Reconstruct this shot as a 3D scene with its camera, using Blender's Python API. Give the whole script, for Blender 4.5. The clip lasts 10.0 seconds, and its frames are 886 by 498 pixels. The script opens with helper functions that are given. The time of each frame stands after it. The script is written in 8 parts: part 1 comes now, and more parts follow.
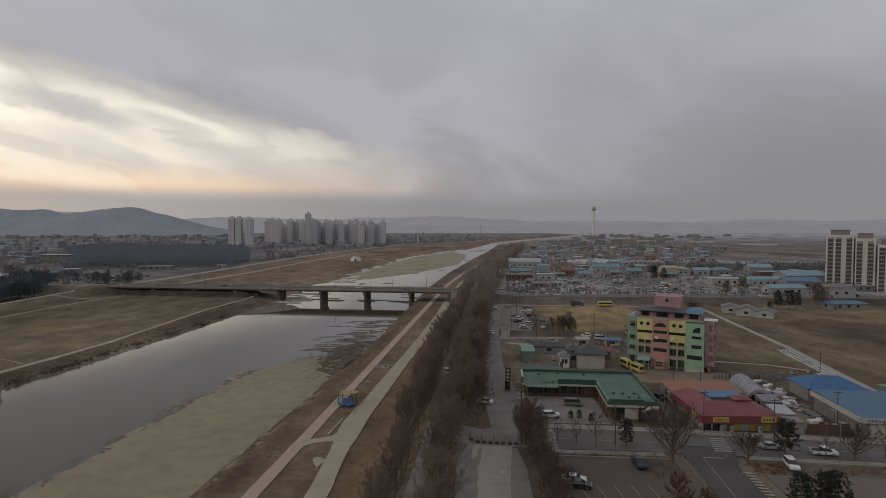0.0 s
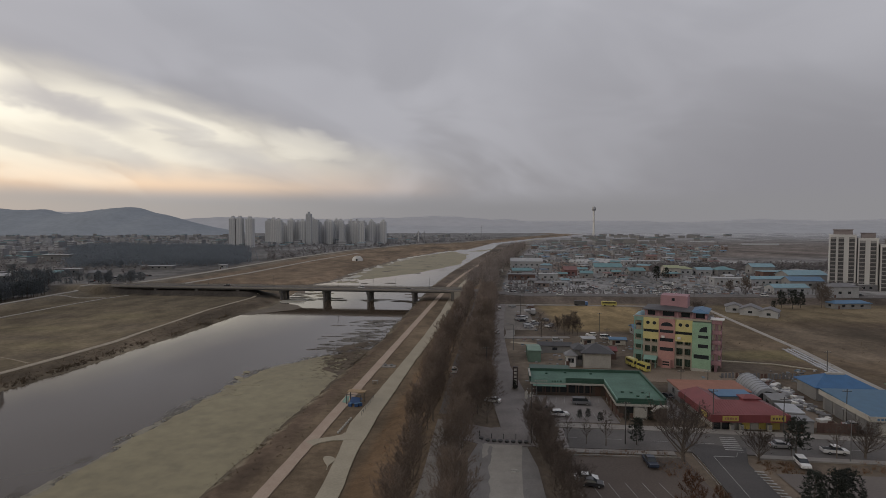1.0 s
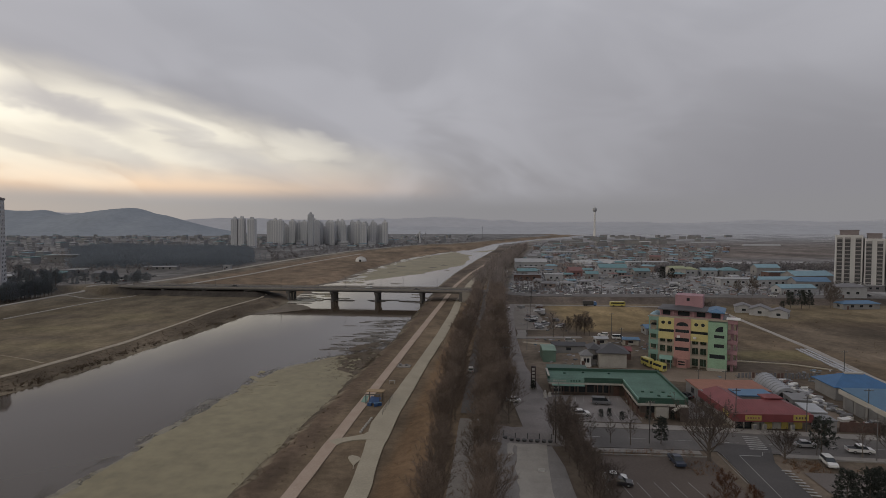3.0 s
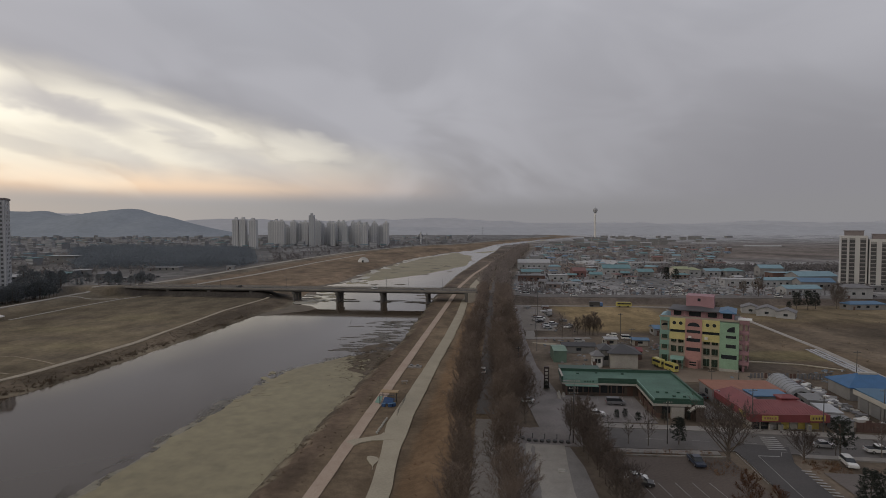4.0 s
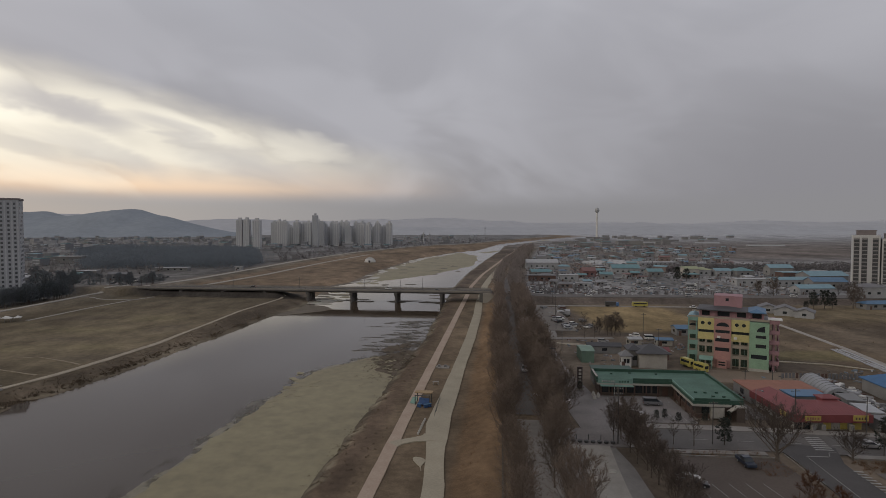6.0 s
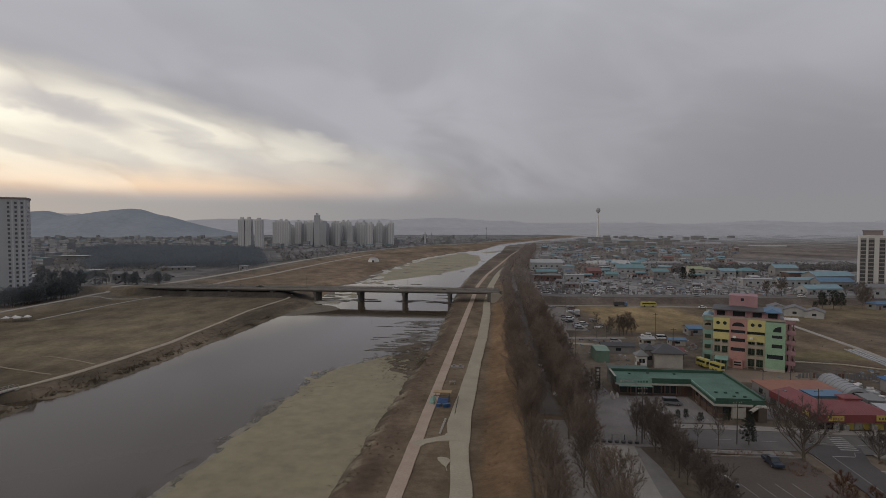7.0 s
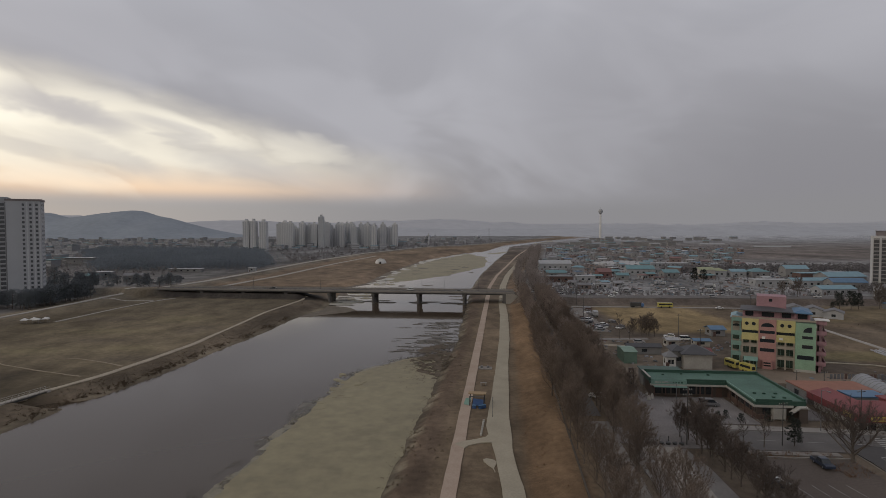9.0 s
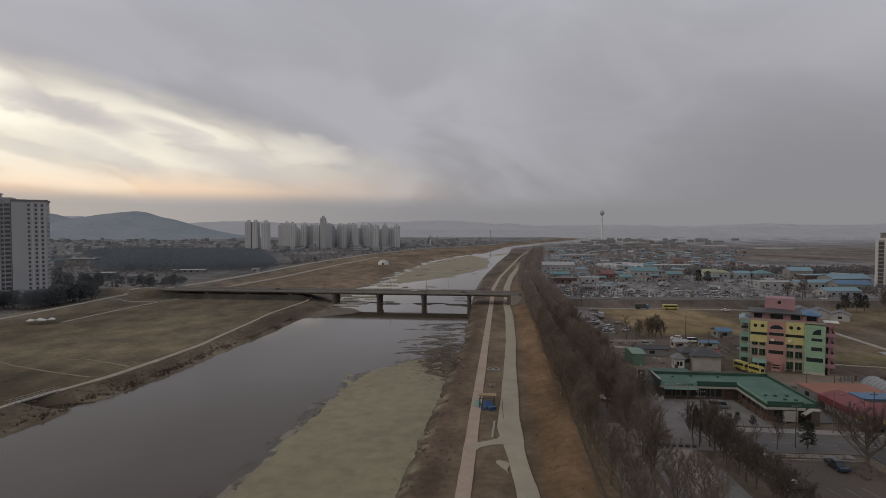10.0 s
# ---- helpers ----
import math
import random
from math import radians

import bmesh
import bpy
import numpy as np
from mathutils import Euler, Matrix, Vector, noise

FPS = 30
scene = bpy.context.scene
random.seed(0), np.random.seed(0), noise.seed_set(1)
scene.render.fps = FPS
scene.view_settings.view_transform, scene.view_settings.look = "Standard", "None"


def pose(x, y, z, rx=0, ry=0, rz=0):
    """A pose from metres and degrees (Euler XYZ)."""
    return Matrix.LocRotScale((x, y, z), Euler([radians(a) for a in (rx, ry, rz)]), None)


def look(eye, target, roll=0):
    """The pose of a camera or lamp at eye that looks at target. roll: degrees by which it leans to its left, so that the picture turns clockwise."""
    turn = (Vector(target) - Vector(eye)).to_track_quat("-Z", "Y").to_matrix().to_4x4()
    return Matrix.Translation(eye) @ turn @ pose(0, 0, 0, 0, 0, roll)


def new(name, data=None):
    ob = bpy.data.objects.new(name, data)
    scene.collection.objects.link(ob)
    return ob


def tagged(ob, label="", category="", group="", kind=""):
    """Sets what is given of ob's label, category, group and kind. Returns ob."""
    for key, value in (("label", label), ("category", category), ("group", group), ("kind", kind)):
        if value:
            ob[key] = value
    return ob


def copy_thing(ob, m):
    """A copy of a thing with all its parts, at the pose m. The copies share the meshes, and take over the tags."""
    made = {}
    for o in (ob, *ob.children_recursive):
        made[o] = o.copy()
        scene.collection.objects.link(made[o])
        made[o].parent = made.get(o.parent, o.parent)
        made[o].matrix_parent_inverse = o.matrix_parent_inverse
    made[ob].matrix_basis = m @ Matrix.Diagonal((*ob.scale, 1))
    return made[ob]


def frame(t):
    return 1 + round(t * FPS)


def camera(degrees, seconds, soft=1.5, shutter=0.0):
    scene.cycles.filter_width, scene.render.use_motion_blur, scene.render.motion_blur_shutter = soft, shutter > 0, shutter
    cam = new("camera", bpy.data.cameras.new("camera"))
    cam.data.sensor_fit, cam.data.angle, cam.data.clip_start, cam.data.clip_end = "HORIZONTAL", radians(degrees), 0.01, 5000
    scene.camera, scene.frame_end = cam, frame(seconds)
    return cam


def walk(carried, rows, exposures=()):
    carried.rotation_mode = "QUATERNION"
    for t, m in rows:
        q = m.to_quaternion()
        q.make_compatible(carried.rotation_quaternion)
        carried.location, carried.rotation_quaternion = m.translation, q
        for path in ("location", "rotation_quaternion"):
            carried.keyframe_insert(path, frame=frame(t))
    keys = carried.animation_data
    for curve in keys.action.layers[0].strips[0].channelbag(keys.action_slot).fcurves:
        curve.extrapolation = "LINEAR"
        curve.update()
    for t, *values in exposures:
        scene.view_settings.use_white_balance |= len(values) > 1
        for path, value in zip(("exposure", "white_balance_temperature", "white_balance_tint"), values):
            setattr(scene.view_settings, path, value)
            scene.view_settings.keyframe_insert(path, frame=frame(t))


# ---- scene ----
cam = camera(78.4, 10.0, soft=0.75)
PATH = [
    (0, (0.136, -0.605, 50.215), (0.134, 1.893, 50.106), 0.0),
    (0.5, (-0.895, -0.559, 50.086), (-0.899, 1.939, 49.976), -0.0),
    (1, (-2.156, -0.545, 49.926), (-2.157, 1.953, 49.817), -0.0),
    (1.5, (-3.377, -0.517, 49.802), (-3.377, 1.98, 49.695), 0.0),
    (2, (-4.614, -0.525, 49.7), (-4.615, 1.973, 49.594), 0.0),
    (2.5, (-6.002, -0.569, 49.631), (-6.002, 1.929, 49.525), 0.0),
    (4, (-11.729, -0.486, 49.429), (-11.726, 2.011, 49.328), -0.0),
    (4.5, (-13.957, -0.391, 49.426), (-13.956, 2.107, 49.325), -0.1),
    (5, (-16.385, -0.224, 49.469), (-16.384, 2.274, 49.367), -0.1),
    (5.5, (-19.045, -0.111, 49.473), (-19.041, 2.386, 49.372), -0.1),
    (7, (-27.149, 0.32, 49.273), (-27.142, 2.817, 49.172), -0.0),
    (7.5, (-29.82, 0.466, 49.239), (-29.812, 2.964, 49.14), -0.0),
    (8, (-32.377, 0.559, 49.204), (-32.37, 3.058, 49.105), -0.0),
    (8.5, (-34.811, 0.717, 49.169), (-34.802, 3.216, 49.071), -0.1),
    (9, (-36.815, 0.787, 49.141), (-36.809, 3.285, 49.046), -0.1),
    (9.5, (-38.355, 0.843, 49.139), (-38.352, 3.341, 49.047), -0.1),
    (10, (-39.4, 0.901, 49.144), (-39.398, 3.4, 49.055), -0.0),
]
walk(cam, [(t, look(eye, target, roll)) for t, eye, target, roll in PATH])

# ---- sky and light ----
SKY_GAIN = 1.09
world = bpy.data.worlds.new("overcast_evening")
scene.world = world
world.use_nodes = True
wt = world.node_tree
wt.nodes.clear()


def wnode(kind):
    return wt.nodes.new(kind)


def plug(n, i, v):
    if isinstance(v, bpy.types.NodeSocket):
        n.id_data.links.new(v, n.inputs[i])
    else:
        n.inputs[i].default_value = v


def wmath(op, a, b=0.0, c=0.0, clamp=False):
    n = wnode("ShaderNodeMath")
    n.operation, n.use_clamp = op, clamp
    plug(n, 0, a), plug(n, 1, b), plug(n, 2, c)
    return n.outputs[0]


def wstep(v, lo, hi, a=0.0, b=1.0):
    n = wnode("ShaderNodeMapRange")
    n.interpolation_type = "SMOOTHSTEP"
    plug(n, 0, v), plug(n, 1, lo), plug(n, 2, hi), plug(n, 3, a), plug(n, 4, b)
    return n.outputs[0]


def wmix(f, a, b):
    n = wnode("ShaderNodeMix")
    n.data_type = "RGBA"
    plug(n, 0, f)
    for i, v in ((6, a), (7, b)):
        plug(n, i, (*v, 1) if isinstance(v, tuple) else v)
    return n.outputs[2]


def wnoise(x, y, z, scale, detail=4.0, rough=0.5, dist=0.0):
    c = wnode("ShaderNodeCombineXYZ")
    plug(c, 0, x), plug(c, 1, y), plug(c, 2, z)
    n = wnode("ShaderNodeTexNoise")
    plug(n, "Vector", c.outputs[0]), plug(n, "Scale", scale), plug(n, "Detail", detail)
    plug(n, "Roughness", rough), plug(n, "Distortion", dist)
    return n.outputs[0]


co = wnode("ShaderNodeTexCoord")
sep = wnode("ShaderNodeSeparateXYZ")
plug(sep, 0, co.outputs["Generated"])
dx, dy, dz = sep.outputs
AZ = wmath("MULTIPLY", wmath("ARCTAN2", dx, dy), 57.2958)          # degrees, + to the east
EL = wmath("MULTIPLY", wmath("ARCSINE", dz), 57.2958)
# cloud sheet: broad tone
n_big = wnoise(wmath("MULTIPLY", AZ, 0.035), wmath("MULTIPLY", EL, 0.075), 1.3, 1.0, 2.5, 0.45, 0.3)
n_mid = wnoise(wmath("MULTIPLY", AZ, 0.06), wmath("MULTIPLY", wmath("ADD", EL, wmath("MULTIPLY", AZ, 0.15)), 0.12), 4.1, 1.0, 3.0, 0.5, 0.8)
deck = wmix(wstep(EL, 2.0, 24.0), (0.285, 0.276, 0.293), (0.39, 0.392, 0.428))
deck = wmix(wstep(n_mid, 0.36, 0.66), deck, wmix(0.5, deck, (0.465, 0.463, 0.5)))
east = wmath("MULTIPLY", wstep(AZ, -5.0, 34.0), wstep(EL, 22.0, 3.0))
deck = wmix(wmath("MULTIPLY", east, 0.62), deck, (0.208, 0.205, 0.226))
deck = wmix(wmath("MULTIPLY", wstep(n_big, 0.42, 0.64), 0.42), deck, (0.322, 0.317, 0.345))
# low break in the cloud towards the west
warp_n = wnoise(wmath("MULTIPLY", AZ, 0.11), wmath("MULTIPLY", EL, 0.3), 7.7, 1.0, 3.5, 0.55, 0.4)
warp = wmath("SUBTRACT", warp_n, 0.5)
AZW, ELW = wmath("ADD", AZ, wmath("MULTIPLY", warp, 7.0)), wmath("ADD", EL, wmath("MULTIPLY", warp, 2.6))


def wisp(az, el, half_az, half_el, slope=-0.26):
    """A soft torn streak of cloud, 1 in its middle."""
    du = wmath("SUBTRACT", AZW, az)
    dv = wmath("SUBTRACT", wmath("SUBTRACT", ELW, el), wmath("MULTIPLY", du, slope))
    u, v = wmath("DIVIDE", du, half_az), wmath("DIVIDE", dv, half_el)
    return wstep(wmath("ADD", wmath("MULTIPLY", u, u), wmath("MULTIPLY", v, v)), 1.7, 0.0)


edge = wmath("SUBTRACT", wmath("SUBTRACT", 7.3, wmath("MULTIPLY", wmath("ADD", AZ, 5.0), 0.168)), EL)
streak_v = wmath("ADD", wmath("MULTIPLY", EL, 0.24), wmath("MULTIPLY", AZ, 0.05))
streak_u = wmath("MULTIPLY", AZ, 0.075)
streak = wnoise(streak_u, streak_v, 3.2, 1.0, 3.5, 0.55, 0.35)
edge_n = wmath("ADD", wmath("ADD", edge, wmath("MULTIPLY", wmath("SUBTRACT", streak, 0.5), 2.6)), wmath("MULTIPLY", warp, 2.2))
west = wmath("POWER", wstep(AZ, 5.0, -32.0), 0.85)
gap = wmath("MULTIPLY", wstep(edge_n, -2.2, 2.5), west)
gap = wmath("MULTIPLY", gap, wstep(EL, 2.0, 3.9))
glow = wmix(wstep(EL, 3.0, 6.8), (0.86, 0.62, 0.43), (0.83, 0.765, 0.64))
gap = wmath("MULTIPLY", gap, wstep(streak, 0.28, 0.62, 0.6, 0.95))
col = wmix(gap, deck, glow)
for az, el, ha, he, k in ((-38.8, 10.9, 3.4, 2.0, 0.8), (-29.5, 10.4, 6.0, 1.7, 0.42), (-23.5, 9.2, 4.5, 1.1, 0.45), (-14.2, 8.1, 4.0, 1.2, 0.28), (-35.0, 8.2, 7.0, 1.3, 0.42), (-27.0, 7.4, 6.0, 1.1, 0.3), (-38.0, 5.0, 8.0, 1.0, 0.3)):
    col = wmix(wmath("MULTIPLY", wisp(az, el, ha, he), k), col, (1.0, 0.94, 0.8))
for az, el, ha, he, k in ((-34.2, 10.3, 4.6, 1.3, 0.8), (-26.4, 9.2, 3.8, 0.8, 0.5), (-31.5, 6.6, 5.0, 1.2, 0.42), (-38.2, 7.0, 3.0, 1.0, 0.35), (-19.0, 6.2, 6.0, 1.4, 0.35)):
    col = wmix(wmath("MULTIPLY", wisp(az, el, ha, he), k), col, (0.47, 0.45, 0.455))
# haze along the horizon
haze = wmix(wstep(AZ, 5.0, -36.0), (0.238, 0.235, 0.248), (0.35, 0.335, 0.33))
col = wmix(wstep(EL, 4.1, 1.6), col, haze)
sky = wnode("ShaderNodeTexSky")
sky.sky_type, sky.sun_disc, sky.sun_elevation, sky.sun_rotation = "NISHITA", False, radians(9), radians(-48)
bg_sky, bg_cloud = wnode("ShaderNodeBackground"), wnode("ShaderNodeBackground")
plug(bg_sky, 0, sky.outputs[0]), plug(bg_sky, 1, 0.06)
plug(bg_cloud, 0, col), plug(bg_cloud, 1, SKY_GAIN)
mixs, wout = wnode("ShaderNodeMixShader"), wnode("ShaderNodeOutputWorld")
plug(mixs, 0, 0.97)
wt.links.new(bg_sky.outputs[0], mixs.inputs[1])
wt.links.new(bg_cloud.outputs[0], mixs.inputs[2])
wt.links.new(mixs.outputs[0], wout.inputs[0])
sun = new("sun", bpy.data.lights.new("sun", "SUN"))
sun.data.energy, sun.data.angle, sun.data.color = 0.45, radians(30), (1.0, 0.86, 0.7)
sun.matrix_world = look((-380, -60, 190), (0, 0, 0))

# ---- materials ----
def mat(name, color, rough=0.8, vary=0.25, grain=2.0, fine=14.0, metal=0.0, bump=0.0, tint=None, per_object=0.0, spec=0.4):
    """A surface of one paint or stuff, uneven at two scales (grain and fine: features per metre)."""
    m = bpy.data.materials.new(name)
    m.use_nodes = True
    nt = m.node_tree
    bs = nt.nodes["Principled BSDF"]
    bs.inputs["Roughness"].default_value, bs.inputs["Metallic"].default_value = rough, metal
    bs.inputs["Specular IOR Level"].default_value = spec
    tc = nt.nodes.new("ShaderNodeTexCoord")
    a, b = nt.nodes.new("ShaderNodeTexNoise"), nt.nodes.new("ShaderNodeTexNoise")
    for n, s, d in ((a, grain, 4.0), (b, fine, 3.0)):
        nt.links.new(tc.outputs["Object"], n.inputs["Vector"])
        n.inputs["Scale"].default_value, n.inputs["Detail"].default_value = s, d
    add = nt.nodes.new("ShaderNodeMath")
    add.operation = "ADD"
    nt.links.new(a.outputs[0], add.inputs[0]), nt.links.new(b.outputs[0], add.inputs[1])
    rng = nt.nodes.new("ShaderNodeMapRange")
    nt.links.new(add.outputs[0], rng.inputs[0])
    rng.inputs[1].default_value, rng.inputs[2].default_value = 0.65, 1.35
    mix = nt.nodes.new("ShaderNodeMix")
    mix.data_type = "RGBA"
    nt.links.new(rng.outputs[0], mix.inputs[0])
    dark = tuple(c * (1 - vary) for c in color)
    lite = tuple(min(1, c * (1 + vary)) for c in (tint or color))
    mix.inputs[6].default_value, mix.inputs[7].default_value = (*dark, 1), (*lite, 1)
    out = mix.outputs[2]
    if per_object:
        oi, hs = nt.nodes.new("ShaderNodeObjectInfo"), nt.nodes.new("ShaderNodeHueSaturation")
        mr = nt.nodes.new("ShaderNodeMapRange")
        nt.links.new(oi.outputs["Random"], mr.inputs[0])
        mr.inputs[3].default_value, mr.inputs[4].default_value = 1 - per_object, 1 + per_object
        nt.links.new(mr.outputs[0], hs.inputs["Value"]), nt.links.new(out, hs.inputs["Color"])
        out = hs.outputs[0]
    nt.links.new(out, bs.inputs["Base Color"])
    if bump:
        bp = nt.nodes.new("ShaderNodeBump")
        bp.inputs["Strength"].default_value, bp.inputs["Distance"].default_value = min(1, bump * 4), bump
        nt.links.new(add.outputs[0], bp.inputs["Height"]), nt.links.new(bp.outputs[0], bs.inputs["Normal"])
    return m


M_CONC = mat("concrete", (0.30, 0.28, 0.25), 0.85, 0.18, 0.5, 6)
M_PATH_RED = mat("faded_red_path", (0.36, 0.27, 0.21), 0.9, 0.14, 0.25, 4, tint=(0.36, 0.29, 0.23))
M_PATH_GREY = mat("river_path_concrete", (0.33, 0.295, 0.225), 0.9, 0.14, 0.2, 3)
M_ASPH = mat("asphalt", (0.114, 0.105, 0.1), 0.85, 0.3, 0.15, 5)
M_ASPH_PALE = mat("worn_asphalt", (0.165, 0.15, 0.143), 0.88, 0.32, 0.18, 3)
M_ASPH_NEW = mat("dark_asphalt", (0.072, 0.067, 0.066), 0.85, 0.25, 0.15, 5)
M_ASPH_WORN = mat("pale_worn_asphalt", (0.198, 0.18, 0.171), 0.88, 0.32, 0.18, 3)
M_PAVE = mat("paving", (0.235, 0.218, 0.2), 0.9, 0.2, 0.4, 5)
M_WHITE = mat("white_paint", (0.58, 0.57, 0.55), 0.6, 0.1, 0.6, 8)
M_LINE = mat("road_paint", (0.29, 0.285, 0.27), 0.7, 0.35, 1.5, 9)
M_DIRT = mat("bare_earth", (0.19, 0.15, 0.115), 0.95, 0.25, 0.15, 3)
M_SAND = mat("pale_sand", (0.33, 0.29, 0.22), 0.95, 0.2, 0.1, 2)
M_GLASS = mat("window_glass", (0.025, 0.03, 0.035), 0.12, 0.3, 0.4, 2, spec=0.6)
# near-black colour stands in for the shade inside openings
M_DARK = mat("dark_opening", (0.02, 0.02, 0.022), 0.7, 0.2, 1, 5)
M_BARK = mat("grey_bark", (0.125, 0.104, 0.088), 0.95, 0.3, 1.5, 9, per_object=0.15)


def leafy(m, f=0.45):
    """Lets light through thin leaves and twigs."""
    nt = m.node_tree
    bs = nt.nodes["Principled BSDF"]
    out = nt.nodes["Material Output"]
    tr, mx = nt.nodes.new("ShaderNodeBsdfTranslucent"), nt.nodes.new("ShaderNodeMixShader")
    nt.links.new(bs.inputs["Base Color"].links[0].from_socket, tr.inputs[0])
    mx.inputs[0].default_value = f
    nt.links.new(bs.outputs[0], mx.inputs[1]), nt.links.new(tr.outputs[0], mx.inputs[2])
    nt.links.new(mx.outputs[0], out.inputs[0])
    return m


M_TWIG = leafy(mat("brown_twigs", (0.19, 0.15, 0.122), 0.95, 0.25, 0.3, 3, per_object=0.2))
M_TWIG_DARK = leafy(mat("dark_grey_twigs", (0.097, 0.079, 0.069), 0.95, 0.25, 0.3, 3, per_object=0.15))
M_TWIG_MID = leafy(mat("dull_brown_twigs", (0.15, 0.122, 0.105), 0.95, 0.25, 0.3, 3, per_object=0.15))
M_TWIG_RUST = leafy(mat("rust_brown_twigs", (0.12, 0.062, 0.038), 0.95, 0.25, 0.3, 3, per_object=0.15))
M_PINE = leafy(mat("pine_needles", (0.052, 0.06, 0.052), 0.9, 0.4, 0.5, 4, per_object=0.2))
# far evergreens: needle colour paled and blued to carry the haze
M_PINE_HAZED = leafy(mat("hazed_needles", (0.19, 0.21, 0.225), 0.9, 0.35, 0.5, 4, per_object=0.2))
M_SCRUB = leafy(mat("dry_scrub", (0.19, 0.147, 0.105), 0.95, 0.4, 0.4, 4, per_object=0.2))
M_METAL = mat("galvanised_metal", (0.2, 0.2, 0.205), 0.45, 0.15, 1, 8, metal=0.6)
M_STEEL = mat("dark_steel", (0.06, 0.06, 0.06), 0.6, 0.2, 1, 8)
M_RUBBER = mat("tyre_rubber", (0.02, 0.02, 0.02), 0.8, 0.2, 2, 9)


def paint(name, c, rough=0.55, vary=0.16, grain=0.5, fine=5.0):
    return mat(name, c, rough, vary, grain, fine)


# ---- mesh tools ----
class Shape:
    """Collects vertices and faces of one mesh."""

    def __init__(self):
        self.v, self.f, self.m = [], [], []
        self.slot = 0

    def add(self, verts, faces):
        k = len(self.v)
        self.v.extend(tuple(p) for p in verts)
        self.f.extend(tuple(i + k for i in f) for f in faces)
        self.m.extend([self.slot] * len(faces))
        return self

    def box(self, x0, y0, z0, x1, y1, z1, bevel=0.0):
        if bevel:
            b = min(bevel, (x1 - x0) / 3, (y1 - y0) / 3)
            ring = [(x0 + b, y0), (x1 - b, y0), (x1, y0 + b), (x1, y1 - b), (x1 - b, y1), (x0 + b, y1), (x0, y1 - b), (x0, y0 + b)]
            return self.prism(ring, z0, z1)
        return self.prism([(x0, y0), (x1, y0), (x1, y1), (x0, y1)], z0, z1)

    def prism(self, ring, z0, z1, top=None):
        n = len(ring)
        top = top or ring
        vs = [(x, y, z0) for x, y in ring] + [(x, y, z1) for x, y in top]
        fs = [tuple(range(n - 1, -1, -1)), tuple(range(n, 2 * n))]
        fs += [(i, (i + 1) % n, n + (i + 1) % n, n + i) for i in range(n)]
        return self.add(vs, fs)

    def side_prism(self, ring, y0, y1):
        """A profile in x and z, drawn out along y."""
        n = len(ring)
        vs = [(x, y0, z) for x, z in ring] + [(x, y1, z) for x, z in ring]
        fs = [tuple(range(n)), tuple(range(2 * n - 1, n - 1, -1))]
        fs += [(i, n + i, n + (i + 1) % n, (i + 1) % n) for i in range(n)]
        return self.add(vs, fs)

    def tube(self, a, b, r0, r1, n=5, cap=True):
        a, b = Vector(a), Vector(b)
        d = (b - a).normalized()
        s = d.cross(Vector((0.31, 0.95, 0.08)))
        s = s.normalized() if s.length > 1e-4 else Vector((1, 0, 0))
        t = d.cross(s)
        vs = []
        for p, r in ((a, r0), (b, r1)):
            vs += [p + (s * math.cos(k * math.tau / n) + t * math.sin(k * math.tau / n)) * r for k in range(n)]
        fs = [(i, (i + 1) % n, n + (i + 1) % n, n + i) for i in range(n)]
        if cap:
            fs += [tuple(range(n - 1, -1, -1)), tuple(range(n, 2 * n))]
        return self.add(vs, fs)

    def spike(self, a, b, r):
        """A thin twig that ends in a point."""
        a, b = Vector(a), Vector(b)
        d = b - a
        s = d.cross(Vector((0.3, 0.2, 0.93))).normalized() * r
        t = d.cross(s).normalized() * r
        return self.add([a + s, a - s * 0.5 + t * 0.87, a - s * 0.5 - t * 0.87, b], [(0, 1, 3), (1, 2, 3), (2, 0, 3)])

    def disc(self, x, y, z, r, n=14, axis="y", depth=0.05):
        a = (x, y - depth / 2, z) if axis == "y" else (x - depth / 2, y, z) if axis == "x" else (x, y, z - depth / 2)
        b = (x, y + depth / 2, z) if axis == "y" else (x + depth / 2, y, z) if axis == "x" else (x, y, z + depth / 2)
        return self.tube(a, b, r, r, n)

    def hip(self, x0, y0, x1, y1, z0, z1, over=0.4, thick=0.15):
        x0, y0, x1, y1 = x0 - over, y0 - over, x1 + over, y1 + over
        w, l = x1 - x0, y1 - y0
        k = min(w, l) / 2
        a = (x0 + k * 0.98, y0 + l / 2) if w >= l else (x0 + w / 2, y0 + k * 0.98)
        b = (x1 - k * 0.98, y0 + l / 2) if w >= l else (x0 + w / 2, y1 - k * 0.98)
        self.box(x0, y0, z0 - thick, x1, y1, z0)
        vs = [(x0, y0, z0), (x1, y0, z0), (x1, y1, z0), (x0, y1, z0), (*a, z1), (*b, z1)]
        fs = [(0, 1, 5, 4), (2, 3, 4, 5), (1, 2, 5), (3, 0, 4)] if w >= l else [(1, 2, 5, 4), (3, 0, 4, 5), (0, 1, 4), (2, 3, 5)]
        return self.add(vs, fs)

    def gable(self, x0, y0, x1, y1, z0, z1, over=0.4, thick=0.15):
        x0, y0, x1, y1 = x0 - over, y0 - over, x1 + over, y1 + over
        ym = (y0 + y1) / 2
        ring = [(y0, z0 - thick), (y0, z0), (ym, z1), (y1, z0), (y1, z0 - thick), (ym, z1 - thick)]
        n = 6
        vs = [(x0, y, z) for y, z in ring] + [(x1, y, z) for y, z in ring]
        fs = [(0, 5, 2, 1), (5, 4, 3, 2), (6, 7, 8, 11), (11, 8, 9, 10)]
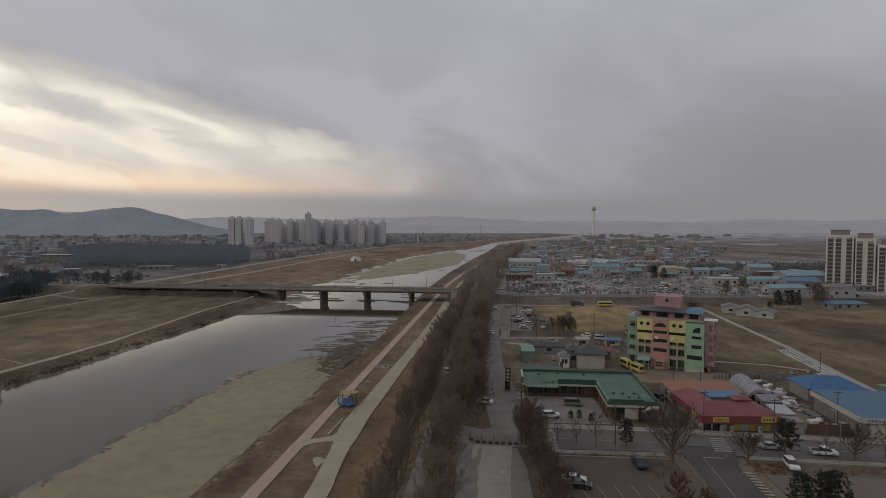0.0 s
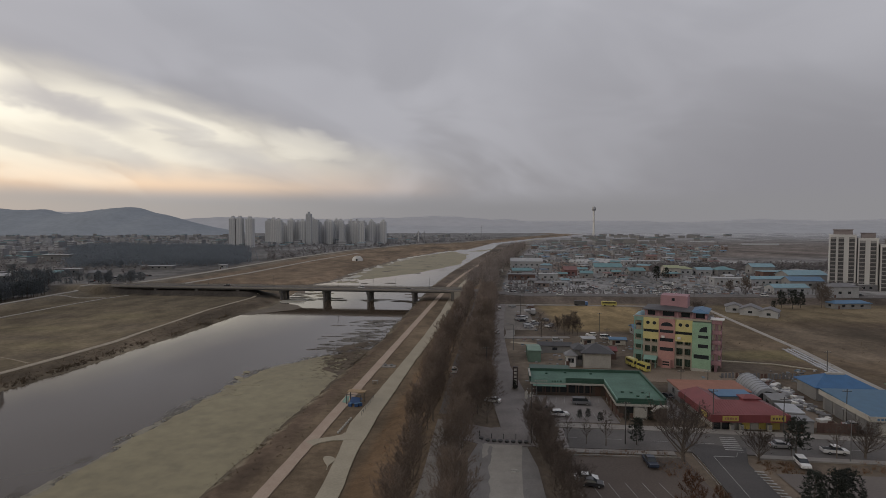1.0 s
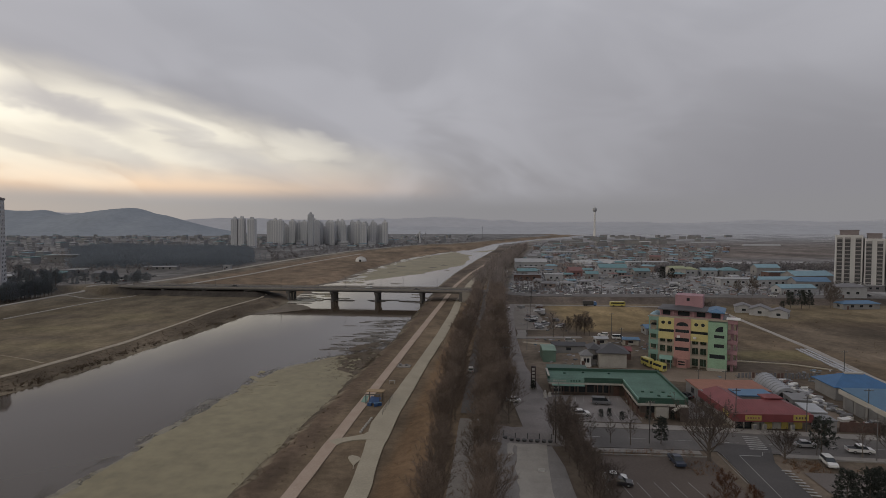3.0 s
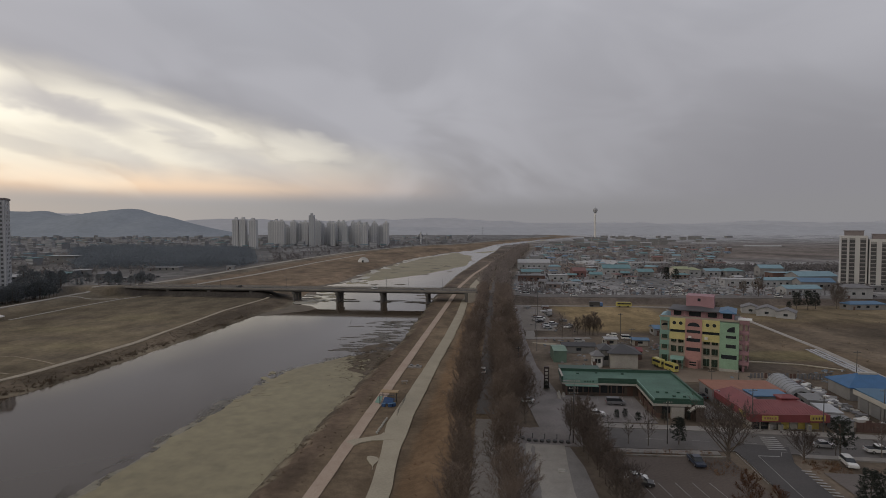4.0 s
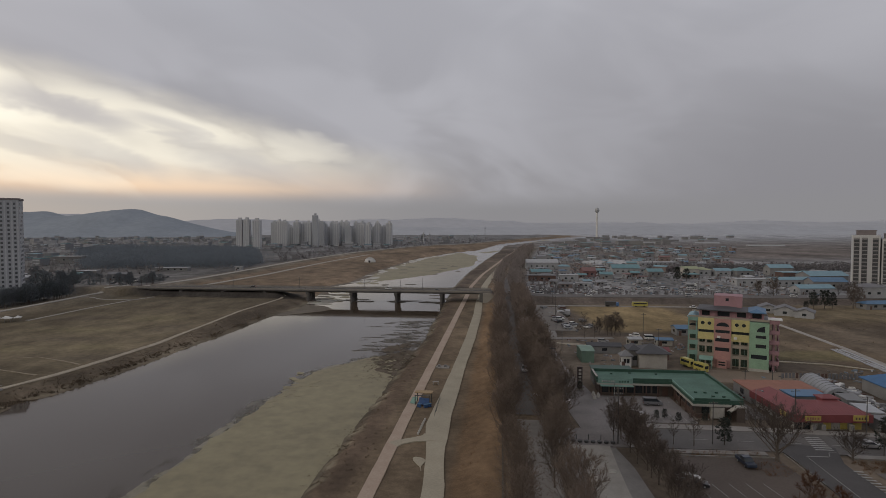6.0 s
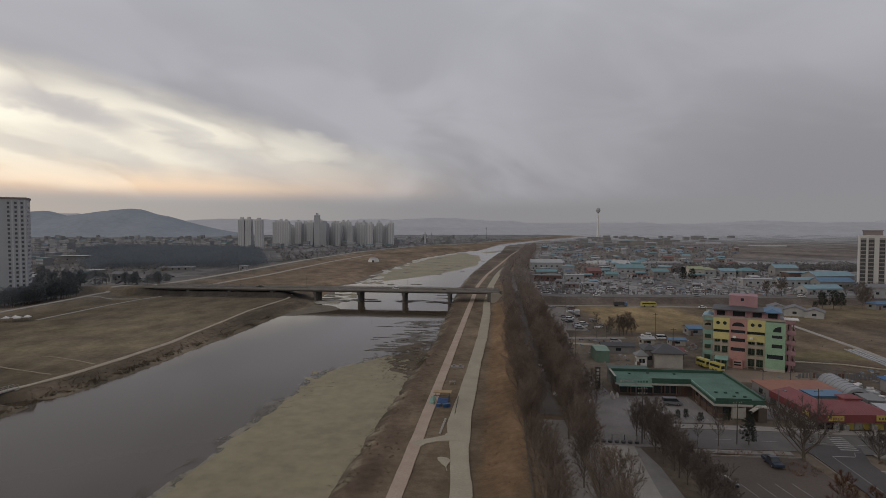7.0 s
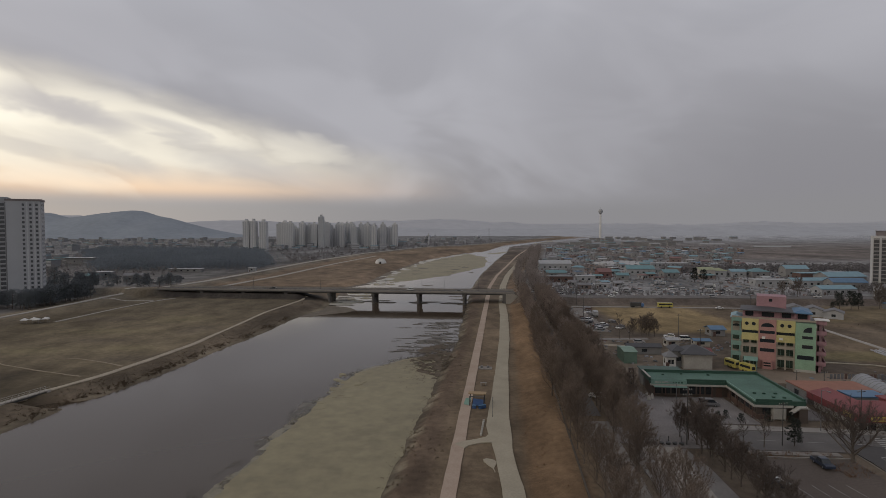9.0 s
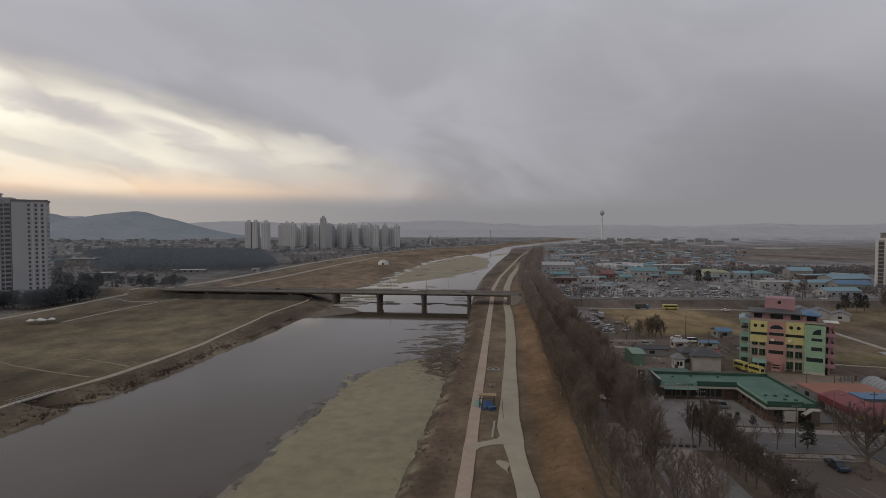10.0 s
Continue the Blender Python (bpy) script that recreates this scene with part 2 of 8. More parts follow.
        fs += [(i, (i + 1) % n, n + (i + 1) % n, n + i) for i in range(n)]
        return self.add(vs, fs)

    def mesh(self, name, *materials):
        me = bpy.data.meshes.new(name)
        me.from_pydata(self.v, [], self.f)
        for m in materials:
            me.materials.append(m)
        if len(materials) > 1:
            me.polygons.foreach_set("material_index", self.m)
        me.update()
        return me


def solid(name, shape, material, m=None, label="", category="", group="", kind=""):
    """One mesh at top level."""
    mats = material if isinstance(material, (tuple, list)) else (material,)
    ob = new(name, shape.mesh(name, *mats))
    if m is not None:
        ob.matrix_world = m
    return tagged(ob, label, category, group, kind)


def thing(name, m, label, category, group="", kind=""):
    ob = new(name)
    ob.empty_display_size = 0.3
    ob.matrix_world = m
    return tagged(ob, label, category, group, kind)


def part(name, shape, material, parent, label=""):
    mats = material if isinstance(material, (tuple, list)) else (material,)
    data = shape if isinstance(shape, bpy.types.Mesh) else shape.mesh(name, *mats)
    ob = new(name, data)
    ob.parent = parent
    return tagged(ob, label)


def smooth01(v):
    v = np.clip(v, 0, 1)
    return v * v * (3 - 2 * v)


def wave(x, y, size, seed=0.0):
    """Soft noise of about -1 to 1 at a plan position."""
    return noise.noise(Vector((x / size, y / size, seed * 7.13)))

# ---- the lie of the land ----
SHORE_R = ((20, 60, 81, 108, 135, 160, 192, 240, 272, 362, 470, 675, 910, 1184, 1500, 1700, 2300), (-43, -41, -39, -35.5, -31.8, -29.2, -24, -20.3, -17.5, -10, 4, 37, 79, 119, 245, 325, 600))
SHORE_L = ((20, 60, 105, 117, 127, 133, 148, 164, 180, 197, 214, 240, 260, 272, 300, 380, 400, 502, 675, 870, 978, 1302, 1700, 2300), (-121, -120, -118, -115.5, -115, -111.8, -108.6, -106, -104.6, -101.6, -99, -97, -93.5, -89, -90, -96, -86, -80, -55, 0, 52, 122, 281, 552))
AXIS_P = ((20, 80, 300, 366, 454, 598, 785, 991, 1200, 1700, 2300), (-35.1, -28.5, -4.3, 2.8, 16.7, 44.5, 80, 125, 160, 365, 640))
LEVEE_L = ((20, 223, 240, 272, 300, 335, 383, 454, 602, 816, 1112, 1226, 1693, 2300), (-222, -214.5, -213.2, -212, -212.5, -208, -196, -189, -177, -144, -52, 45, 215, 470))
BANK_PATH = ((20, 60, 100, 117, 125, 133, 144, 162, 184, 206, 217, 250, 290, 302), (-138, -135, -130, -127.3, -125.6, -122.2, -118.8, -115.6, -112.8, -111.8, -111.4, -111, -105.5, -104))
WATER_Z = -1.5


def bridge_y(x):
    """The middle line of the main road."""
    return np.where(np.asarray(x) < 9, 291 - 0.125 * np.asarray(x), 290.3 - 0.05 * np.asarray(x))


def road_z(x):
    """The height of the main road: it comes down from the bridge to a low causeway."""
    return 5.0 - 2.1 * smooth01((np.asarray(x, float) - 11) / 32)


def height(x, y):
    x, y = np.asarray(x, float), np.asarray(y, float)
    right = x - np.interp(y, *SHORE_R)
    left = np.interp(y, *SHORE_L) - x
    u = x - np.interp(y, *AXIS_P)                       # 0 on the red path
    z = np.full(np.shape(x), 0.5)
    zr = np.clip(-1.5 + 0.42 * right, -3.0, -0.25)
    zr = zr + smooth01((u - 11) / 8.5) * 1.85 - smooth01((u - 29) / 4.5) * 1.1
    lev = x - np.interp(y, *LEVEE_L)
    zl = np.clip(-1.5 + 0.22 * left, -3.0, 0.7) + smooth01((14 - np.abs(lev)) / 9) * 1.6
    inlet = np.exp(-(((x + 120.0) / 5.5) ** 2 + ((y - 124.5 - 0.25 * (x + 120)) / 2.3) ** 2) ** 2)
    zl = zl - 3.0 * inlet
    z = np.where(right > left, zr, zl)
    # causeway of the main road
    s = np.abs(y - bridge_y(x))
    top = np.where(x > 0, smooth01((12.5 - s) / 6.0), smooth01((9.0 - s) / 2.6))
    side = np.where(x > 0, smooth01((x - 7) / 5), smooth01((-98 - x) / 14) * 0.62 + smooth01((-178 - x) / 14) * 0.36)
    z = np.maximum(z, z + (road_z(x) - z) * top * side)
    return z


def tone(x, y):
    """The colour of the bare ground: grass, scrub, earth and fields. Distance haze is painted into the far parts."""
    x, y = np.asarray(x, float), np.asarray(y, float)
    right, left = x - np.interp(y, *SHORE_R), np.interp(y, *SHORE_L) - x
    u = x - np.interp(y, *AXIS_P)
    lev = x - np.interp(y, *LEVEE_L)

    def lay(base, c, w):
        return base * (1 - w[..., None]) + np.array(c) * w[..., None]

    col = np.zeros(np.shape(x) + (3,)) + np.array((0.135, 0.108, 0.083))
    r = lay(col, (0.165, 0.125, 0.085), smooth01((30 - u) / 3))
    r = lay(r, (0.193, 0.128, 0.077), smooth01((u - 11) / 2) * smooth01((22 - u) / 3))
    r = lay(r, (0.127, 0.093, 0.067), smooth01((-2 - u) / 3))
    r = lay(r, (0.10, 0.085, 0.065), smooth01((2.5 - right) / 2.0))
    r = lay(r, (0.27, 0.235, 0.17), 0.85 * np.exp(-((right - 1.2) / 0.8) ** 2) * smooth01((np.sin(y * 0.31) + np.sin(y * 0.83 + 1) + 0.2)))
    w = smooth01((x - 16) / 4) * smooth01((66 - x) / 6) * smooth01((y - 132) / 6) * smooth01((196 - y) / 8)
    r = lay(r, (0.195, 0.158, 0.122), 0.8 * w)
    w = smooth01((x - 40) / 8) * smooth01((100 - x) / 8) * smooth01((y - 196) / 8) * smooth01((272 - y) / 8)
    r = lay(r, (0.235, 0.175, 0.093), w)
    w = smooth01((x - 84) / 10) * smooth01((y - 120) / 20) * smooth01((270 - y) / 10)
    r = lay(r, (0.128, 0.097, 0.066), w)
    furrow = 0.5 + 0.5 * np.sin((y + 0.35 * x) * 0.9)
    w = smooth01((x - 116) / 5) * smooth01((y - 218 + 0.1 * (x - 116)) / 10) * smooth01((268 - y) / 6)
    r = lay(r, (0.178, 0.14, 0.086), w * (0.75 + 0.25 * furrow))
    w = smooth01((x - 114) / 4) * smooth01((y - 150) / 8) * smooth01((212 - y) / 10)
    r = lay(r, (0.118, 0.093, 0.068), w * 0.9)
    w = smooth01((x - 70) / 6) * smooth01((108 - x) / 4) * smooth01((y - 154) / 5) * smooth01((172 - y) / 6)
    r = lay(r, (0.165, 0.138, 0.072), w * 0.8)
    s = np.abs(y - bridge_y(x))
    r = lay(r, (0.125, 0.102, 0.086), smooth01((14 - s) / 2) * smooth01((x - 4) / 6))
    # town ground: lightened and greyed, haze mixed into its colour
    r = lay(r, (0.24, 0.236, 0.236), smooth01((y - 296) / 10) * smooth01((u - 34) / 4))
    r = lay(r, (0.17, 0.125, 0.098), smooth01((x / y - 0.16) / 0.02) * smooth01((0.255 - x / y) / 0.02) * smooth01((y - 455) / 10) * smooth01((585 - y) / 10))
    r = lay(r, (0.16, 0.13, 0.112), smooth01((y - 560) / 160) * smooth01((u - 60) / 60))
    # far plain: haze painted in, paler and bluer out to the horizon
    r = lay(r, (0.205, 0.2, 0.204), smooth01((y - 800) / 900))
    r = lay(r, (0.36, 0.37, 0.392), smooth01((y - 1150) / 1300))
    l = np.zeros(np.shape(x) + (3,)) + np.array((0.132, 0.107, 0.071))
    l = lay(l, (0.135, 0.107, 0.077), smooth01((x - np.interp(y, *BANK_PATH)) / 2.0) * smooth01((330 - y) / 20) + smooth01((12 - left) / 4) * smooth01((y - 310) / 20))
    for cx, cy, ax, ay in ((-123, 161, 9, 5), (-123.5, 208, 8, 9), (-150, 141, 11, 5), (-172, 232, 16, 7), (-146, 188, 12, 4)):
        l = lay(l, (0.092, 0.075, 0.055), 0.75 * np.exp(-(((x - cx) / ax) ** 2 + ((y - cy) / ay) ** 2) ** 2))
    for cx, cy, ax, ay in ((-132, 176, 9, 4), (-155, 205, 18, 5), (-140, 232, 12, 8), (-160, 172, 12, 5)):
        l = lay(l, (0.17, 0.145, 0.083), 0.6 * np.exp(-(((x - cx) / ax) ** 2 + ((y - cy) / ay) ** 2)))
    l = lay(l, (0.2, 0.17, 0.122), 0.85 * np.exp(-((left - 1.3) / 0.9) ** 2))
    l = lay(l, (0.2, 0.135, 0.078), smooth01((y - 310) / 30))
    # darker band on the fill below the west end of the deck
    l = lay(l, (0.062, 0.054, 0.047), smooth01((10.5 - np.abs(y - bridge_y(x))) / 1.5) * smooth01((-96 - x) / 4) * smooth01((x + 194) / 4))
    l = lay(l, (0.17, 0.14, 0.1), smooth01((13 - np.abs(lev)) / 4))
    # beyond the west levee: haze put into the colour, greyer with distance
    l = lay(l, (0.135, 0.128, 0.122), smooth01((-8 - lev) / 12))
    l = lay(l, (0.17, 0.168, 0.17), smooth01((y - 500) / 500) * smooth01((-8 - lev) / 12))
    col = np.where((right > left)[..., None], r, l)
    # haze again: saturation is taken out of the far ground
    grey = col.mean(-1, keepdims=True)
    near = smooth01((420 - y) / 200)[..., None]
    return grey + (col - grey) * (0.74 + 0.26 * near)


def spread(lo, hi, step, far_lo, far_hi, grow):
    mid = list(np.arange(lo, hi + step / 2, step))
    a, d = [lo], step
    while a[-1] > far_lo:
        d *= grow
        a.append(max(far_lo, a[-1] - d))
    b, d = [mid[-1]], step
    while b[-1] < far_hi:
        d *= grow
        b.append(min(far_hi, b[-1] + d))
    return np.array(a[:0:-1] + mid + b[1:])


def build_ground():
    gx, gy = spread(-126, 96, 1.3, -3900, 3900, 1.09), spread(62, 300, 1.4, -800, 3960, 1.075)
    X, Y = np.meshgrid(gx, gy)
    near = (np.abs(X) < 400) & (Y < 900)
    bump = np.zeros_like(X)
    for i, j in zip(*np.nonzero(near)):
        x, y = X[i, j], Y[i, j]
        bump[i, j] = 0.08 * wave(x, y, 9) + 0.14 * wave(x, y, 3.1, 2)
    shift = bump * 4.5
    Z = height(X + shift, Y) + bump * 0.5
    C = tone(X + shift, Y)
    nx, ny = len(gx), len(gy)
    k = np.arange(nx * ny).reshape(ny, nx)
    faces = np.stack([k[:-1, :-1], k[:-1, 1:], k[1:, 1:], k[1:, :-1]], -1).reshape(-1, 4)
    me = bpy.data.meshes.new("ground")
    me.from_pydata(np.stack([X, Y, Z], -1).reshape(-1, 3).tolist(), [], faces.tolist())
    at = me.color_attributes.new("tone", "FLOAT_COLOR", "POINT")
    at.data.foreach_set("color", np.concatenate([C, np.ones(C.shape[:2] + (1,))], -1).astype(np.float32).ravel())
    me.polygons.foreach_set("use_smooth", [True] * len(me.polygons))
    m = bpy.data.materials.new("winter_ground")
    m.use_nodes = True
    nt = m.node_tree
    bs = nt.nodes["Principled BSDF"]
    bs.inputs["Roughness"].default_value, bs.inputs["Specular IOR Level"].default_value = 0.95, 0.15
    ca, tc = nt.nodes.new("ShaderNodeVertexColor"), nt.nodes.new("ShaderNodeTexCoord")
    ca.layer_name = "tone"
    out = ca.outputs[0]
    for scale, lo, hi, detail, stretch in ((0.018, 0.52, 1.4, 4, (1, 0.5, 1)), (0.11, 0.66, 1.3, 5, (1, 0.6, 1)), (0.7, 0.82, 1.18, 4, (1, 1, 1)), (4.0, 0.88, 1.12, 2, (1, 1, 1))):
        mp, n, r = nt.nodes.new("ShaderNodeMapping"), nt.nodes.new("ShaderNodeTexNoise"), nt.nodes.new("ShaderNodeMapRange")
        mp.inputs["Scale"].default_value = stretch
        nt.links.new(tc.outputs["Object"], mp.inputs[0]), nt.links.new(mp.outputs[0], n.inputs["Vector"])
        n.inputs["Scale"].default_value, n.inputs["Detail"].default_value = scale, detail
        nt.links.new(n.outputs[0], r.inputs[0])
        for i, v in ((1, 0.3), (2, 0.7), (3, lo), (4, hi)):
            r.inputs[i].default_value = v
        x = nt.nodes.new("ShaderNodeVectorMath")
        x.operation = "SCALE"
        nt.links.new(out, x.inputs[0]), nt.links.new(r.outputs[0], x.inputs["Scale"])
        out = x.outputs[0]
    nt.links.new(out, bs.inputs["Base Color"])
    me.materials.append(m)
    tagged(new("ground", me), "dry winter grass, scrub and bare earth", "ground", kind="structure")


build_ground()


def strip(name, pts, width, material, lift=0.06, label="", category="", kind="structure", step=3.0, rough_edge=0.0, fixed_z=None, across=3):
    """A ribbon along a line of plan points, on the ground. width: one number, or one for each point."""
    pts = [Vector(p) for p in pts]
    ws = list(width) if isinstance(width, (list, tuple)) else [width] * len(pts)
    line = []
    for a, b, wa, wb in zip(pts, pts[1:], ws, ws[1:]):
        n = max(1, int((b - a).length / step))
        line += [(a.lerp(b, i / n), wa + (wb - wa) * i / n) for i in range(n)]
    line.append((pts[-1], ws[-1]))
    sh = Shape()
    vs, fs = [], []
    for i, (p, w) in enumerate(line):
        d = (line[min(i + 1, len(line) - 1)][0] - line[max(i - 1, 0)][0]).normalized()
        side = Vector((d.y, -d.x))
        for j in range(across + 1):
            e = w * (j / across - 0.5)
            if rough_edge and j in (0, across):
                e += rough_edge * wave(p.x, p.y, 2.3 * max(1, step / 3), j)
            q = p + side * e
            z = fixed_z if fixed_z is not None else float(height(q.x, q.y))
            vs.append((q.x, q.y, z + lift + 0.1))
    n = across + 1
    for i in range(len(line) - 1):
        for j in range(across):
            k = i * n + j
            fs.append((k, k + 1, k + n + 1, k + n))
    sh.add(vs, fs)
    for j, flip in ((0, 1), (across, 0)):                   # edges down into the ground
        edge = [vs[i * n + j] for i in range(len(line))]
        m = len(edge)
        low = [(x, y, z - 0.45) for x, y, z in edge]
        quads = [(i, i + 1, m + i + 1, m + i) if flip else (i + 1, i, m + i, m + i + 1) for i in range(m - 1)]
        sh.add(edge + low, quads)
    return solid(name, sh, material, None, label, category, "", kind)


def patch(name, ring, material, lift=0.05, label="", category="", kind="structure", z=None):
    zz = [(float(height(x, y)) if z is None else z) + lift for x, y in ring]
    sh = Shape()
    top = max(zz)
    sh.prism(ring, top - 0.5, top)
    return solid(name, sh, material, None, label, category, "", kind)


# ---- water and the silty ice on it ----
def build_water():
    ys = list(np.arange(20, 320, 4)) + list(np.geomspace(320, 2300, 60))
    sh = Shape()
    vs, fs = [], []
    for y in ys:
        a, b = np.interp(y, *SHORE_L) - 8, np.interp(y, *SHORE_R) + 8
        vs += [(a, y, WATER_Z), (b, y, WATER_Z)]
    for i in range(len(ys) - 1):
        fs.append((2 * i, 2 * i + 1, 2 * i + 3, 2 * i + 2))
    sh.add(vs, fs)
    m = bpy.data.materials.new("river_water")
    m.use_nodes = True
    nt = m.node_tree
    bs = nt.nodes["Principled BSDF"]
    bs.inputs["Base Color"].default_value = (0.066, 0.05, 0.036, 1)
    bs.inputs["Roughness"].default_value, bs.inputs["IOR"].default_value = 0.07, 1.333
    tc, n, bp = nt.nodes.new("ShaderNodeTexCoord"), nt.nodes.new("ShaderNodeTexNoise"), nt.nodes.new("ShaderNodeBump")
    nt.links.new(tc.outputs["Object"], n.inputs["Vector"])
    n.inputs["Scale"].default_value, n.inputs["Detail"].default_value = 0.6, 3
    bp.inputs["Strength"].default_value, bp.inputs["Distance"].default_value = 0.1, 0.02
    nt.links.new(n.outputs[0], bp.inputs["Height"]), nt.links.new(bp.outputs[0], bs.inputs["Normal"])
    big, rr = nt.nodes.new("ShaderNodeTexNoise"), nt.nodes.new("ShaderNodeMapRange")
    nt.links.new(tc.outputs["Object"], big.inputs["Vector"])
    big.inputs["Scale"].default_value, big.inputs["Detail"].default_value = 0.03, 4
    nt.links.new(big.outputs[0], rr.inputs[0])
    for i, v in ((1, 0.35), (2, 0.65), (3, 0.015), (4, 0.085)):
        rr.inputs[i].default_value = v
    nt.links.new(rr.outputs[0], bs.inputs["Roughness"])
    solid("water", sh, m, None, "calm dark grey river water", "water", "", "structure")


build_water()


def patchy(m, scale, lo, hi, stretch=(1, 1, 1)):
    """Lets the water show through gaps in a thin sheet."""
    nt = m.node_tree
    tc, mp, n, r = (nt.nodes.new("ShaderNode" + k) for k in ("TexCoord", "Mapping", "TexNoise", "MapRange"))
    mp.inputs["Scale"].default_value = stretch
    nt.links.new(tc.outputs["Object"], mp.inputs[0]), nt.links.new(mp.outputs[0], n.inputs["Vector"])
    n.inputs["Scale"].default_value, n.inputs["Detail"].default_value = scale, 5
    r.interpolation_type = "SMOOTHSTEP"
    nt.links.new(n.outputs[0], r.inputs[0])
    r.inputs[1].default_value, r.inputs[2].default_value = lo, hi
    clear, mx = nt.nodes.new("ShaderNodeBsdfTransparent"), nt.nodes.new("ShaderNodeMixShader")
    nt.links.new(r.outputs[0], mx.inputs[0])
    nt.links.new(clear.outputs[0], mx.inputs[1]), nt.links.new(nt.nodes["Principled BSDF"].outputs[0], mx.inputs[2])
    nt.links.new(mx.outputs[0], nt.nodes["Material Output"].inputs[0])
    return m


M_SILT = mat("silty_ice", (0.207, 0.177, 0.108), 0.6, 0.17, 0.05, 0.4, tint=(0.228, 0.2, 0.12))
M_WEED = patchy(mat("drowned_weed", (0.095, 0.083, 0.066), 0.6, 0.3, 0.3, 2), 0.5, 0.34, 0.5)
M_SILT_DARK = mat("wet_silt", (0.12, 0.102, 0.078), 0.75, 0.3, 0.3, 2)
M_ICE = mat("pale_ice", (0.4, 0.38, 0.33), 0.5, 0.2, 0.1, 0.8)


def sheet(name, ys, left, right, material, label, z, jag, step=0.8, size=4.0, jag_b=0.5):
    """A thin sheet on the water between two lines x(y), with a ragged edge."""
    sh = Shape()
    vs, fs = [], []
    yy = np.arange(ys[0], ys[1], step)
    for y in yy:
        a, b = np.interp(y, *left), np.interp(y, *right)
        a += jag * (wave(0, y, size, 3) + 0.6 * wave(0, y, size / 3, 4) + 0.3 * wave(0, y, size / 9, 5))
        b += jag * jag_b * (wave(9, y, size, 6) + 0.5 * wave(9, y, size / 3, 7))
        b = max(a + 0.05, b)
        vs += [(a, y, z), (a + (b - a) * 0.5, y, z), (b, y, z)]
    for i in range(len(yy) - 1):
        k = 3 * i
        fs += [(k, k + 1, k + 4, k + 3), (k + 1, k + 2, k + 5, k + 4)]
    sh.add(vs, fs)
    return solid(name, sh, material, None, label, "ice sheet", "", "structure")


MAT_L = ((30, 82, 90, 99, 104, 117, 133, 152, 160, 168, 178), (-68, -64.5, -62.8, -61.5, -62, -59.5, -57, -53.5, -48, -41.5, -27))
sheet("silty_ice_sheet", (30, 178), MAT_L, ((30, 300), (-36, -14)), M_SILT, "beige silty ice sheet along the river shore", WATER_Z + 0.03, 1.0, 0.3, 7.0)

MAT_X = MAT_L[1]
sheet("thin_ice_sheet", (30, 176), (MAT_L[0], tuple(x - 1.3 for x in MAT_X)), ((30, 300), (-36, -14)), patchy(mat("thin_wet_ice", (0.165, 0.145, 0.098), 0.4, 0.3, 0.25, 2), 0.22, 0.38, 0.56), "thin darker wet ice at the sheet edge", WATER_Z + 0.014, 1.3, 0.3, 6.0)
sheet("thin_ice_sheet", (30, 176), (MAT_L[0], tuple(x - 3.4 for x in MAT_X)), ((30, 300), (-36, -14)), patchy(mat("drowned_silt", (0.1, 0.086, 0.06), 0.35, 0.3, 0.25, 2), 0.14, 0.44, 0.66, (1, 0.6, 1)), "thin dark silt just under the water", WATER_Z + 0.007, 2.0, 0.3, 9.0)
sheet("silty_ice_sheet", (418, 860), ((418, 500, 673, 860), (-88, -83, -46, 8)), ((418, 470, 574, 765, 860), (-60, -23, 14, 33, 14)), M_SILT, "beige silty ice sheet in the upper river", WATER_Z + 0.03, 6.0, 2.5, 40, 0.9)
sheet("silty_ice_sheet", (860, 1690), ((860, 975, 1180, 1690), (40, 96, 130, 300)), ((860, 975, 1180, 1690), (60, 100, 150, 335)), M_SILT, "beige silty ice sheet in the upper river", WATER_Z + 0.03, 3, 12.0, 60)

sheet("silt_shore", (250, 287), ((250, 290), (-112, -112)), ((250, 257, 263, 270, 279, 287), (-90, -85, -76, -72, -76, -88)), mat("muddy_bank", (0.125, 0.104, 0.078), 0.85, 0.35, 0.25, 2), "wet brown silt tongue below the bridge", WATER_Z + 0.05, 2.0, 0.8, 5.0, 1.0)
sheet("reed_silt", (146, 194), ((146, 155, 168, 182, 194), (-31, -36, -39, -37, -28)), ((146, 194), (-27.5, -22)), patchy(mat("reed_silt", (0.098, 0.076, 0.053), 0.9, 0.35, 0.4, 2), 0.3, 0.36, 0.56), "dark silt under the reed bed", WATER_Z + 0.06, 2.4, 0.4, 5.0)
sheet("silt_shore", (330, 900), ((330, 900), (-140, -70)), (SHORE_L[0], tuple(x + 5 for x in SHORE_L[1])), mat("reedy_silt", (0.14, 0.112, 0.085), 0.9, 0.3, 0.1, 0.6), "brown silt and reeds along the upper shore", WATER_Z + 0.06, 4.0, 3.0, 30.0, 1.0)


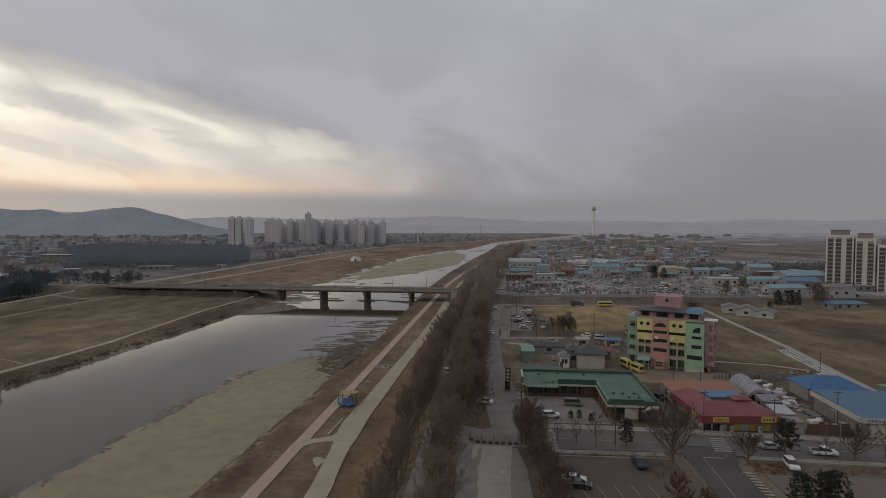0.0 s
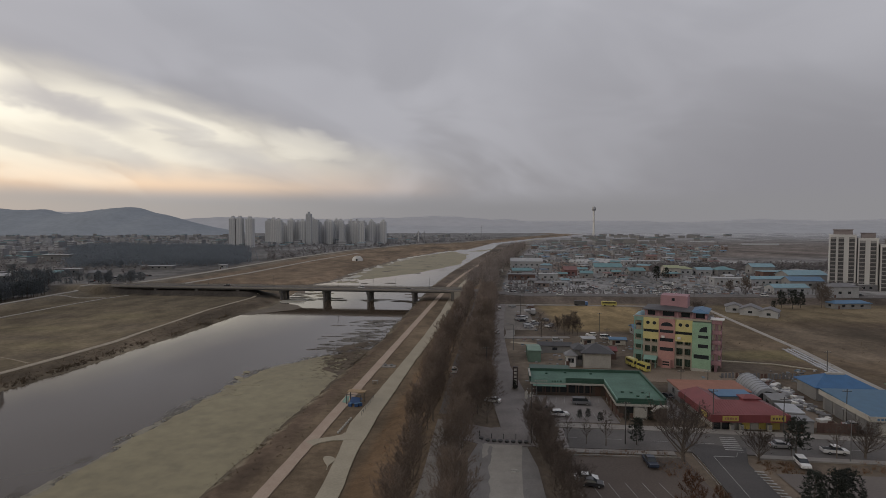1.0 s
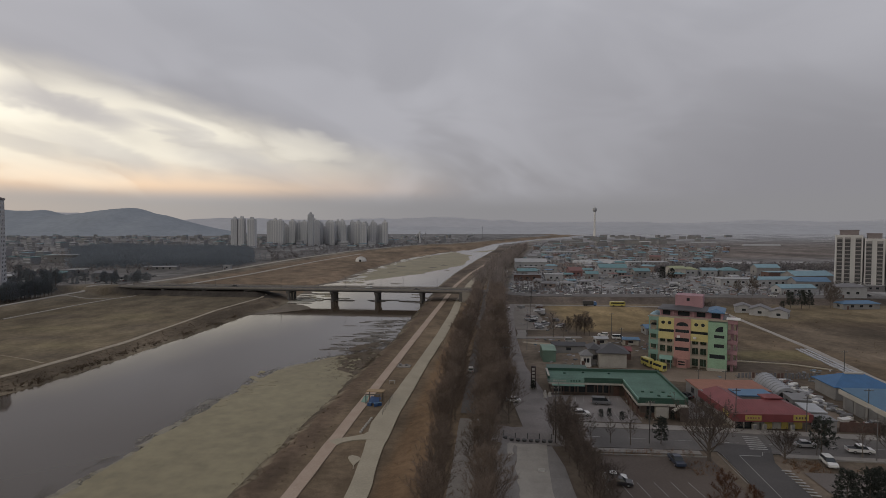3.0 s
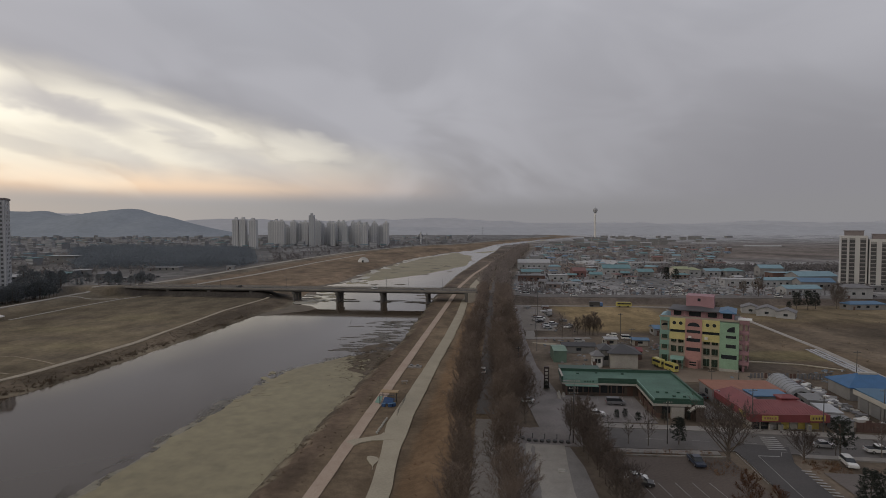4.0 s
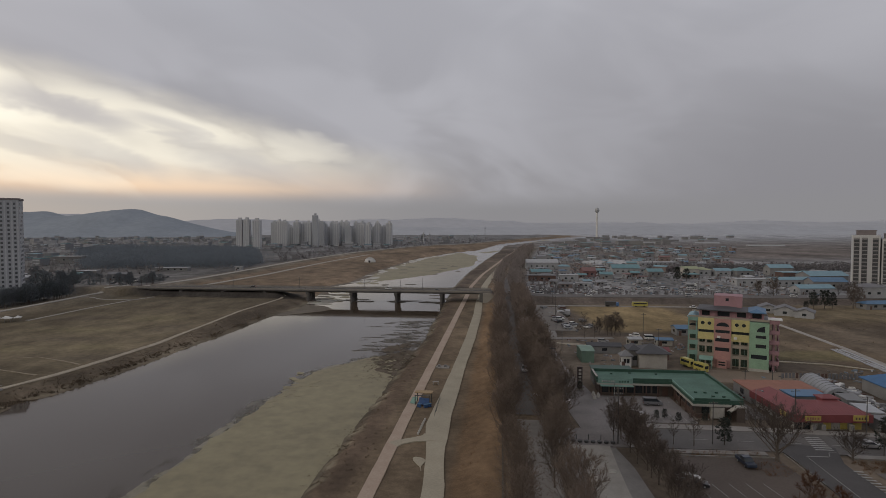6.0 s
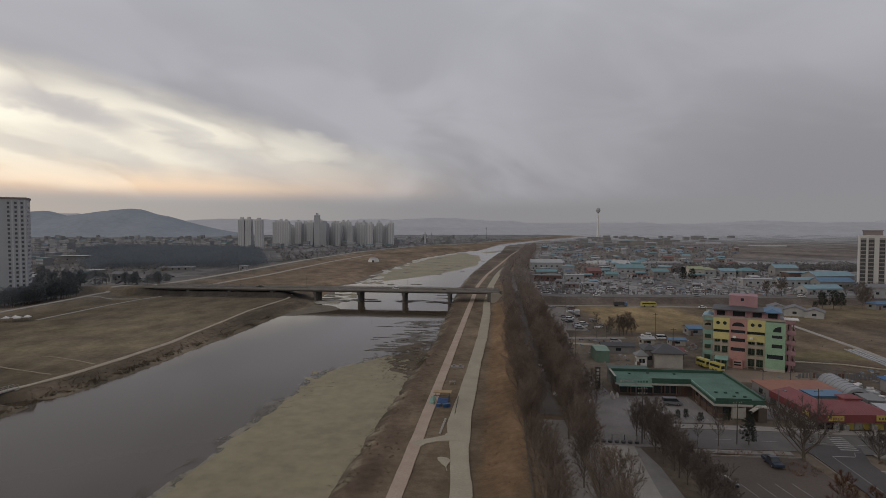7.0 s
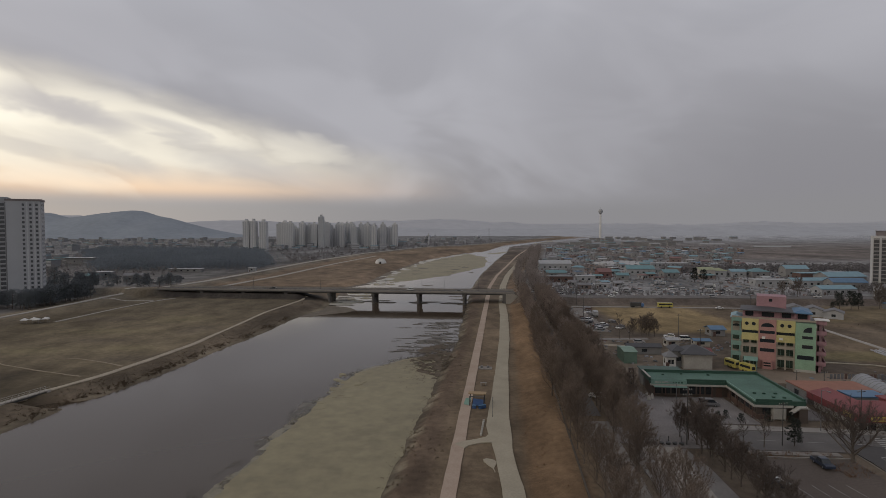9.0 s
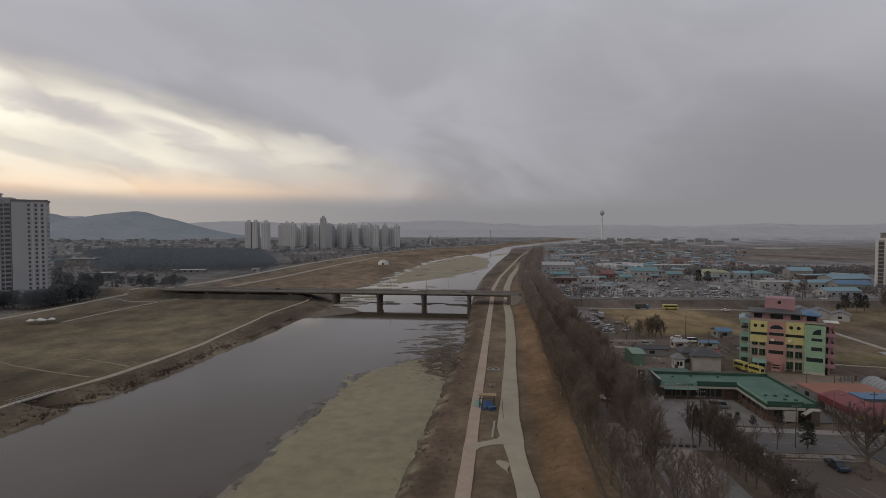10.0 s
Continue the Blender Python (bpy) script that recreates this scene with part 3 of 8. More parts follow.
def build_floes():
    """Broken plates and streaks of ice along the edge of the sheet, and mud bars by the bridge."""
    rnd = random.Random(4)

    def blob(sh, x, y, rx, ry, z, turn, n=9):
        ring = []
        for k in range(n):
            a, r = k * math.tau / n, rnd.uniform(0.65, 1.15)
            px, py = rx * r * math.cos(a), ry * r * math.sin(a)
            ring.append((x + px * math.cos(turn) - py * math.sin(turn), y + px * math.sin(turn) + py * math.cos(turn)))
        z += rnd.uniform(0, 0.02)
        sh.prism(ring, z - 0.04, z)

    pale, dark, ice, weed = Shape(), Shape(), Shape(), Shape()
    for i in range(26):
        blob(pale, rnd.gauss(-56, 2.2), rnd.gauss(137, 7), rnd.uniform(0.6, 1.7), rnd.uniform(0.5, 1.2), WATER_Z + 0.06, rnd.uniform(0, 3))
    for i in range(95):
        y = rnd.uniform(176, 236)
        x = np.interp(y, *SHORE_R) - abs(rnd.gauss(4, 9))
        blob(weed, x, y, rnd.uniform(1.0, 5.5), rnd.uniform(0.3, 1.2), WATER_Z + 0.045, rnd.uniform(-0.2, 0.3), 13)
    for x in (-17.2, -41.9, -66.6, -91.3):                  # mud round the bridge piers
        for k in range(5):
            blob(dark, x + rnd.gauss(2, 4.5), float(bridge_y(x)) + rnd.uniform(-4, 9), rnd.uniform(3.5, 8), rnd.uniform(1.4, 3.4), WATER_Z + 0.07 + 0.01 * k, rnd.uniform(-0.25, 0.25), 17)
    for i in range(12):
        blob(dark, rnd.choice((-84, -24)) + rnd.gauss(0, 5), rnd.uniform(300, 335), rnd.uniform(3, 8), rnd.uniform(1, 3), WATER_Z + 0.05, rnd.uniform(-0.3, 0.3), 15)
    for i in range(30):
        blob(pale, rnd.gauss(-76, 5), rnd.uniform(285, 420), rnd.uniform(1, 5), rnd.uniform(1, 5), WATER_Z + 0.06, rnd.uniform(-0.3, 0.3), 11)
    for i in range(16):
        blob(ice, rnd.uniform(-92, -78), rnd.uniform(288, 304), rnd.uniform(1.5, 5), rnd.uniform(1, 3.5), WATER_Z + 0.1 + 0.002 * i, rnd.uniform(-0.3, 0.3), 12)
    for i in range(46):                                     # pale ice along the upper shoals
        y = 400 + 460 * rnd.random()
        x = np.interp(y, *SHORE_L) + rnd.uniform(3, 12)
        blob(ice, x, y, rnd.uniform(1.5, 5), rnd.uniform(3, 14), WATER_Z + 0.09, rnd.uniform(-0.5, 0.1), 12)
    for i in range(26):
        y = 345 + 380 * rnd.random()
        x = np.interp(y, *SHORE_L) + (np.interp(y, *SHORE_R) - np.interp(y, *SHORE_L)) * rnd.betavariate(1.3, 2.0)
        blob(dark, x, y, rnd.uniform(1, 6), rnd.uniform(1.5, 5), WATER_Z + 0.075, rnd.uniform(-0.4, 0.2), 12)
    solid("ice_plates", ice, M_ICE, None, "whitish ice patches on the shoals", "ice", "", "stuff")
    solid("ice_floes", pale, M_SILT, None, "broken pale ice plates on the water", "ice", "", "stuff")
    solid("drowned_weed", weed, M_WEED, None, "dark weed and silt just under the water", "silt", "", "stuff")
    solid("mud_bars", dark, M_SILT_DARK, None, "dark wet silt bars in the shallows", "silt", "", "stuff")


build_floes()

# ---- paths and roads ----
def along(axis, u, y0, y1, n=24):
    return [(float(np.interp(y, *axis)) + u, float(y)) for y in np.linspace(y0, y1, n)]


strip("river_path", along(AXIS_P, 0, 40, 1000, 90), 2.3, M_PATH_RED, 0.07, "faded reddish riverside footpath", "path", rough_edge=0.12)
strip("river_path", [(-21.5, 50), (-18.8, 79), (-18.6, 94), (-18.4, 100), (-18.3, 104), (-18.2, 108), (-17.7, 113), (-15.6, 128), (-12.2, 155), (-6.9, 195), (-1.2, 246), (2.8, 292), (4.2, 300)], [3.4, 3.3, 3.2, 3.9, 4.6, 4.8, 4.4, 4.1, 3.5, 3.6, 3.6, 3.4, 3.4], M_PATH_GREY, 0.075, "pale concrete riverside service road", "path", rough_edge=0.15)
strip("river_path", along(AXIS_P, 8.9, 304, 900, 40), 4.2, M_PATH_GREY, 0.07, "pale concrete riverside service road", "path", rough_edge=0.2)
strip("river_path", [(-26.4, 97.6), (-25.2, 98.8), (-22.8, 99.9), (-20.6, 100.6), (-19.6, 101.2)], [2.6, 2.2, 1.9, 2.8, 4.2], M_PATH_GREY, 0.1, "concrete link between the two riverside paths", "path", step=0.8)
strip("river_path", along(BANK_PATH, 0, 60, 300, 60), [1.35] * 60, mat("trodden_path", (0.34, 0.295, 0.23), 0.9, 0.2, 0.3, 3), 0.07, "narrow pale footpath on the river bank", "path", rough_edge=0.15)
strip("river_path", [(-190, 225), (-188.7, 241), (-187, 262), (-183.2, 287.5), (-178, 302)], 1.3, M_CONC, 0.07, "narrow pale footpath across the grass", "path")
strip("river_path", [(-211, 289.5), (-198, 291), (-184.5, 291.6)], 1.3, M_CONC, 0.07, "narrow pale footpath below the main road", "path")
M_TRACK = mat("faint_track", (0.24, 0.2, 0.145), 0.95, 0.2, 0.3, 3)
strip("meadow_track", [(-143.9, 160.2), (-138.4, 161.4), (-128, 157), (-119.6, 152.4)], [0.3, 0.45, 0.5, 0.7], M_TRACK, 0.0, "faint trodden track in the dry grass", "path", rough_edge=0.2, step=1)
strip("meadow_track", [(-165, 161), (-153.5, 153.7), (-138, 147), (-124, 141.6)], [0.2, 0.45, 0.5, 0.6], M_TRACK, 0.0, "faint trodden track in the dry grass", "path", rough_edge=0.2, step=1)
strip("levee_road", along(LEVEE_L, 0, 100, 300, 20), 2.8, M_CONC, 0.08, "pale narrow road on the levee", "road")
strip("levee_road", [(-212.5, 300), (-209, 318), (-200, 324)], 3.0, M_CONC, 0.1, "pale narrow road on the levee", "road")
strip("levee_road", along(LEVEE_L, 0, 330, 1500, 50), 5.0, M_CONC, 0.08, "pale narrow road on the levee", "road")
strip("levee_road", [(-176.7, 364), (-162, 443), (-146, 602), (-121, 765)], 4.0, M_CONC, 0.08, "pale narrow road along the levee foot", "road")
strip("levee_road", along(AXIS_P, 26.8, 30, 40, 2) + along(AXIS_P, 26.2, 75, 85, 2) + along(AXIS_P, 25.8, 101, 105, 2), 5.6, mat("grey_worn_concrete", (0.2, 0.185, 0.168), 0.88, 0.25, 0.3, 4), 0.09, "pale concrete levee road below the trees", "road")
strip("levee_road", along(AXIS_P, 25.3, 108, 112, 2) + along(AXIS_P, 24.6, 140, 200, 20) + along(AXIS_P, 23.8, 206, 282, 20), 5.0, M_ASPH, 0.07, "asphalt road between rows of bare trees", "road")
strip("levee_road", along(AXIS_P, 24.3, 302, 900, 60), 5.2, M_ASPH, 0.07, "asphalt road between rows of bare trees", "road")
strip("levee_kerb", along(AXIS_P, 20.2, 30, 280, 80), 0.3, mat("dark_brown_edging", (0.085, 0.07, 0.055), 0.9, 0.3, 0.5, 4), 0.1, "low concrete edging of the levee road", "kerb")
strip("side_road", [(13.5, 96), (13.6, 118), (14.5, 150), (17.5, 190), (23, 240), (27, 268)], [8, 8.5, 5.0, 4.6, 4.6, 5], M_ASPH_WORN, 0.09, "worn asphalt side road beside the trees", "road")
strip("main_road", [(-2, 98), (12, 99.5), (21, 98.7)], [7, 9.5, 9.4], M_ASPH_WORN, 0.08, "worn asphalt apron before the plaza", "road", step=2)
strip("main_road", [(21, 98.7), (40, 97), (70, 93), (120, 86), (260, 60)], [9.4, 9, 9, 9, 9], M_ASPH, 0.08, "asphalt road with faded lane marks", "road", step=2)
strip("south_road", [(46.6, 95), (45.0, 88), (43.6, 77), (42, 62)], [10.5, 7.2, 7.0, 7.0], M_ASPH_NEW, 0.12, "asphalt side road with white lane lines", "road")
strip("high_road", [(x, float(bridge_y(x))) for x in (6, 12, 30, 60, 400, 900)], 12, M_ASPH, 0.08, "asphalt main road on a low causeway", "road", step=6)
strip("field_road", [(26.5, 268.5), (60, 266), (123, 260)], 3.0, M_PAVE, 0.04, "pale concrete lane at the causeway foot", "road")
strip("field_road", [(29.5, 266), (22.8, 196), (21.5, 190)], [4.4, 3.2, 3.2], M_PAVE, 0.0, "pale concrete lane beside the parking ground", "road")
strip("field_road", [(19, 188.5), (42.6, 189)], 3.0, M_PAVE, 0.08, "pale worn lane past the yards", "road")
strip("field_road", [(123.2, 261), (117, 216), (111.4, 172), (104.9, 139), (102.3, 123.4), (99.5, 108)], 1.9, M_CONC, 0.08, "narrow concrete farm lane through the fields", "road")

# ---- trees and scrub ----
def bare_tree_meshes(seed, h, reach, limbs=13, subs=7, twigs=7, up=0.9, r=0.16, twig_r=0.022, clear=0.16, twig_mat=None):
    """A leafless tree: a tapered trunk with limbs, and a crown of fine twigs."""
    rnd = random.Random(seed)
    wood, fine = Shape(), Shape()
    p, rr, axis = Vector((0, 0, -0.3)), r * 1.15, [Vector((0, 0, -0.3))]
    for k in range(6):
        q = Vector((rnd.gauss(0, 0.012) * h * k / 3, rnd.gauss(0, 0.012) * h * k / 3, h * 0.92 * (k + 1) / 6))
        r2 = max(0.02, r * (1 - (k + 1) / 6.2))
        wood.tube(p, q, rr, r2, 6, False)
        p, rr = q, r2
        axis.append(q)

    def on_axis(f):
        i = min(5, int(f * 6))
        return axis[i].lerp(axis[i + 1], f * 6 - i)

    def rnd_dir():
        return Vector((rnd.gauss(0, 1), rnd.gauss(0, 1), rnd.gauss(0, 1))).normalized()

    for i in range(limbs):
        f = clear + (0.95 - clear) * (i + rnd.random()) / limbs
        a = on_axis(f)
        az = i * 2.4 + rnd.uniform(-0.4, 0.4)
        d = Vector((math.cos(az), math.sin(az), up * rnd.uniform(0.7, 1.3))).normalized()
        ln = reach * (1.12 - 0.75 * f) * rnd.uniform(0.75, 1.2)
        m = a + d * ln * 0.5
        d2 = (d + Vector((0, 0, 0.35)) + rnd_dir() * 0.2).normalized()
        e = m + d2 * ln * 0.5
        lr = r * 0.42 * (1.1 - f)
        wood.tube(a, m, lr + 0.01, lr * 0.6 + 0.008, 4, False)
        wood.tube(m, e, lr * 0.6 + 0.008, 0.012, 3, False)
        for j in range(subs):
            t = 0.22 + 0.78 * (j + rnd.random()) / subs
            b = a.lerp(m, t * 2) if t < 0.5 else m.lerp(e, t * 2 - 1)
            bd = (d2 * 0.7 + rnd_dir() * 0.75 + Vector((0, 0, 0.35))).normalized()
            bl = ln * rnd.uniform(0.28, 0.5) * (1.15 - 0.5 * t)
            be = b + bd * bl
            fine.spike(b, be, twig_r * 1.5)
            for k in range(twigs):
                s = b.lerp(be, rnd.uniform(0.2, 1.0))
                td = (bd * 0.6 + rnd_dir() * 0.8 + Vector((0, 0, 0.3))).normalized()
                e2 = s + td * rnd.uniform(0.35, 0.95) * (0.5 + bl * 0.3)
                w = td.cross(rnd_dir()).normalized() * twig_r
                fine.add([s + w, s - w, e2], [(0, 1, 2)])
    return wood.mesh("trunk", M_BARK), fine.mesh("crown", twig_mat or M_TWIG)


def pine_meshes(seed, h, w, clumps=150, needles=None):
    """An evergreen: a trunk, and a ragged crown of many needle clumps."""
    rnd = random.Random(seed)
    wood, crown = Shape(), Shape()
    wood.tube((0, 0, -0.3), (rnd.uniform(-0.2, 0.2), 0, h * 0.9), 0.035 * h * 0.6, 0.03, 6)
    for i in range(clumps):
        f = rnd.uniform(0.22, 1.0)
        a = rnd.uniform(0, math.tau)
        rad = w * (1.04 - abs(f - 0.45) ** 1.5 * 1.6) ** 0.8 * rnd.uniform(0.35, 1.1) * (0.8 + 0.2 * math.sin(3 * a + seed))
        c = Vector((rad * math.cos(a), rad * math.sin(a), f * h))
        s = rnd.uniform(0.22, 0.5) * (0.4 + 0.12 * w)
        for k in range(7):
            d = Vector((rnd.gauss(0, 1) + 0.5 * math.cos(a), rnd.gauss(0, 1) + 0.5 * math.sin(a), rnd.gauss(0.2, 0.7))).normalized()
            crown.spike(c + d * 0.05, c + d * s * rnd.uniform(1.2, 2.3), s * 0.22)
    return wood.mesh("trunk", M_BARK), crown.mesh("crown", needles or M_PINE)


def plant(name, meshes, x, y, turn, scale, label, category, group=""):
    ob = thing(name, Matrix.Translation((x, y, float(height(x, y)))) @ pose(0, 0, 0, 0, 0, turn), label, category, group)
    for n, me in zip(("trunk", "crown"), meshes):
        o = part(n, me, (), ob)
        o.scale = (scale, scale, scale)
    return ob


ROW = [bare_tree_meshes(k, 11.0, 6.0, 24, 11, 26, 1.5, 0.16, 0.0165, 0.1) for k in (1, 2, 3, 4)]
# far row trees: twigs paled, distance haze put into their colour
M_TWIG_HAZED = leafy(mat("hazed_twigs", (0.33, 0.29, 0.27), 0.95, 0.2, 0.3, 3, per_object=0.15))
ROW_FAR = [bare_tree_meshes(k, 11, 4.9, 14, 8, 13, 1.1, 0.2, 0.045, twig_mat=M_TWIG_HAZED) for k in (11, 12, 13)]
WIDE = [bare_tree_meshes(k, 7.0, 7.2, 24, 11, 15, 0.9, 0.3, 0.024, 0.1, M_TWIG_DARK) for k in (21, 22)]
SLIM = [bare_tree_meshes(k, 8.0, 3.4, 14, 7, 9, 1.1, 0.13, 0.017, 0.22, M_TWIG_DARK) for k in (31, 32, 33)]
RUST = [bare_tree_meshes(k, 6.5, 3.0, 16, 9, 20, 1.1, 0.1, 0.018, 0.12, M_TWIG_RUST) for k in (41, 42)]
THICK = [bare_tree_meshes(k, 10.0, 5.6, 22, 11, 26, 1.1, 0.16, 0.021, 0.1, M_TWIG_MID) for k in (71, 72)]
PINES_FAR = [pine_meshes(k, 7.0, 2.7, 200, M_PINE_HAZED) for k in (61, 62, 63)]
PINES = [pine_meshes(k, 7.0, 2.2, 340) for k in (51, 52, 53)]

# middle stretch of the row: some haze is painted into the twig colour
ROW_MID = [bare_tree_meshes(k, 11.0, 5.2, 20, 10, 18, 1.4, 0.17, 0.026, 0.1, leafy(mat("half_hazed_twigs", (0.262, 0.215, 0.185), 0.95, 0.2, 0.3, 3, per_object=0.15))) for k in (5, 6, 7)]
rnd_t = random.Random(77)
G_ROW = "bare trees along the levee road"


def levee_x(y):
    return float(np.interp(y, *AXIS_P)) + float(np.interp(y, (30, 80, 145, 300), (26.8, 25.9, 24.6, 23.6)))


for side, off in ((0, -4.6), (1, 2.9), (2, 6.0)):
    y = (63.0, 58.0, 106.0)[side]
    while y < 280:
        x = levee_x(y) + off + rnd_t.uniform(-1.3, 1.3)
        plant("bare_tree", rnd_t.choice(ROW if y + rnd_t.uniform(-25, 25) < 185 else ROW_MID), x, y, rnd_t.uniform(0, 360), rnd_t.uniform(0.74, 1.04) * (0.82 if y < 95 and side == 0 else 1.0), "tall leafless brown tree beside the levee road", "tree", G_ROW)
        y += rnd_t.uniform(3.3, 4.8) if y > 92 else rnd_t.uniform(5, 7)
    while y < 900:
        x = levee_x(y) + off * 1.1 + rnd_t.uniform(-1.5, 1.5)
        plant("bare_tree", rnd_t.choice(ROW_FAR), x, y, rnd_t.uniform(0, 360), rnd_t.uniform(0.85, 1.15), "tall leafless brown tree beside the levee road", "tree", G_ROW)
        y += rnd_t.uniform(6.5, 9.5) * (1 + (y - 280) / 500)
# thicket between plaza and car park
for x, y, s in ((14.5, 99.5, 0.75), (16.0, 96.0, 0.9), (15.4, 98, 0.7), (15.2, 92.5, 0.95), (15.9, 91.0, 0.8), (14.8, 88.0, 0.9), (15.6, 85.6, 0.8), (15.2, 83.0, 0.8), (15.4, 80.6, 0.75), (16.0, 77.5, 0.75), (14.9, 73.5, 0.7), (17.2, 94.5, 0.65), (15.6, 69.5, 0.7)):
    plant("bare_tree", rnd_t.choice(THICK), x, y, rnd_t.uniform(0, 360), s * 0.88, "dense leafless tree in the thicket by the car park", "tree", "thicket of bare trees")
# street and garden trees
for kind, x, y, s, lab in (
    (WIDE, 38.3, 88.6, 1.12, "spreading leafless tree at the road junction"), (SLIM, 27.3, 94.8, 0.82, "slim leafless street tree"),
    (SLIM, 24.0, 95.6, 0.6, "small leafless street tree"), (SLIM, 21.0, 97.5, 0.6, "small leafless street tree"), (WIDE, 51.3, 89.2, 0.58, "small leafless tree at the road corner"),
    (SLIM, 57.5, 90.4, 0.6, "slim leafless street tree"), (SLIM, 64.5, 89.4, 0.85, "slim leafless street tree"), (WIDE, 69.5, 89.6, 0.72, "leafless street tree with a round crown"),
    (SLIM, 75.0, 90.0, 0.8, "slim leafless street tree"), (RUST, 31.4, 70.5, 1.0, "rust-brown leafless tree in the car park"), (RUST, 34.6, 69.0, 0.8, "rust-brown leafless tree in the car park"),
    (RUST, 37.5, 66.5, 0.7, "rust-brown leafless tree in the car park"), (WIDE, 16.6, 76.5, 0.6, "leafless tree bending over parked cars"),
    (THICK, 41.8, 192.5, 0.72, "leafless tree beside the yellow field"), (THICK, 45.2, 195.0, 0.78, "leafless tree beside the yellow field"), (THICK, 43.6, 193.4, 0.66, "leafless tree beside the yellow field"), (THICK, 46.4, 192.8, 0.6, "leafless tree beside the yellow field"), (SLIM, 36.2, 189.0, 0.8, "leafless tree beside the yellow field"), (THICK, 39.8, 196.0, 0.6, "leafless tree beside the yellow field"),
    (THICK, 157, 284, 1.0, "leafless tree on the causeway bank"), (THICK, 149, 284, 0.8, "leafless tree on the causeway bank"), (THICK, 178.5, 257, 1.15, "leafless tree by the field shed"), (THICK, 184, 262, 0.9, "leafless tree by the field shed"), (SLIM, 32.8, 189.5, 1.1, "leafless roadside tree by the yards"), (WIDE, 110.0, 238.0, 0.7, "leafless tree at the field edge"),
):
    plant("bare_tree", rnd_t.choice(kind), x, y, rnd_t.uniform(0, 360), s, lab, "tree")
for x, y, s, lab in (
    (32.9, 95.2, 0.72, "dark green pine beside the pavement"), (58.7, 91.0, 0.95, "dark green pine beside the road"), (26.0, 108.3, 0.3, "small dark evergreen at the car park edge"),
    (27.8, 108.8, 0.3, "small dark evergreen at the car park edge"), (29.6, 106.4, 0.32, "small dark evergreen at the car park edge"), (34.9, 106.4, 0.38, "small dark evergreen by the restaurant"),
    (39.9, 107.0, 0.32, "small dark evergreen by the restaurant"), (19.6, 109.3, 0.36, "round dark evergreen bush in the car park"), (15.3, 127.4, 0.36, "dark evergreen bush below the totem sign"), (48.4, 71.4, 0.9, "broad dark evergreen tree"), (50.6, 70.2, 0.98, "broad dark evergreen tree"), (53.2, 71.6, 0.92, "broad dark evergreen tree"),
    (159.5, 257.0, 1.15, "dark evergreen tree by the houses"), (163.5, 255.0, 1.3, "dark evergreen tree by the houses"), (168.5, 257.0, 1.1, "broad dark evergreen tree in the fields"), (152.5, 252.0, 0.6, "low dark evergreen in the fields"),
    (150.0, 385.0, 1.5, "dark evergreen tree in the town"), (158.0, 388.0, 1.3, "dark evergreen tree in the town"),
):
    plant("pine_tree", rnd_t.choice(PINES), x, y, rnd_t.uniform(0, 360), s, lab, "tree")
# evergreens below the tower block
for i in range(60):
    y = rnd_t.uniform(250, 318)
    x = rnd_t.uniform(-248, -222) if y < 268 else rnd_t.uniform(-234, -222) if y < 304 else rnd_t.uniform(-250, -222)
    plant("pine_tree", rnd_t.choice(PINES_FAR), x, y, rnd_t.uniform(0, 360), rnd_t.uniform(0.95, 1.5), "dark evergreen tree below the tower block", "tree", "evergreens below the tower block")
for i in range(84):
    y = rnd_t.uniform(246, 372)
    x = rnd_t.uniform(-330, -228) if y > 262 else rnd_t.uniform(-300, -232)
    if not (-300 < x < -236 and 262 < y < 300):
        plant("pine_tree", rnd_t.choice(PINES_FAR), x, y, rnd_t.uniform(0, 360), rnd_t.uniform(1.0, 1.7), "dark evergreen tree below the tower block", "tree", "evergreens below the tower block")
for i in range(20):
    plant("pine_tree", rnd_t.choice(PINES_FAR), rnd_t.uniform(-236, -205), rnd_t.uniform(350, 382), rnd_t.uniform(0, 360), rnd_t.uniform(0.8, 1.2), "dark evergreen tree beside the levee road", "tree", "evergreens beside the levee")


def clump(sh, rnd, c, sx, sz, n=5, faces=4):
    """A ragged tuft of crossing leaves."""
    for k in range(n):
        o = Vector((rnd.gauss(0, 0.4) * sx, rnd.gauss(0, 0.4) * sx, rnd.uniform(0.1, 0.9) * sz))
        s = 0.42 * sx
        tips = [c + o + Vector((rnd.gauss(0, 1) * s, rnd.gauss(0, 1) * s, rnd.gauss(0, 0.8) * s)) for j in range(4)]
        sh.add(tips, [(0, 1, 2), (0, 2, 3), (1, 3, 2), (0, 3, 1)][:faces])


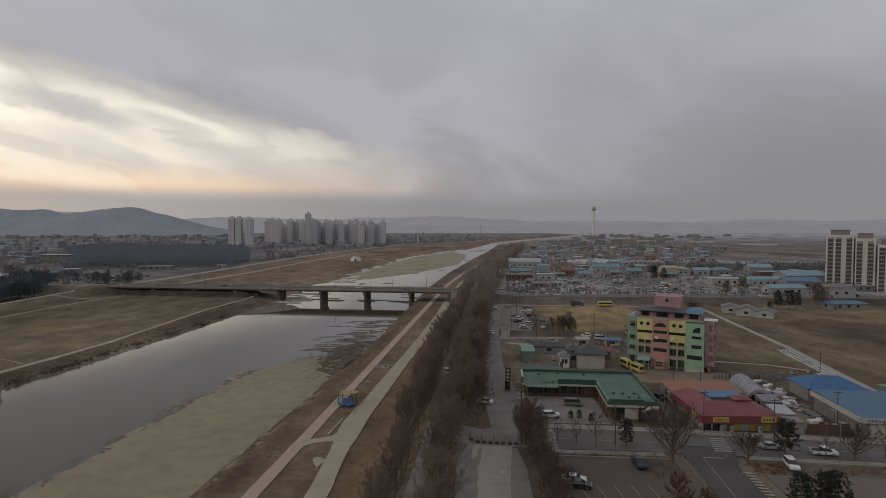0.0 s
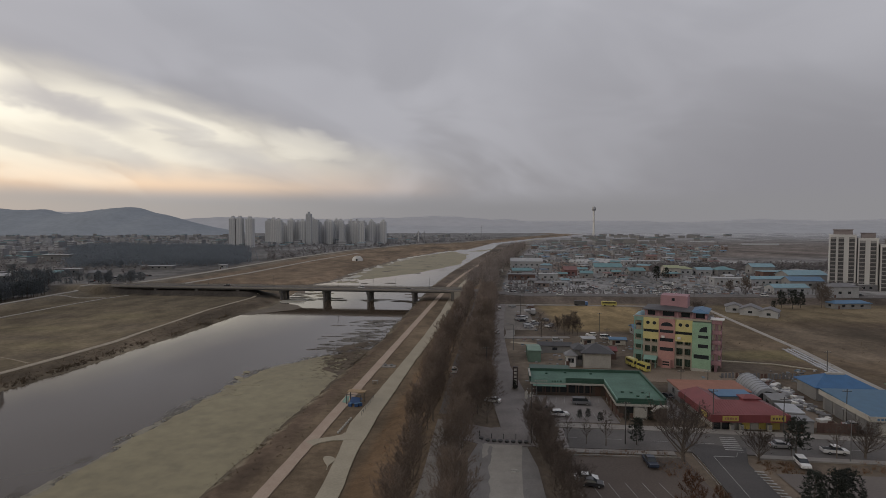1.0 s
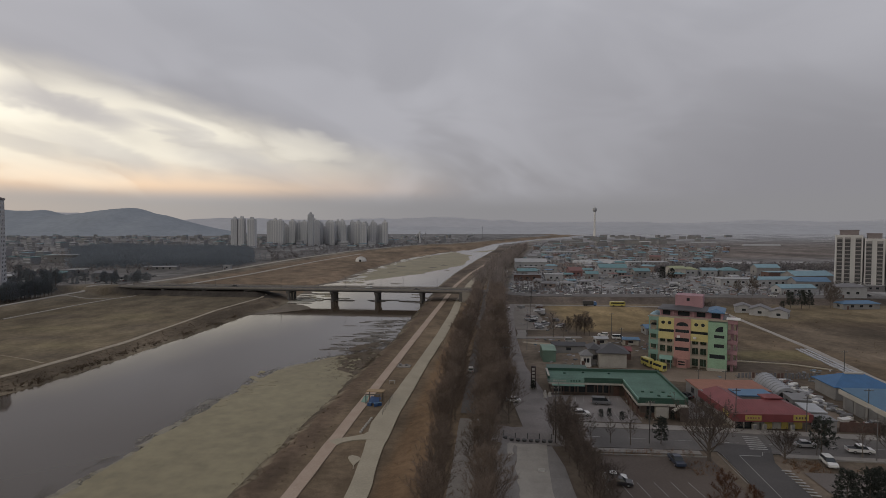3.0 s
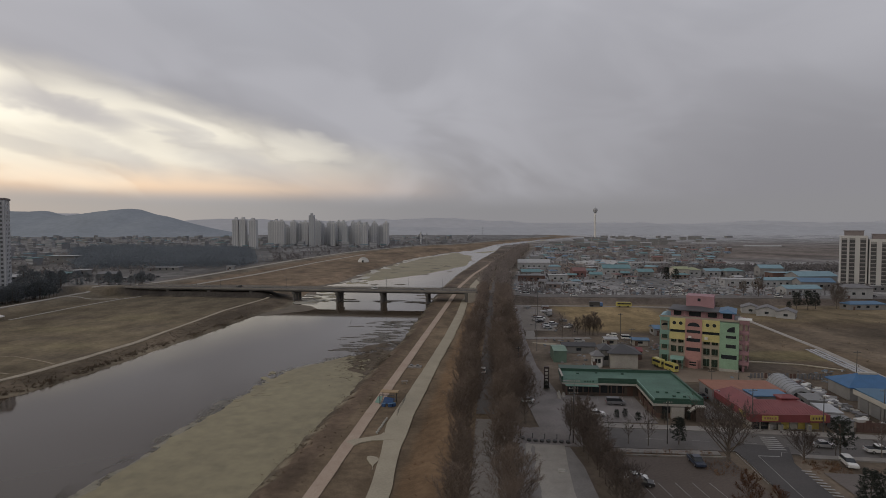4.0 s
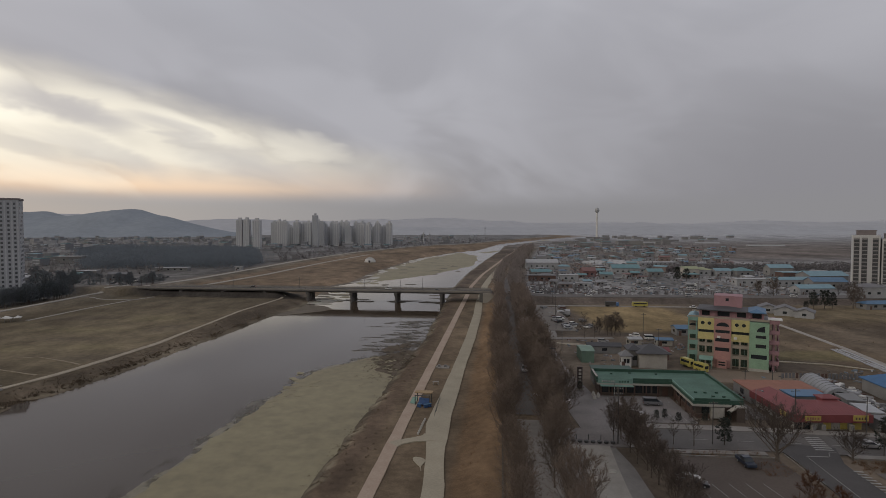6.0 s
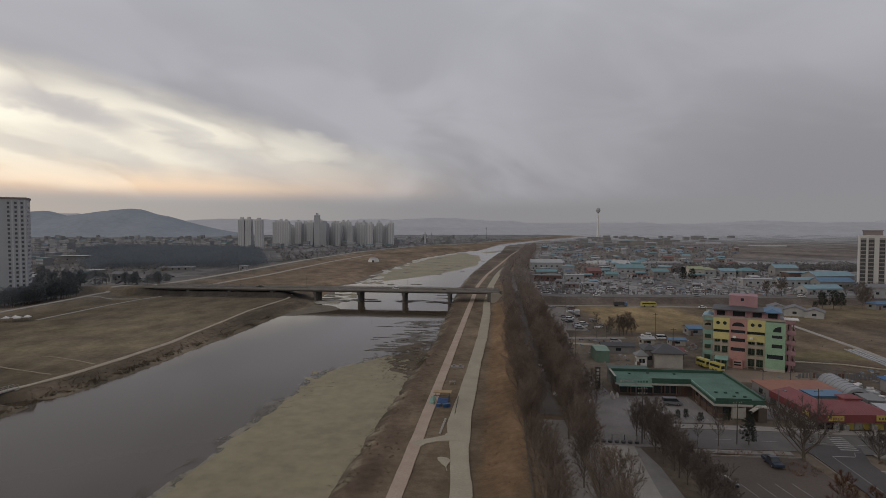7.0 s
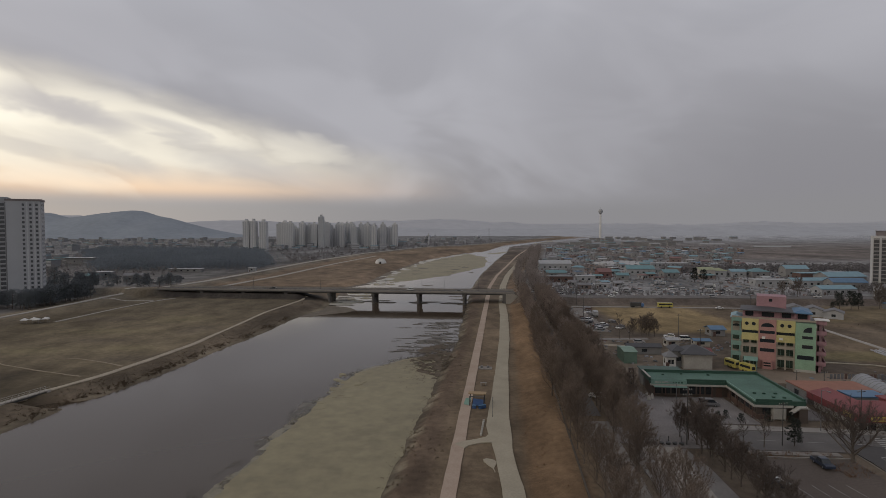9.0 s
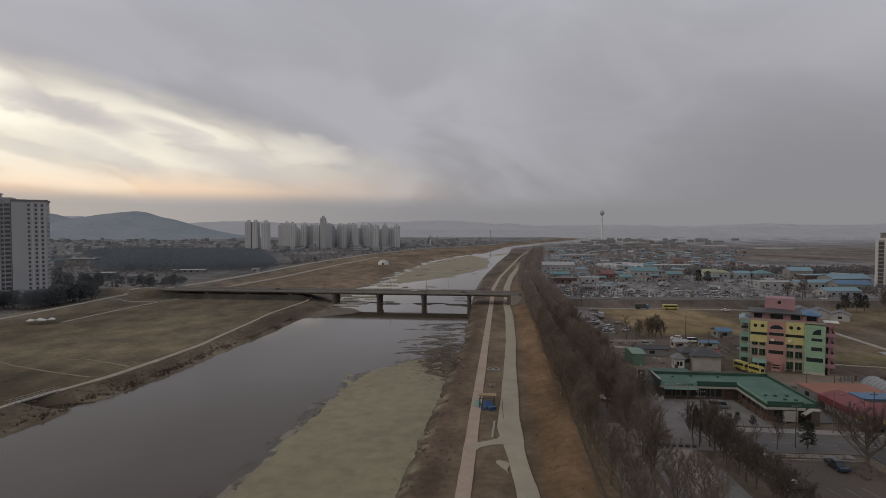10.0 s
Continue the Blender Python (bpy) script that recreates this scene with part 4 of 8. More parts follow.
def build_woods():
    rnd = random.Random(5)
    # both wood colours have the haze of the distance mixed in
    dark = leafy(mat("hazed_pine_wood", (0.2, 0.226, 0.255), 0.95, 0.2, 0.03, 0.3), 0.5)
    brown = leafy(mat("hazed_bare_wood", (0.2, 0.188, 0.188), 0.95, 0.25, 0.03, 0.3), 0.5)
    sh = Shape()
    for i in range(15000):
        y = 492 + 430 * rnd.random() ** 0.9
        f = rnd.random() if rnd.random() < 0.85 else rnd.betavariate(0.7, 2.2)
        x = y * (-0.69 + 0.325 * f) + rnd.gauss(0, 6)
        if x > np.interp(y, *LEVEE_L) - 22 or (y < 545 and -0.6 * y < x < -0.4 * y and y < 500 + 16 * wave(x, 0, 60)):
            continue
        top = (11.5 + 3.2 * wave(x, y, 60, 3) + 1.6 * wave(x, y, 17, 4)) * (1 - 0.35 * smooth01((f - 0.82) / 0.18)) * (1 - 0.45 * smooth01((0.16 - f) / 0.16))
        clump(sh, rnd, Vector((x, y, 0.6)), rnd.uniform(0.8, 1.3), top * rnd.uniform(0.75, 1.05), 10, 2)
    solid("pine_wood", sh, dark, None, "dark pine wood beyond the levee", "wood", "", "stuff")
    sh = Shape()
    for i in range(2600):
        y = 305 + 900 * rnd.random() ** 1.4
        x = np.interp(y, *AXIS_P) + 40 + rnd.random() ** 1.3 * y * (0.6 if y < 470 else 0.36)
        if 92 < x < 178 and 325 < y < 398:
            continue
        hh = rnd.uniform(2, 5.5)
        for k in range(16):                                 # a bare crown of thin branches
            a, e = rnd.uniform(0, math.tau), rnd.uniform(0.35, 1.0)
            b = Vector((x, y, 0.3 + hh * rnd.uniform(0.05, 0.5)))
            tip = b + Vector((math.cos(a) * (1.1 - e), math.sin(a) * (1.1 - e), e * 0.8)) * hh * rnd.uniform(0.4, 0.8)
            sh.add([b + Vector((0.11, 0, 0)), b - Vector((0.11, 0, 0)), tip], [(0, 1, 2)])
    for i in range(1500):                                   # a belt of bare trees before the open fields
        x = rnd.uniform(170, 400)
        y = 478 + (x - 200) * 0.05 + rnd.gauss(0, 13)
        clump(sh, rnd, Vector((x, y, 0.3)), rnd.uniform(1.2, 2.2), rnd.uniform(4, 8.5), 5, 2)
    for i in range(3400):                                   # bare trees among the houses across the river
        y = 420 + 1300 * rnd.random() ** 1.3
        x = np.interp(y, *LEVEE_L) - 16 - rnd.random() ** 1.6 * (0.9 * y - 180)
        if 480 < y < 930 and -0.69 * y < x < -0.33 * y or y < 500 and x > -262:
            continue
        clump(sh, rnd, Vector((x, y, 0.3)), rnd.uniform(0.9, 1.9), rnd.uniform(3, 8), 9, 2)
    for i in range(420):                                    # at the foot of the white apartment block
        x = rnd.uniform(226, 292)
        clump(sh, rnd, Vector((x, 330 + (x - 226) * 0.1 + rnd.gauss(0, 4), 0.3)), rnd.uniform(0.7, 1.3), rnd.uniform(2.5, 6), 9, 2)
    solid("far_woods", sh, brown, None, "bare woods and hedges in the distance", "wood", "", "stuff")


build_woods()


def build_scrub():
    rnd = random.Random(9)
    sh, ru, rd = Shape(), Shape(), Shape()

    def bush(s, x, y, r, hh, n):
        z = max(float(height(x, y)), WATER_Z)
        for k in range(n):
            a, e = rnd.uniform(0, math.tau), rnd.uniform(0.3, 1.0)
            b = Vector((x + rnd.gauss(0, 0.25) * r, y + rnd.gauss(0, 0.25) * r, z - 0.05))
            s.spike(b, b + Vector((math.cos(a) * r * (1 - e * 0.6), math.sin(a) * r * (1 - e * 0.6), hh * e)), 0.026)

    for i in range(300):                                    # taller clumps at the water's edge
        y = rnd.choice((96, 118, 131, 140, 152, 158, 171, 186, 204, 222, 240)) + rnd.gauss(0, 3.2)
        x = np.interp(y, *SHORE_L) - rnd.uniform(0.8, 3.6)
        bush(sh, x, y, rnd.uniform(0.4, 1.0), rnd.uniform(0.5, 1.4), 17)
    for i in range(900):                                   # far bank
        y = 70 + 215 * rnd.random()
        a, b = np.interp(y, *SHORE_L), np.interp(y, *BANK_PATH)
        x = a + (b + 1.2 - a) * rnd.uniform(0.12, 0.95)
        bush(sh, x, y, rnd.uniform(0.3, 0.8), rnd.uniform(0.2, 0.7), 10)
    for i in range(1000):                                   # dead grass at the near waterline
        y = 66 + 220 * rnd.random()
        x = np.interp(y, *SHORE_R) + rnd.gauss(0.6, 1.0)
        bush(sh, x, y, rnd.uniform(0.2, 0.6), rnd.uniform(0.12, 0.4), 7)
    for i in range(420):                                    # near bank
        y = 66 + 220 * rnd.random()
        x = np.interp(y, *SHORE_R) + rnd.uniform(0.8, 8.0)
        bush(sh, x, y, rnd.uniform(0.2, 0.7), rnd.uniform(0.15, 0.5), 8)
    for i in range(1100):                                   # reed bed
        y = rnd.gauss(169, 11)
        bush(rd, rnd.gauss(-32.5, 3.6) + (y - 169) * 0.09, y, rnd.uniform(0.3, 0.9), rnd.uniform(0.12, 0.5), 9)
    for i in range(320):                                    # levee slope
        y = 64 + 215 * rnd.random()
        x = np.interp(y, *AXIS_P) + rnd.uniform(12.5, 22)
        bush(ru, x, y, rnd.uniform(0.2, 0.5), rnd.uniform(0.2, 0.45), 7)
    for i in range(170):                                    # rough ground in the fields
        x, y = rnd.uniform(78, 190), rnd.uniform(118, 250)
        bush(sh, x, y, rnd.uniform(0.5, 1.5), rnd.uniform(0.4, 1.3), 9)
    for x0, y0, x1, y1, n in ((18, 91.6, 37, 90.2, 110), (50, 84, 56, 88, 60), (60, 88, 90, 84, 80), (6, 128, 9.5, 150, 60), (33, 83, 38.5, 87.5, 50)):
        for i in range(n):
            bush(ru, rnd.uniform(x0, x1), rnd.uniform(min(y0, y1), max(y0, y1) + 0.6), rnd.uniform(0.4, 0.8), rnd.uniform(0.5, 1.2), 11)
    solid("dry_scrub", sh, M_SCRUB, None, "dry brown scrub and reeds on the banks", "scrub", "", "stuff")
    solid("dark_reeds", rd, leafy(mat("dark_reeds", (0.12, 0.092, 0.066), 0.95, 0.3, 0.3, 3)), None, "dark brown reed bed at the end of the ice", "reeds", "", "stuff")
    solid("rusty_scrub", ru, leafy(mat("rusty_scrub", (0.25, 0.158, 0.1), 0.95, 0.4, 0.4, 4)), None, "rust-brown low bushes and dead grass", "scrub", "", "stuff")


build_scrub()

# ---- the road bridge ----
def build_bridge():
    m = pose(0, 291, 0, 0, 0, math.degrees(math.atan(-0.125)))
    br = thing("road_bridge", m, "long grey concrete road bridge on low piers", "bridge")
    c_dark = mat("darker_bridge_concrete", (0.115, 0.11, 0.105), 0.9, 0.3, 0.25, 3)
    c_pale = mat("bridge_concrete", (0.145, 0.138, 0.132), 0.85, 0.25, 0.2, 3)
    x0, x1 = -192.0, 9.0
    part("deck", Shape().box(x0, -6.2, 4.75, x1, 6.2, 5.1), c_pale, br)
    part("road_surface", Shape().box(x0, -4.6, 5.1, x1, 4.6, 5.13), M_ASPH, br)
    for s in (-1, 1):
        sh = Shape().box(x0, s * 6.0 - 0.2, 5.1, x1, s * 6.0 + 0.2, 5.95)
        part("parapet", sh, M_PAVE, br)
        sh = Shape().box(x0, s * 6.0 - 0.06, 6.2, x1, s * 6.0 + 0.06, 6.3)
        for x in np.arange(x0 + 1, x1, 3.0):
            sh.box(x - 0.05, s * 6.0 - 0.05, 5.95, x + 0.05, s * 6.0 + 0.05, 6.2)
        part("railing", sh, M_STEEL, br)
    for y in (-4.4, -1.5, 1.5, 4.4):
        part("girder", Shape().box(x0, y - 0.3, 3.95, x1, y + 0.3, 4.75), c_dark, br)
    for k in range(8):
        x = -17.2 - 24.7 * k
        if x < x0:
            break
        base = -3.0 if x > -92 else 0.2
        sh = Shape().box(x - 0.9, -5.8, 2.7, x + 0.9, 5.8, 3.95, 0.2)
        for y in (-4.2, 0, 4.2):
            sh.tube((x, y, base), (x, y, 2.8), 0.75, 0.75, 12)
        part("pier", sh, c_dark, br)
    part("abutment", Shape().box(3.2, -6.4, -1.0, 9.5, 6.4, 4.75), c_dark, br)
    for s in (-1, 1):
        wing = Shape()
        a, b = min(s * 6.5, s * 7.0), max(s * 6.5, s * 7.0)
        wing.add([(x, y, z) for y in (a, b) for x, z in ((5.0, 4.9), (9.5, 4.9), (15.0, 1.2), (15.0, -0.5), (5.0, -0.5))],
                 [(0, 1, 2, 3, 4), (9, 8, 7, 6, 5), (0, 5, 6, 1), (1, 6, 7, 2), (2, 7, 8, 3), (0, 4, 9, 5)])
        part("wing_wall", wing, M_CONC, br)
    # lamps and a gantry post on the deck
    for x in (-62, -41.5, -29, -10, -100, -140):
        lm = thing("street_lamp", m @ pose(x, 5.6, 5.1), "slim grey street lamp on the bridge", "street lamp", "street lamps on the bridge")
        part("pole", Shape().tube((0, 0, 0), (0, 0, 6.0), 0.09, 0.06, 6), M_STEEL, lm)
        part("arm", Shape().tube((0, 0, 5.95), (0, -1.5, 6.3), 0.05, 0.04, 5), M_STEEL, lm)
        part("lamp_head", Shape().box(-0.15, -1.9, 6.25, 0.15, -1.4, 6.38), M_METAL, lm)


build_bridge()

# ---- buildings near the river ----
def on_ground(x, y, turn=0.0, lift=0.0):
    return Matrix.Translation((x, y, float(height(x, y)) + lift)) @ pose(0, 0, 0, 0, 0, turn)


P_PINK = paint("salmon_pink_render", (0.36, 0.2, 0.18), 0.7)
P_MAUVE = paint("mauve_pink_render", (0.31, 0.18, 0.2), 0.7)
P_YELLOW = paint("lemon_yellow_render", (0.47, 0.42, 0.19), 0.7)
P_GREEN = paint("mint_green_render", (0.22, 0.34, 0.24), 0.7)
P_TEAL = paint("teal_green_render", (0.17, 0.28, 0.24), 0.7)
P_BEIGE = paint("beige_render", (0.293, 0.258, 0.212), 0.75)
P_BLUE = paint("blue_sheet_roof", (0.065, 0.146, 0.25), 0.5)
P_CYAN = paint("pale_blue_sheet_roof", (0.181, 0.297, 0.343), 0.5)
P_RED = paint("red_sheet_roof", (0.174, 0.047, 0.05), 0.5)
P_ORANGE = paint("orange_roof_coating", (0.275, 0.131, 0.094), 0.8)
P_ROOFGREEN = mat("green_roof_coating", (0.08, 0.148, 0.116), 0.8, 0.3, 0.25, 3)
P_DARKGREEN = paint("dark_green_metal", (0.032, 0.075, 0.055), 0.5)
P_SLATE = paint("slate_grey_roof", (0.062, 0.062, 0.067), 0.6)
P_GREYROOF = paint("grey_sheet_roof", (0.159, 0.159, 0.162), 0.5)
P_CREAM = paint("cream_render", (0.369, 0.351, 0.317), 0.8)
P_WALLGREY = paint("grey_render", (0.215, 0.212, 0.21), 0.8)
P_BROWN = paint("brown_brick", (0.108, 0.067, 0.056), 0.85)
P_SIGN = paint("yellow_sign", (0.412, 0.326, 0.09), 0.5)


def slab_window(w, h, glass=0.06, frame_w=0.08):
    """A window panel in the x-z plane, its outside towards -y, standing on z = 0."""
    g = Shape().box(-w / 2, -0.02, 0, w / 2, 0.06, h)
    return g.mesh("window", M_GLASS)


M_GLASS_GREEN = mat("green_tinted_glass", (0.055, 0.085, 0.068), 0.2, 0.3, 0.4, 2, spec=0.5)


def glaze(w, h):
    """A window panel of green-tinted glass."""
    return Shape().box(-w / 2, -0.02, 0, w / 2, 0.06, h).mesh("window", M_GLASS_GREEN)


def arch_mesh(r, name="arch_window", material=None, squash=0.7):
    ring = [(-r, 0)] + [(-r * math.cos(a), r * squash * math.sin(a)) for a in np.linspace(0.01, math.pi - 0.01, 12)] + [(r, 0)]
    return Shape().side_prism(ring, -0.04, 0.06).mesh(name, material or M_GLASS)


def put(name, mesh, parent, x, y, z, turn=0.0, label=""):
    ob = part(name, mesh, (), parent, label)
    ob.location, ob.rotation_euler = (x, y, z), (0, 0, radians(turn))
    return ob


def build_academy():
    b = thing("academy_building", on_ground(52.8, 153.8, -29.5, -0.1), "four-storey building painted yellow, pink and green with round windows", "building")
    D = 12.0
    bays = (("teal", 0.0, 2.6, P_TEAL), ("yellow", 2.6, 6.7, P_YELLOW), ("pink", 6.7, 10.9, P_PINK), ("yellow", 10.9, 15.3, P_YELLOW), ("green", 15.3, 19.9, P_GREEN))
    part("core_wall", Shape().box(0.2, 1.6, 0, 19.7, D, 13.4), P_BEIGE, b)
    part("roof_slab", Shape().box(0, 0.4, 13.4, 19.9, D + 0.2, 13.62), P_WALLGREY, b)
    for s in ((0, 0.0, 19.9, 0.25), (0, D, 19.9, D + 0.25)):
        part("parapet", Shape().box(s[0], s[1], 13.62, s[2], s[3], 14.1), P_BEIGE, b)
    # pink bay: solid, with long dark windows and an arch on top
    part("wall_panel", Shape().box(6.7, -0.35, 0, 10.9, 1.6, 13.6), P_PINK, b, "salmon pink wall panel")
    for z, h in ((4.7, 0.95), (7.3, 0.95), (9.75, 0.8)):
        put("window", slab_window(3.5, h), b, 8.8, -0.37, z)
    put("arch_window", arch_mesh(1.55), b, 8.8, -0.37, 11.6)
    part("entrance_canopy", Shape().box(7.5, -1.5, 0, 10.2, -0.36, 2.4, 0.3), P_PINK, b)
    for z in (0.9, 1.6):
        put("window", slab_window(1.7, 0.4), b, 8.85, -1.52, z)
    # yellow bays: two portholes above, open galleries with pillars below
    for x0, x1 in ((2.6, 6.7), (10.9, 15.3)):
        xm = (x0 + x1) / 2
        part("wall_panel", Shape().box(x0, -0.1, 10.35, x1, 0.25, 13.6), P_YELLOW, b, "lemon yellow wall panel")
        part("balcony_wall", Shape().box(x0, -0.1, 7.6, x1, 0.25, 9.55), P_YELLOW, b, "lemon yellow balcony wall")
        put("window", slab_window(x1 - x0 - 0.3, 0.8), b, xm, 0.3, 9.55)
        for s in (-0.85, 0.85):
            part("round_window", Shape().disc(xm + s, -0.12, 12.2, 0.48, 16, "y", 0.1), M_GLASS, b)
        for x in (x0 + 0.2, xm, x1 - 0.2):
            part("pillar", Shape().box(x - 0.2, -0.05, 0, x + 0.2, 0.4, 7.6), P_BEIGE, b)
        for z in (3.3, 6.2):
            part("gallery_wall", Shape().box(x0, 0.02, z - 0.5, x1, 0.3, z + 0.35), P_BEIGE, b)
        for z in (0.5, 3.75, 6.6):
            for x in (x0 + (x1 - x0) * 0.27, x0 + (x1 - x0) * 0.75):
                put("window", glaze(1.75, 2.2 if z < 3 else 2.0 if z < 6 else 0.9), b, x, 1.5, z)
                part("mullion", Shape().box(x - 0.04, 1.4, z, x + 0.04, 1.46, z + (2.0 if z < 6 else 0.9)), P_TEAL, b)
    # teal end bay with an arch
    part("wall_panel", Shape().box(0, 0.0, 12.6, 2.6, 1.6, 13.6), P_TEAL, b, "teal green wall panel")
    for z in (3.4, 6.3, 9.2):
        part("balcony_wall", Shape().box(0, 0.0, z - 0.5, 2.6, 0.25, z + 0.7), P_TEAL, b, "teal green balcony wall")
    for x in (0.15, 2.2):
        part("pillar", Shape().box(x - 0.15, 0.02, 0, x + 0.15, 0.3, 12.6), P_TEAL, b)
    put("arch_window", arch_mesh(1.0), b, 1.25, 1.5, 11.0)
    for z in (1.0, 4.4, 7.3):
        put("window", glaze(1.7, 1.7), b, 1.25, 1.52, z)
    # green slab, standing forward
    part("wall_panel", Shape().box(15.3, -0.9, 0, 19.9, 2.0, 13.3), P_GREEN, b, "mint green wall panel")
    part("base_band", Shape().box(15.25, -0.96, 0, 19.95, 2.05, 0.9), P_CREAM, b)
    for x, w, z, h in ((18.0, 2.4, 9.2, 0.75), (18.0, 2.4, 6.6, 0.95), (17.6, 3.7, 3.6, 1.1)):
        put("window", slab_window(w, h), b, x, -0.92, z)
    q = [(0, 0)] + [(1.9 * math.cos(a), 1.5 * math.sin(a)) for a in np.linspace(0, math.pi / 2, 8)]
    put("corner_window", Shape().side_prism([(-x + 1.9, z) for x, z in q][::-1], -0.04, 0.06).mesh("corner_window", M_GLASS), b, 17.0, -0.92, 10.9)
    # open stair tower at the east end
    part("stair_core", Shape().box(20.7, 0.9, 0, 21.3, 6.0, 14.2), P_MAUVE, b)
    for k in range(5):
        z = 2.2 + k * 2.75
        part("stair_landing", Shape().box(19.9, 0.4, z - 0.2, 22.2, 6.0, z), P_MAUVE, b)
        part("stair_parapet", Shape().box(19.95, 0.25, z, 22.3, 0.45, z + 0.95, 0.05), P_MAUVE, b)
        part("stair_parapet", Shape().box(22.1, 0.45, z, 22.3, 6.0, z + 0.95), P_MAUVE, b)
    part("stair_post", Shape().box(21.9, 5.65, 0, 22.25, 5.95, 13.6), P_MAUVE, b)
    part("stair_canopy", Shape().box(19.6, -0.2, 14.2, 22.9, 3.6, 14.4), M_WHITE, b, "white flat canopy")
    # penthouse with blue and slate roofs, and the pink block on top
    part("penthouse_wall", Shape().box(3.0, 2.0, 13.6, 18.6, 10.5, 15.7), P_MAUVE, b)
    for x, w in ((4.4, 2.0), (8.9, 3.0), (13.3, 2.2), (17.0, 2.2)):
        put("window", slab_window(w, 1.3), b, x, 1.98, 14.1)
    for x in (2.9, 6.4, 11.4, 15.2, 18.5):
        part("pillar", Shape().box(x - 0.15, 0.9, 13.6, x + 0.15, 1.2, 15.7), P_MAUVE, b)
    part("roof", Shape().hip(2.6, 0.8, 14.8, 10.8, 15.9, 16.5, 0.5, 0.2), P_SLATE, b, "slate grey hipped roof")
    part("roof", Shape().hip(15.0, 0.8, 18.8, 10.8, 15.85, 16.6, 0.4, 0.2), P_BLUE, b, "blue sheet roof")
    part("roof", Shape().hip(-0.1, 0.2, 2.4, 9.0, 13.7, 14.4, 0.2, 0.12), P_CYAN, b, "pale teal sheet roof")
    part("stair_block", Shape().box(6.2, 6.0, 16.0, 13.4, 12.4, 19.4), P_MAUVE, b, "plain pink rooftop block")
    put("window", slab_window(0.8, 0.8), b, 9.6, 5.98, 17.9)
    for x in (7.9, 12.0):
        part("air_conditioner", Shape().box(x - 0.4, -0.75, 8.3, x + 0.4, -0.37, 8.9, 0.06), M_WHITE, b)
    part("porch_roof", Shape().gable(3.4, -3.2, 6.4, -0.2, 2.5, 3.3, 0.2, 0.1), P_TEAL, b, "small teal porch roof")
    for x in (3.5, 6.3):
        part("porch_post", Shape().box(x - 0.1, -3.1, 0, x + 0.1, -2.9, 2.5), P_TEAL, b)


build_academy()


def bars(parent, x0, x1, y, z, h, n, material, name="lettering"):
    """Unreadable writing on a sign, as plain bars."""
    rnd = random.Random(n)
    sh = Shape()
    w = (x1 - x0) / n
    for k in range(n):
        sh.box(x0 + k * w + w * 0.12, y - 0.03, z, x0 + k * w + w * rnd.uniform(0.6, 0.88), y, z + h * rnd.uniform(0.8, 1.0))
    return part(name, sh, material, parent)


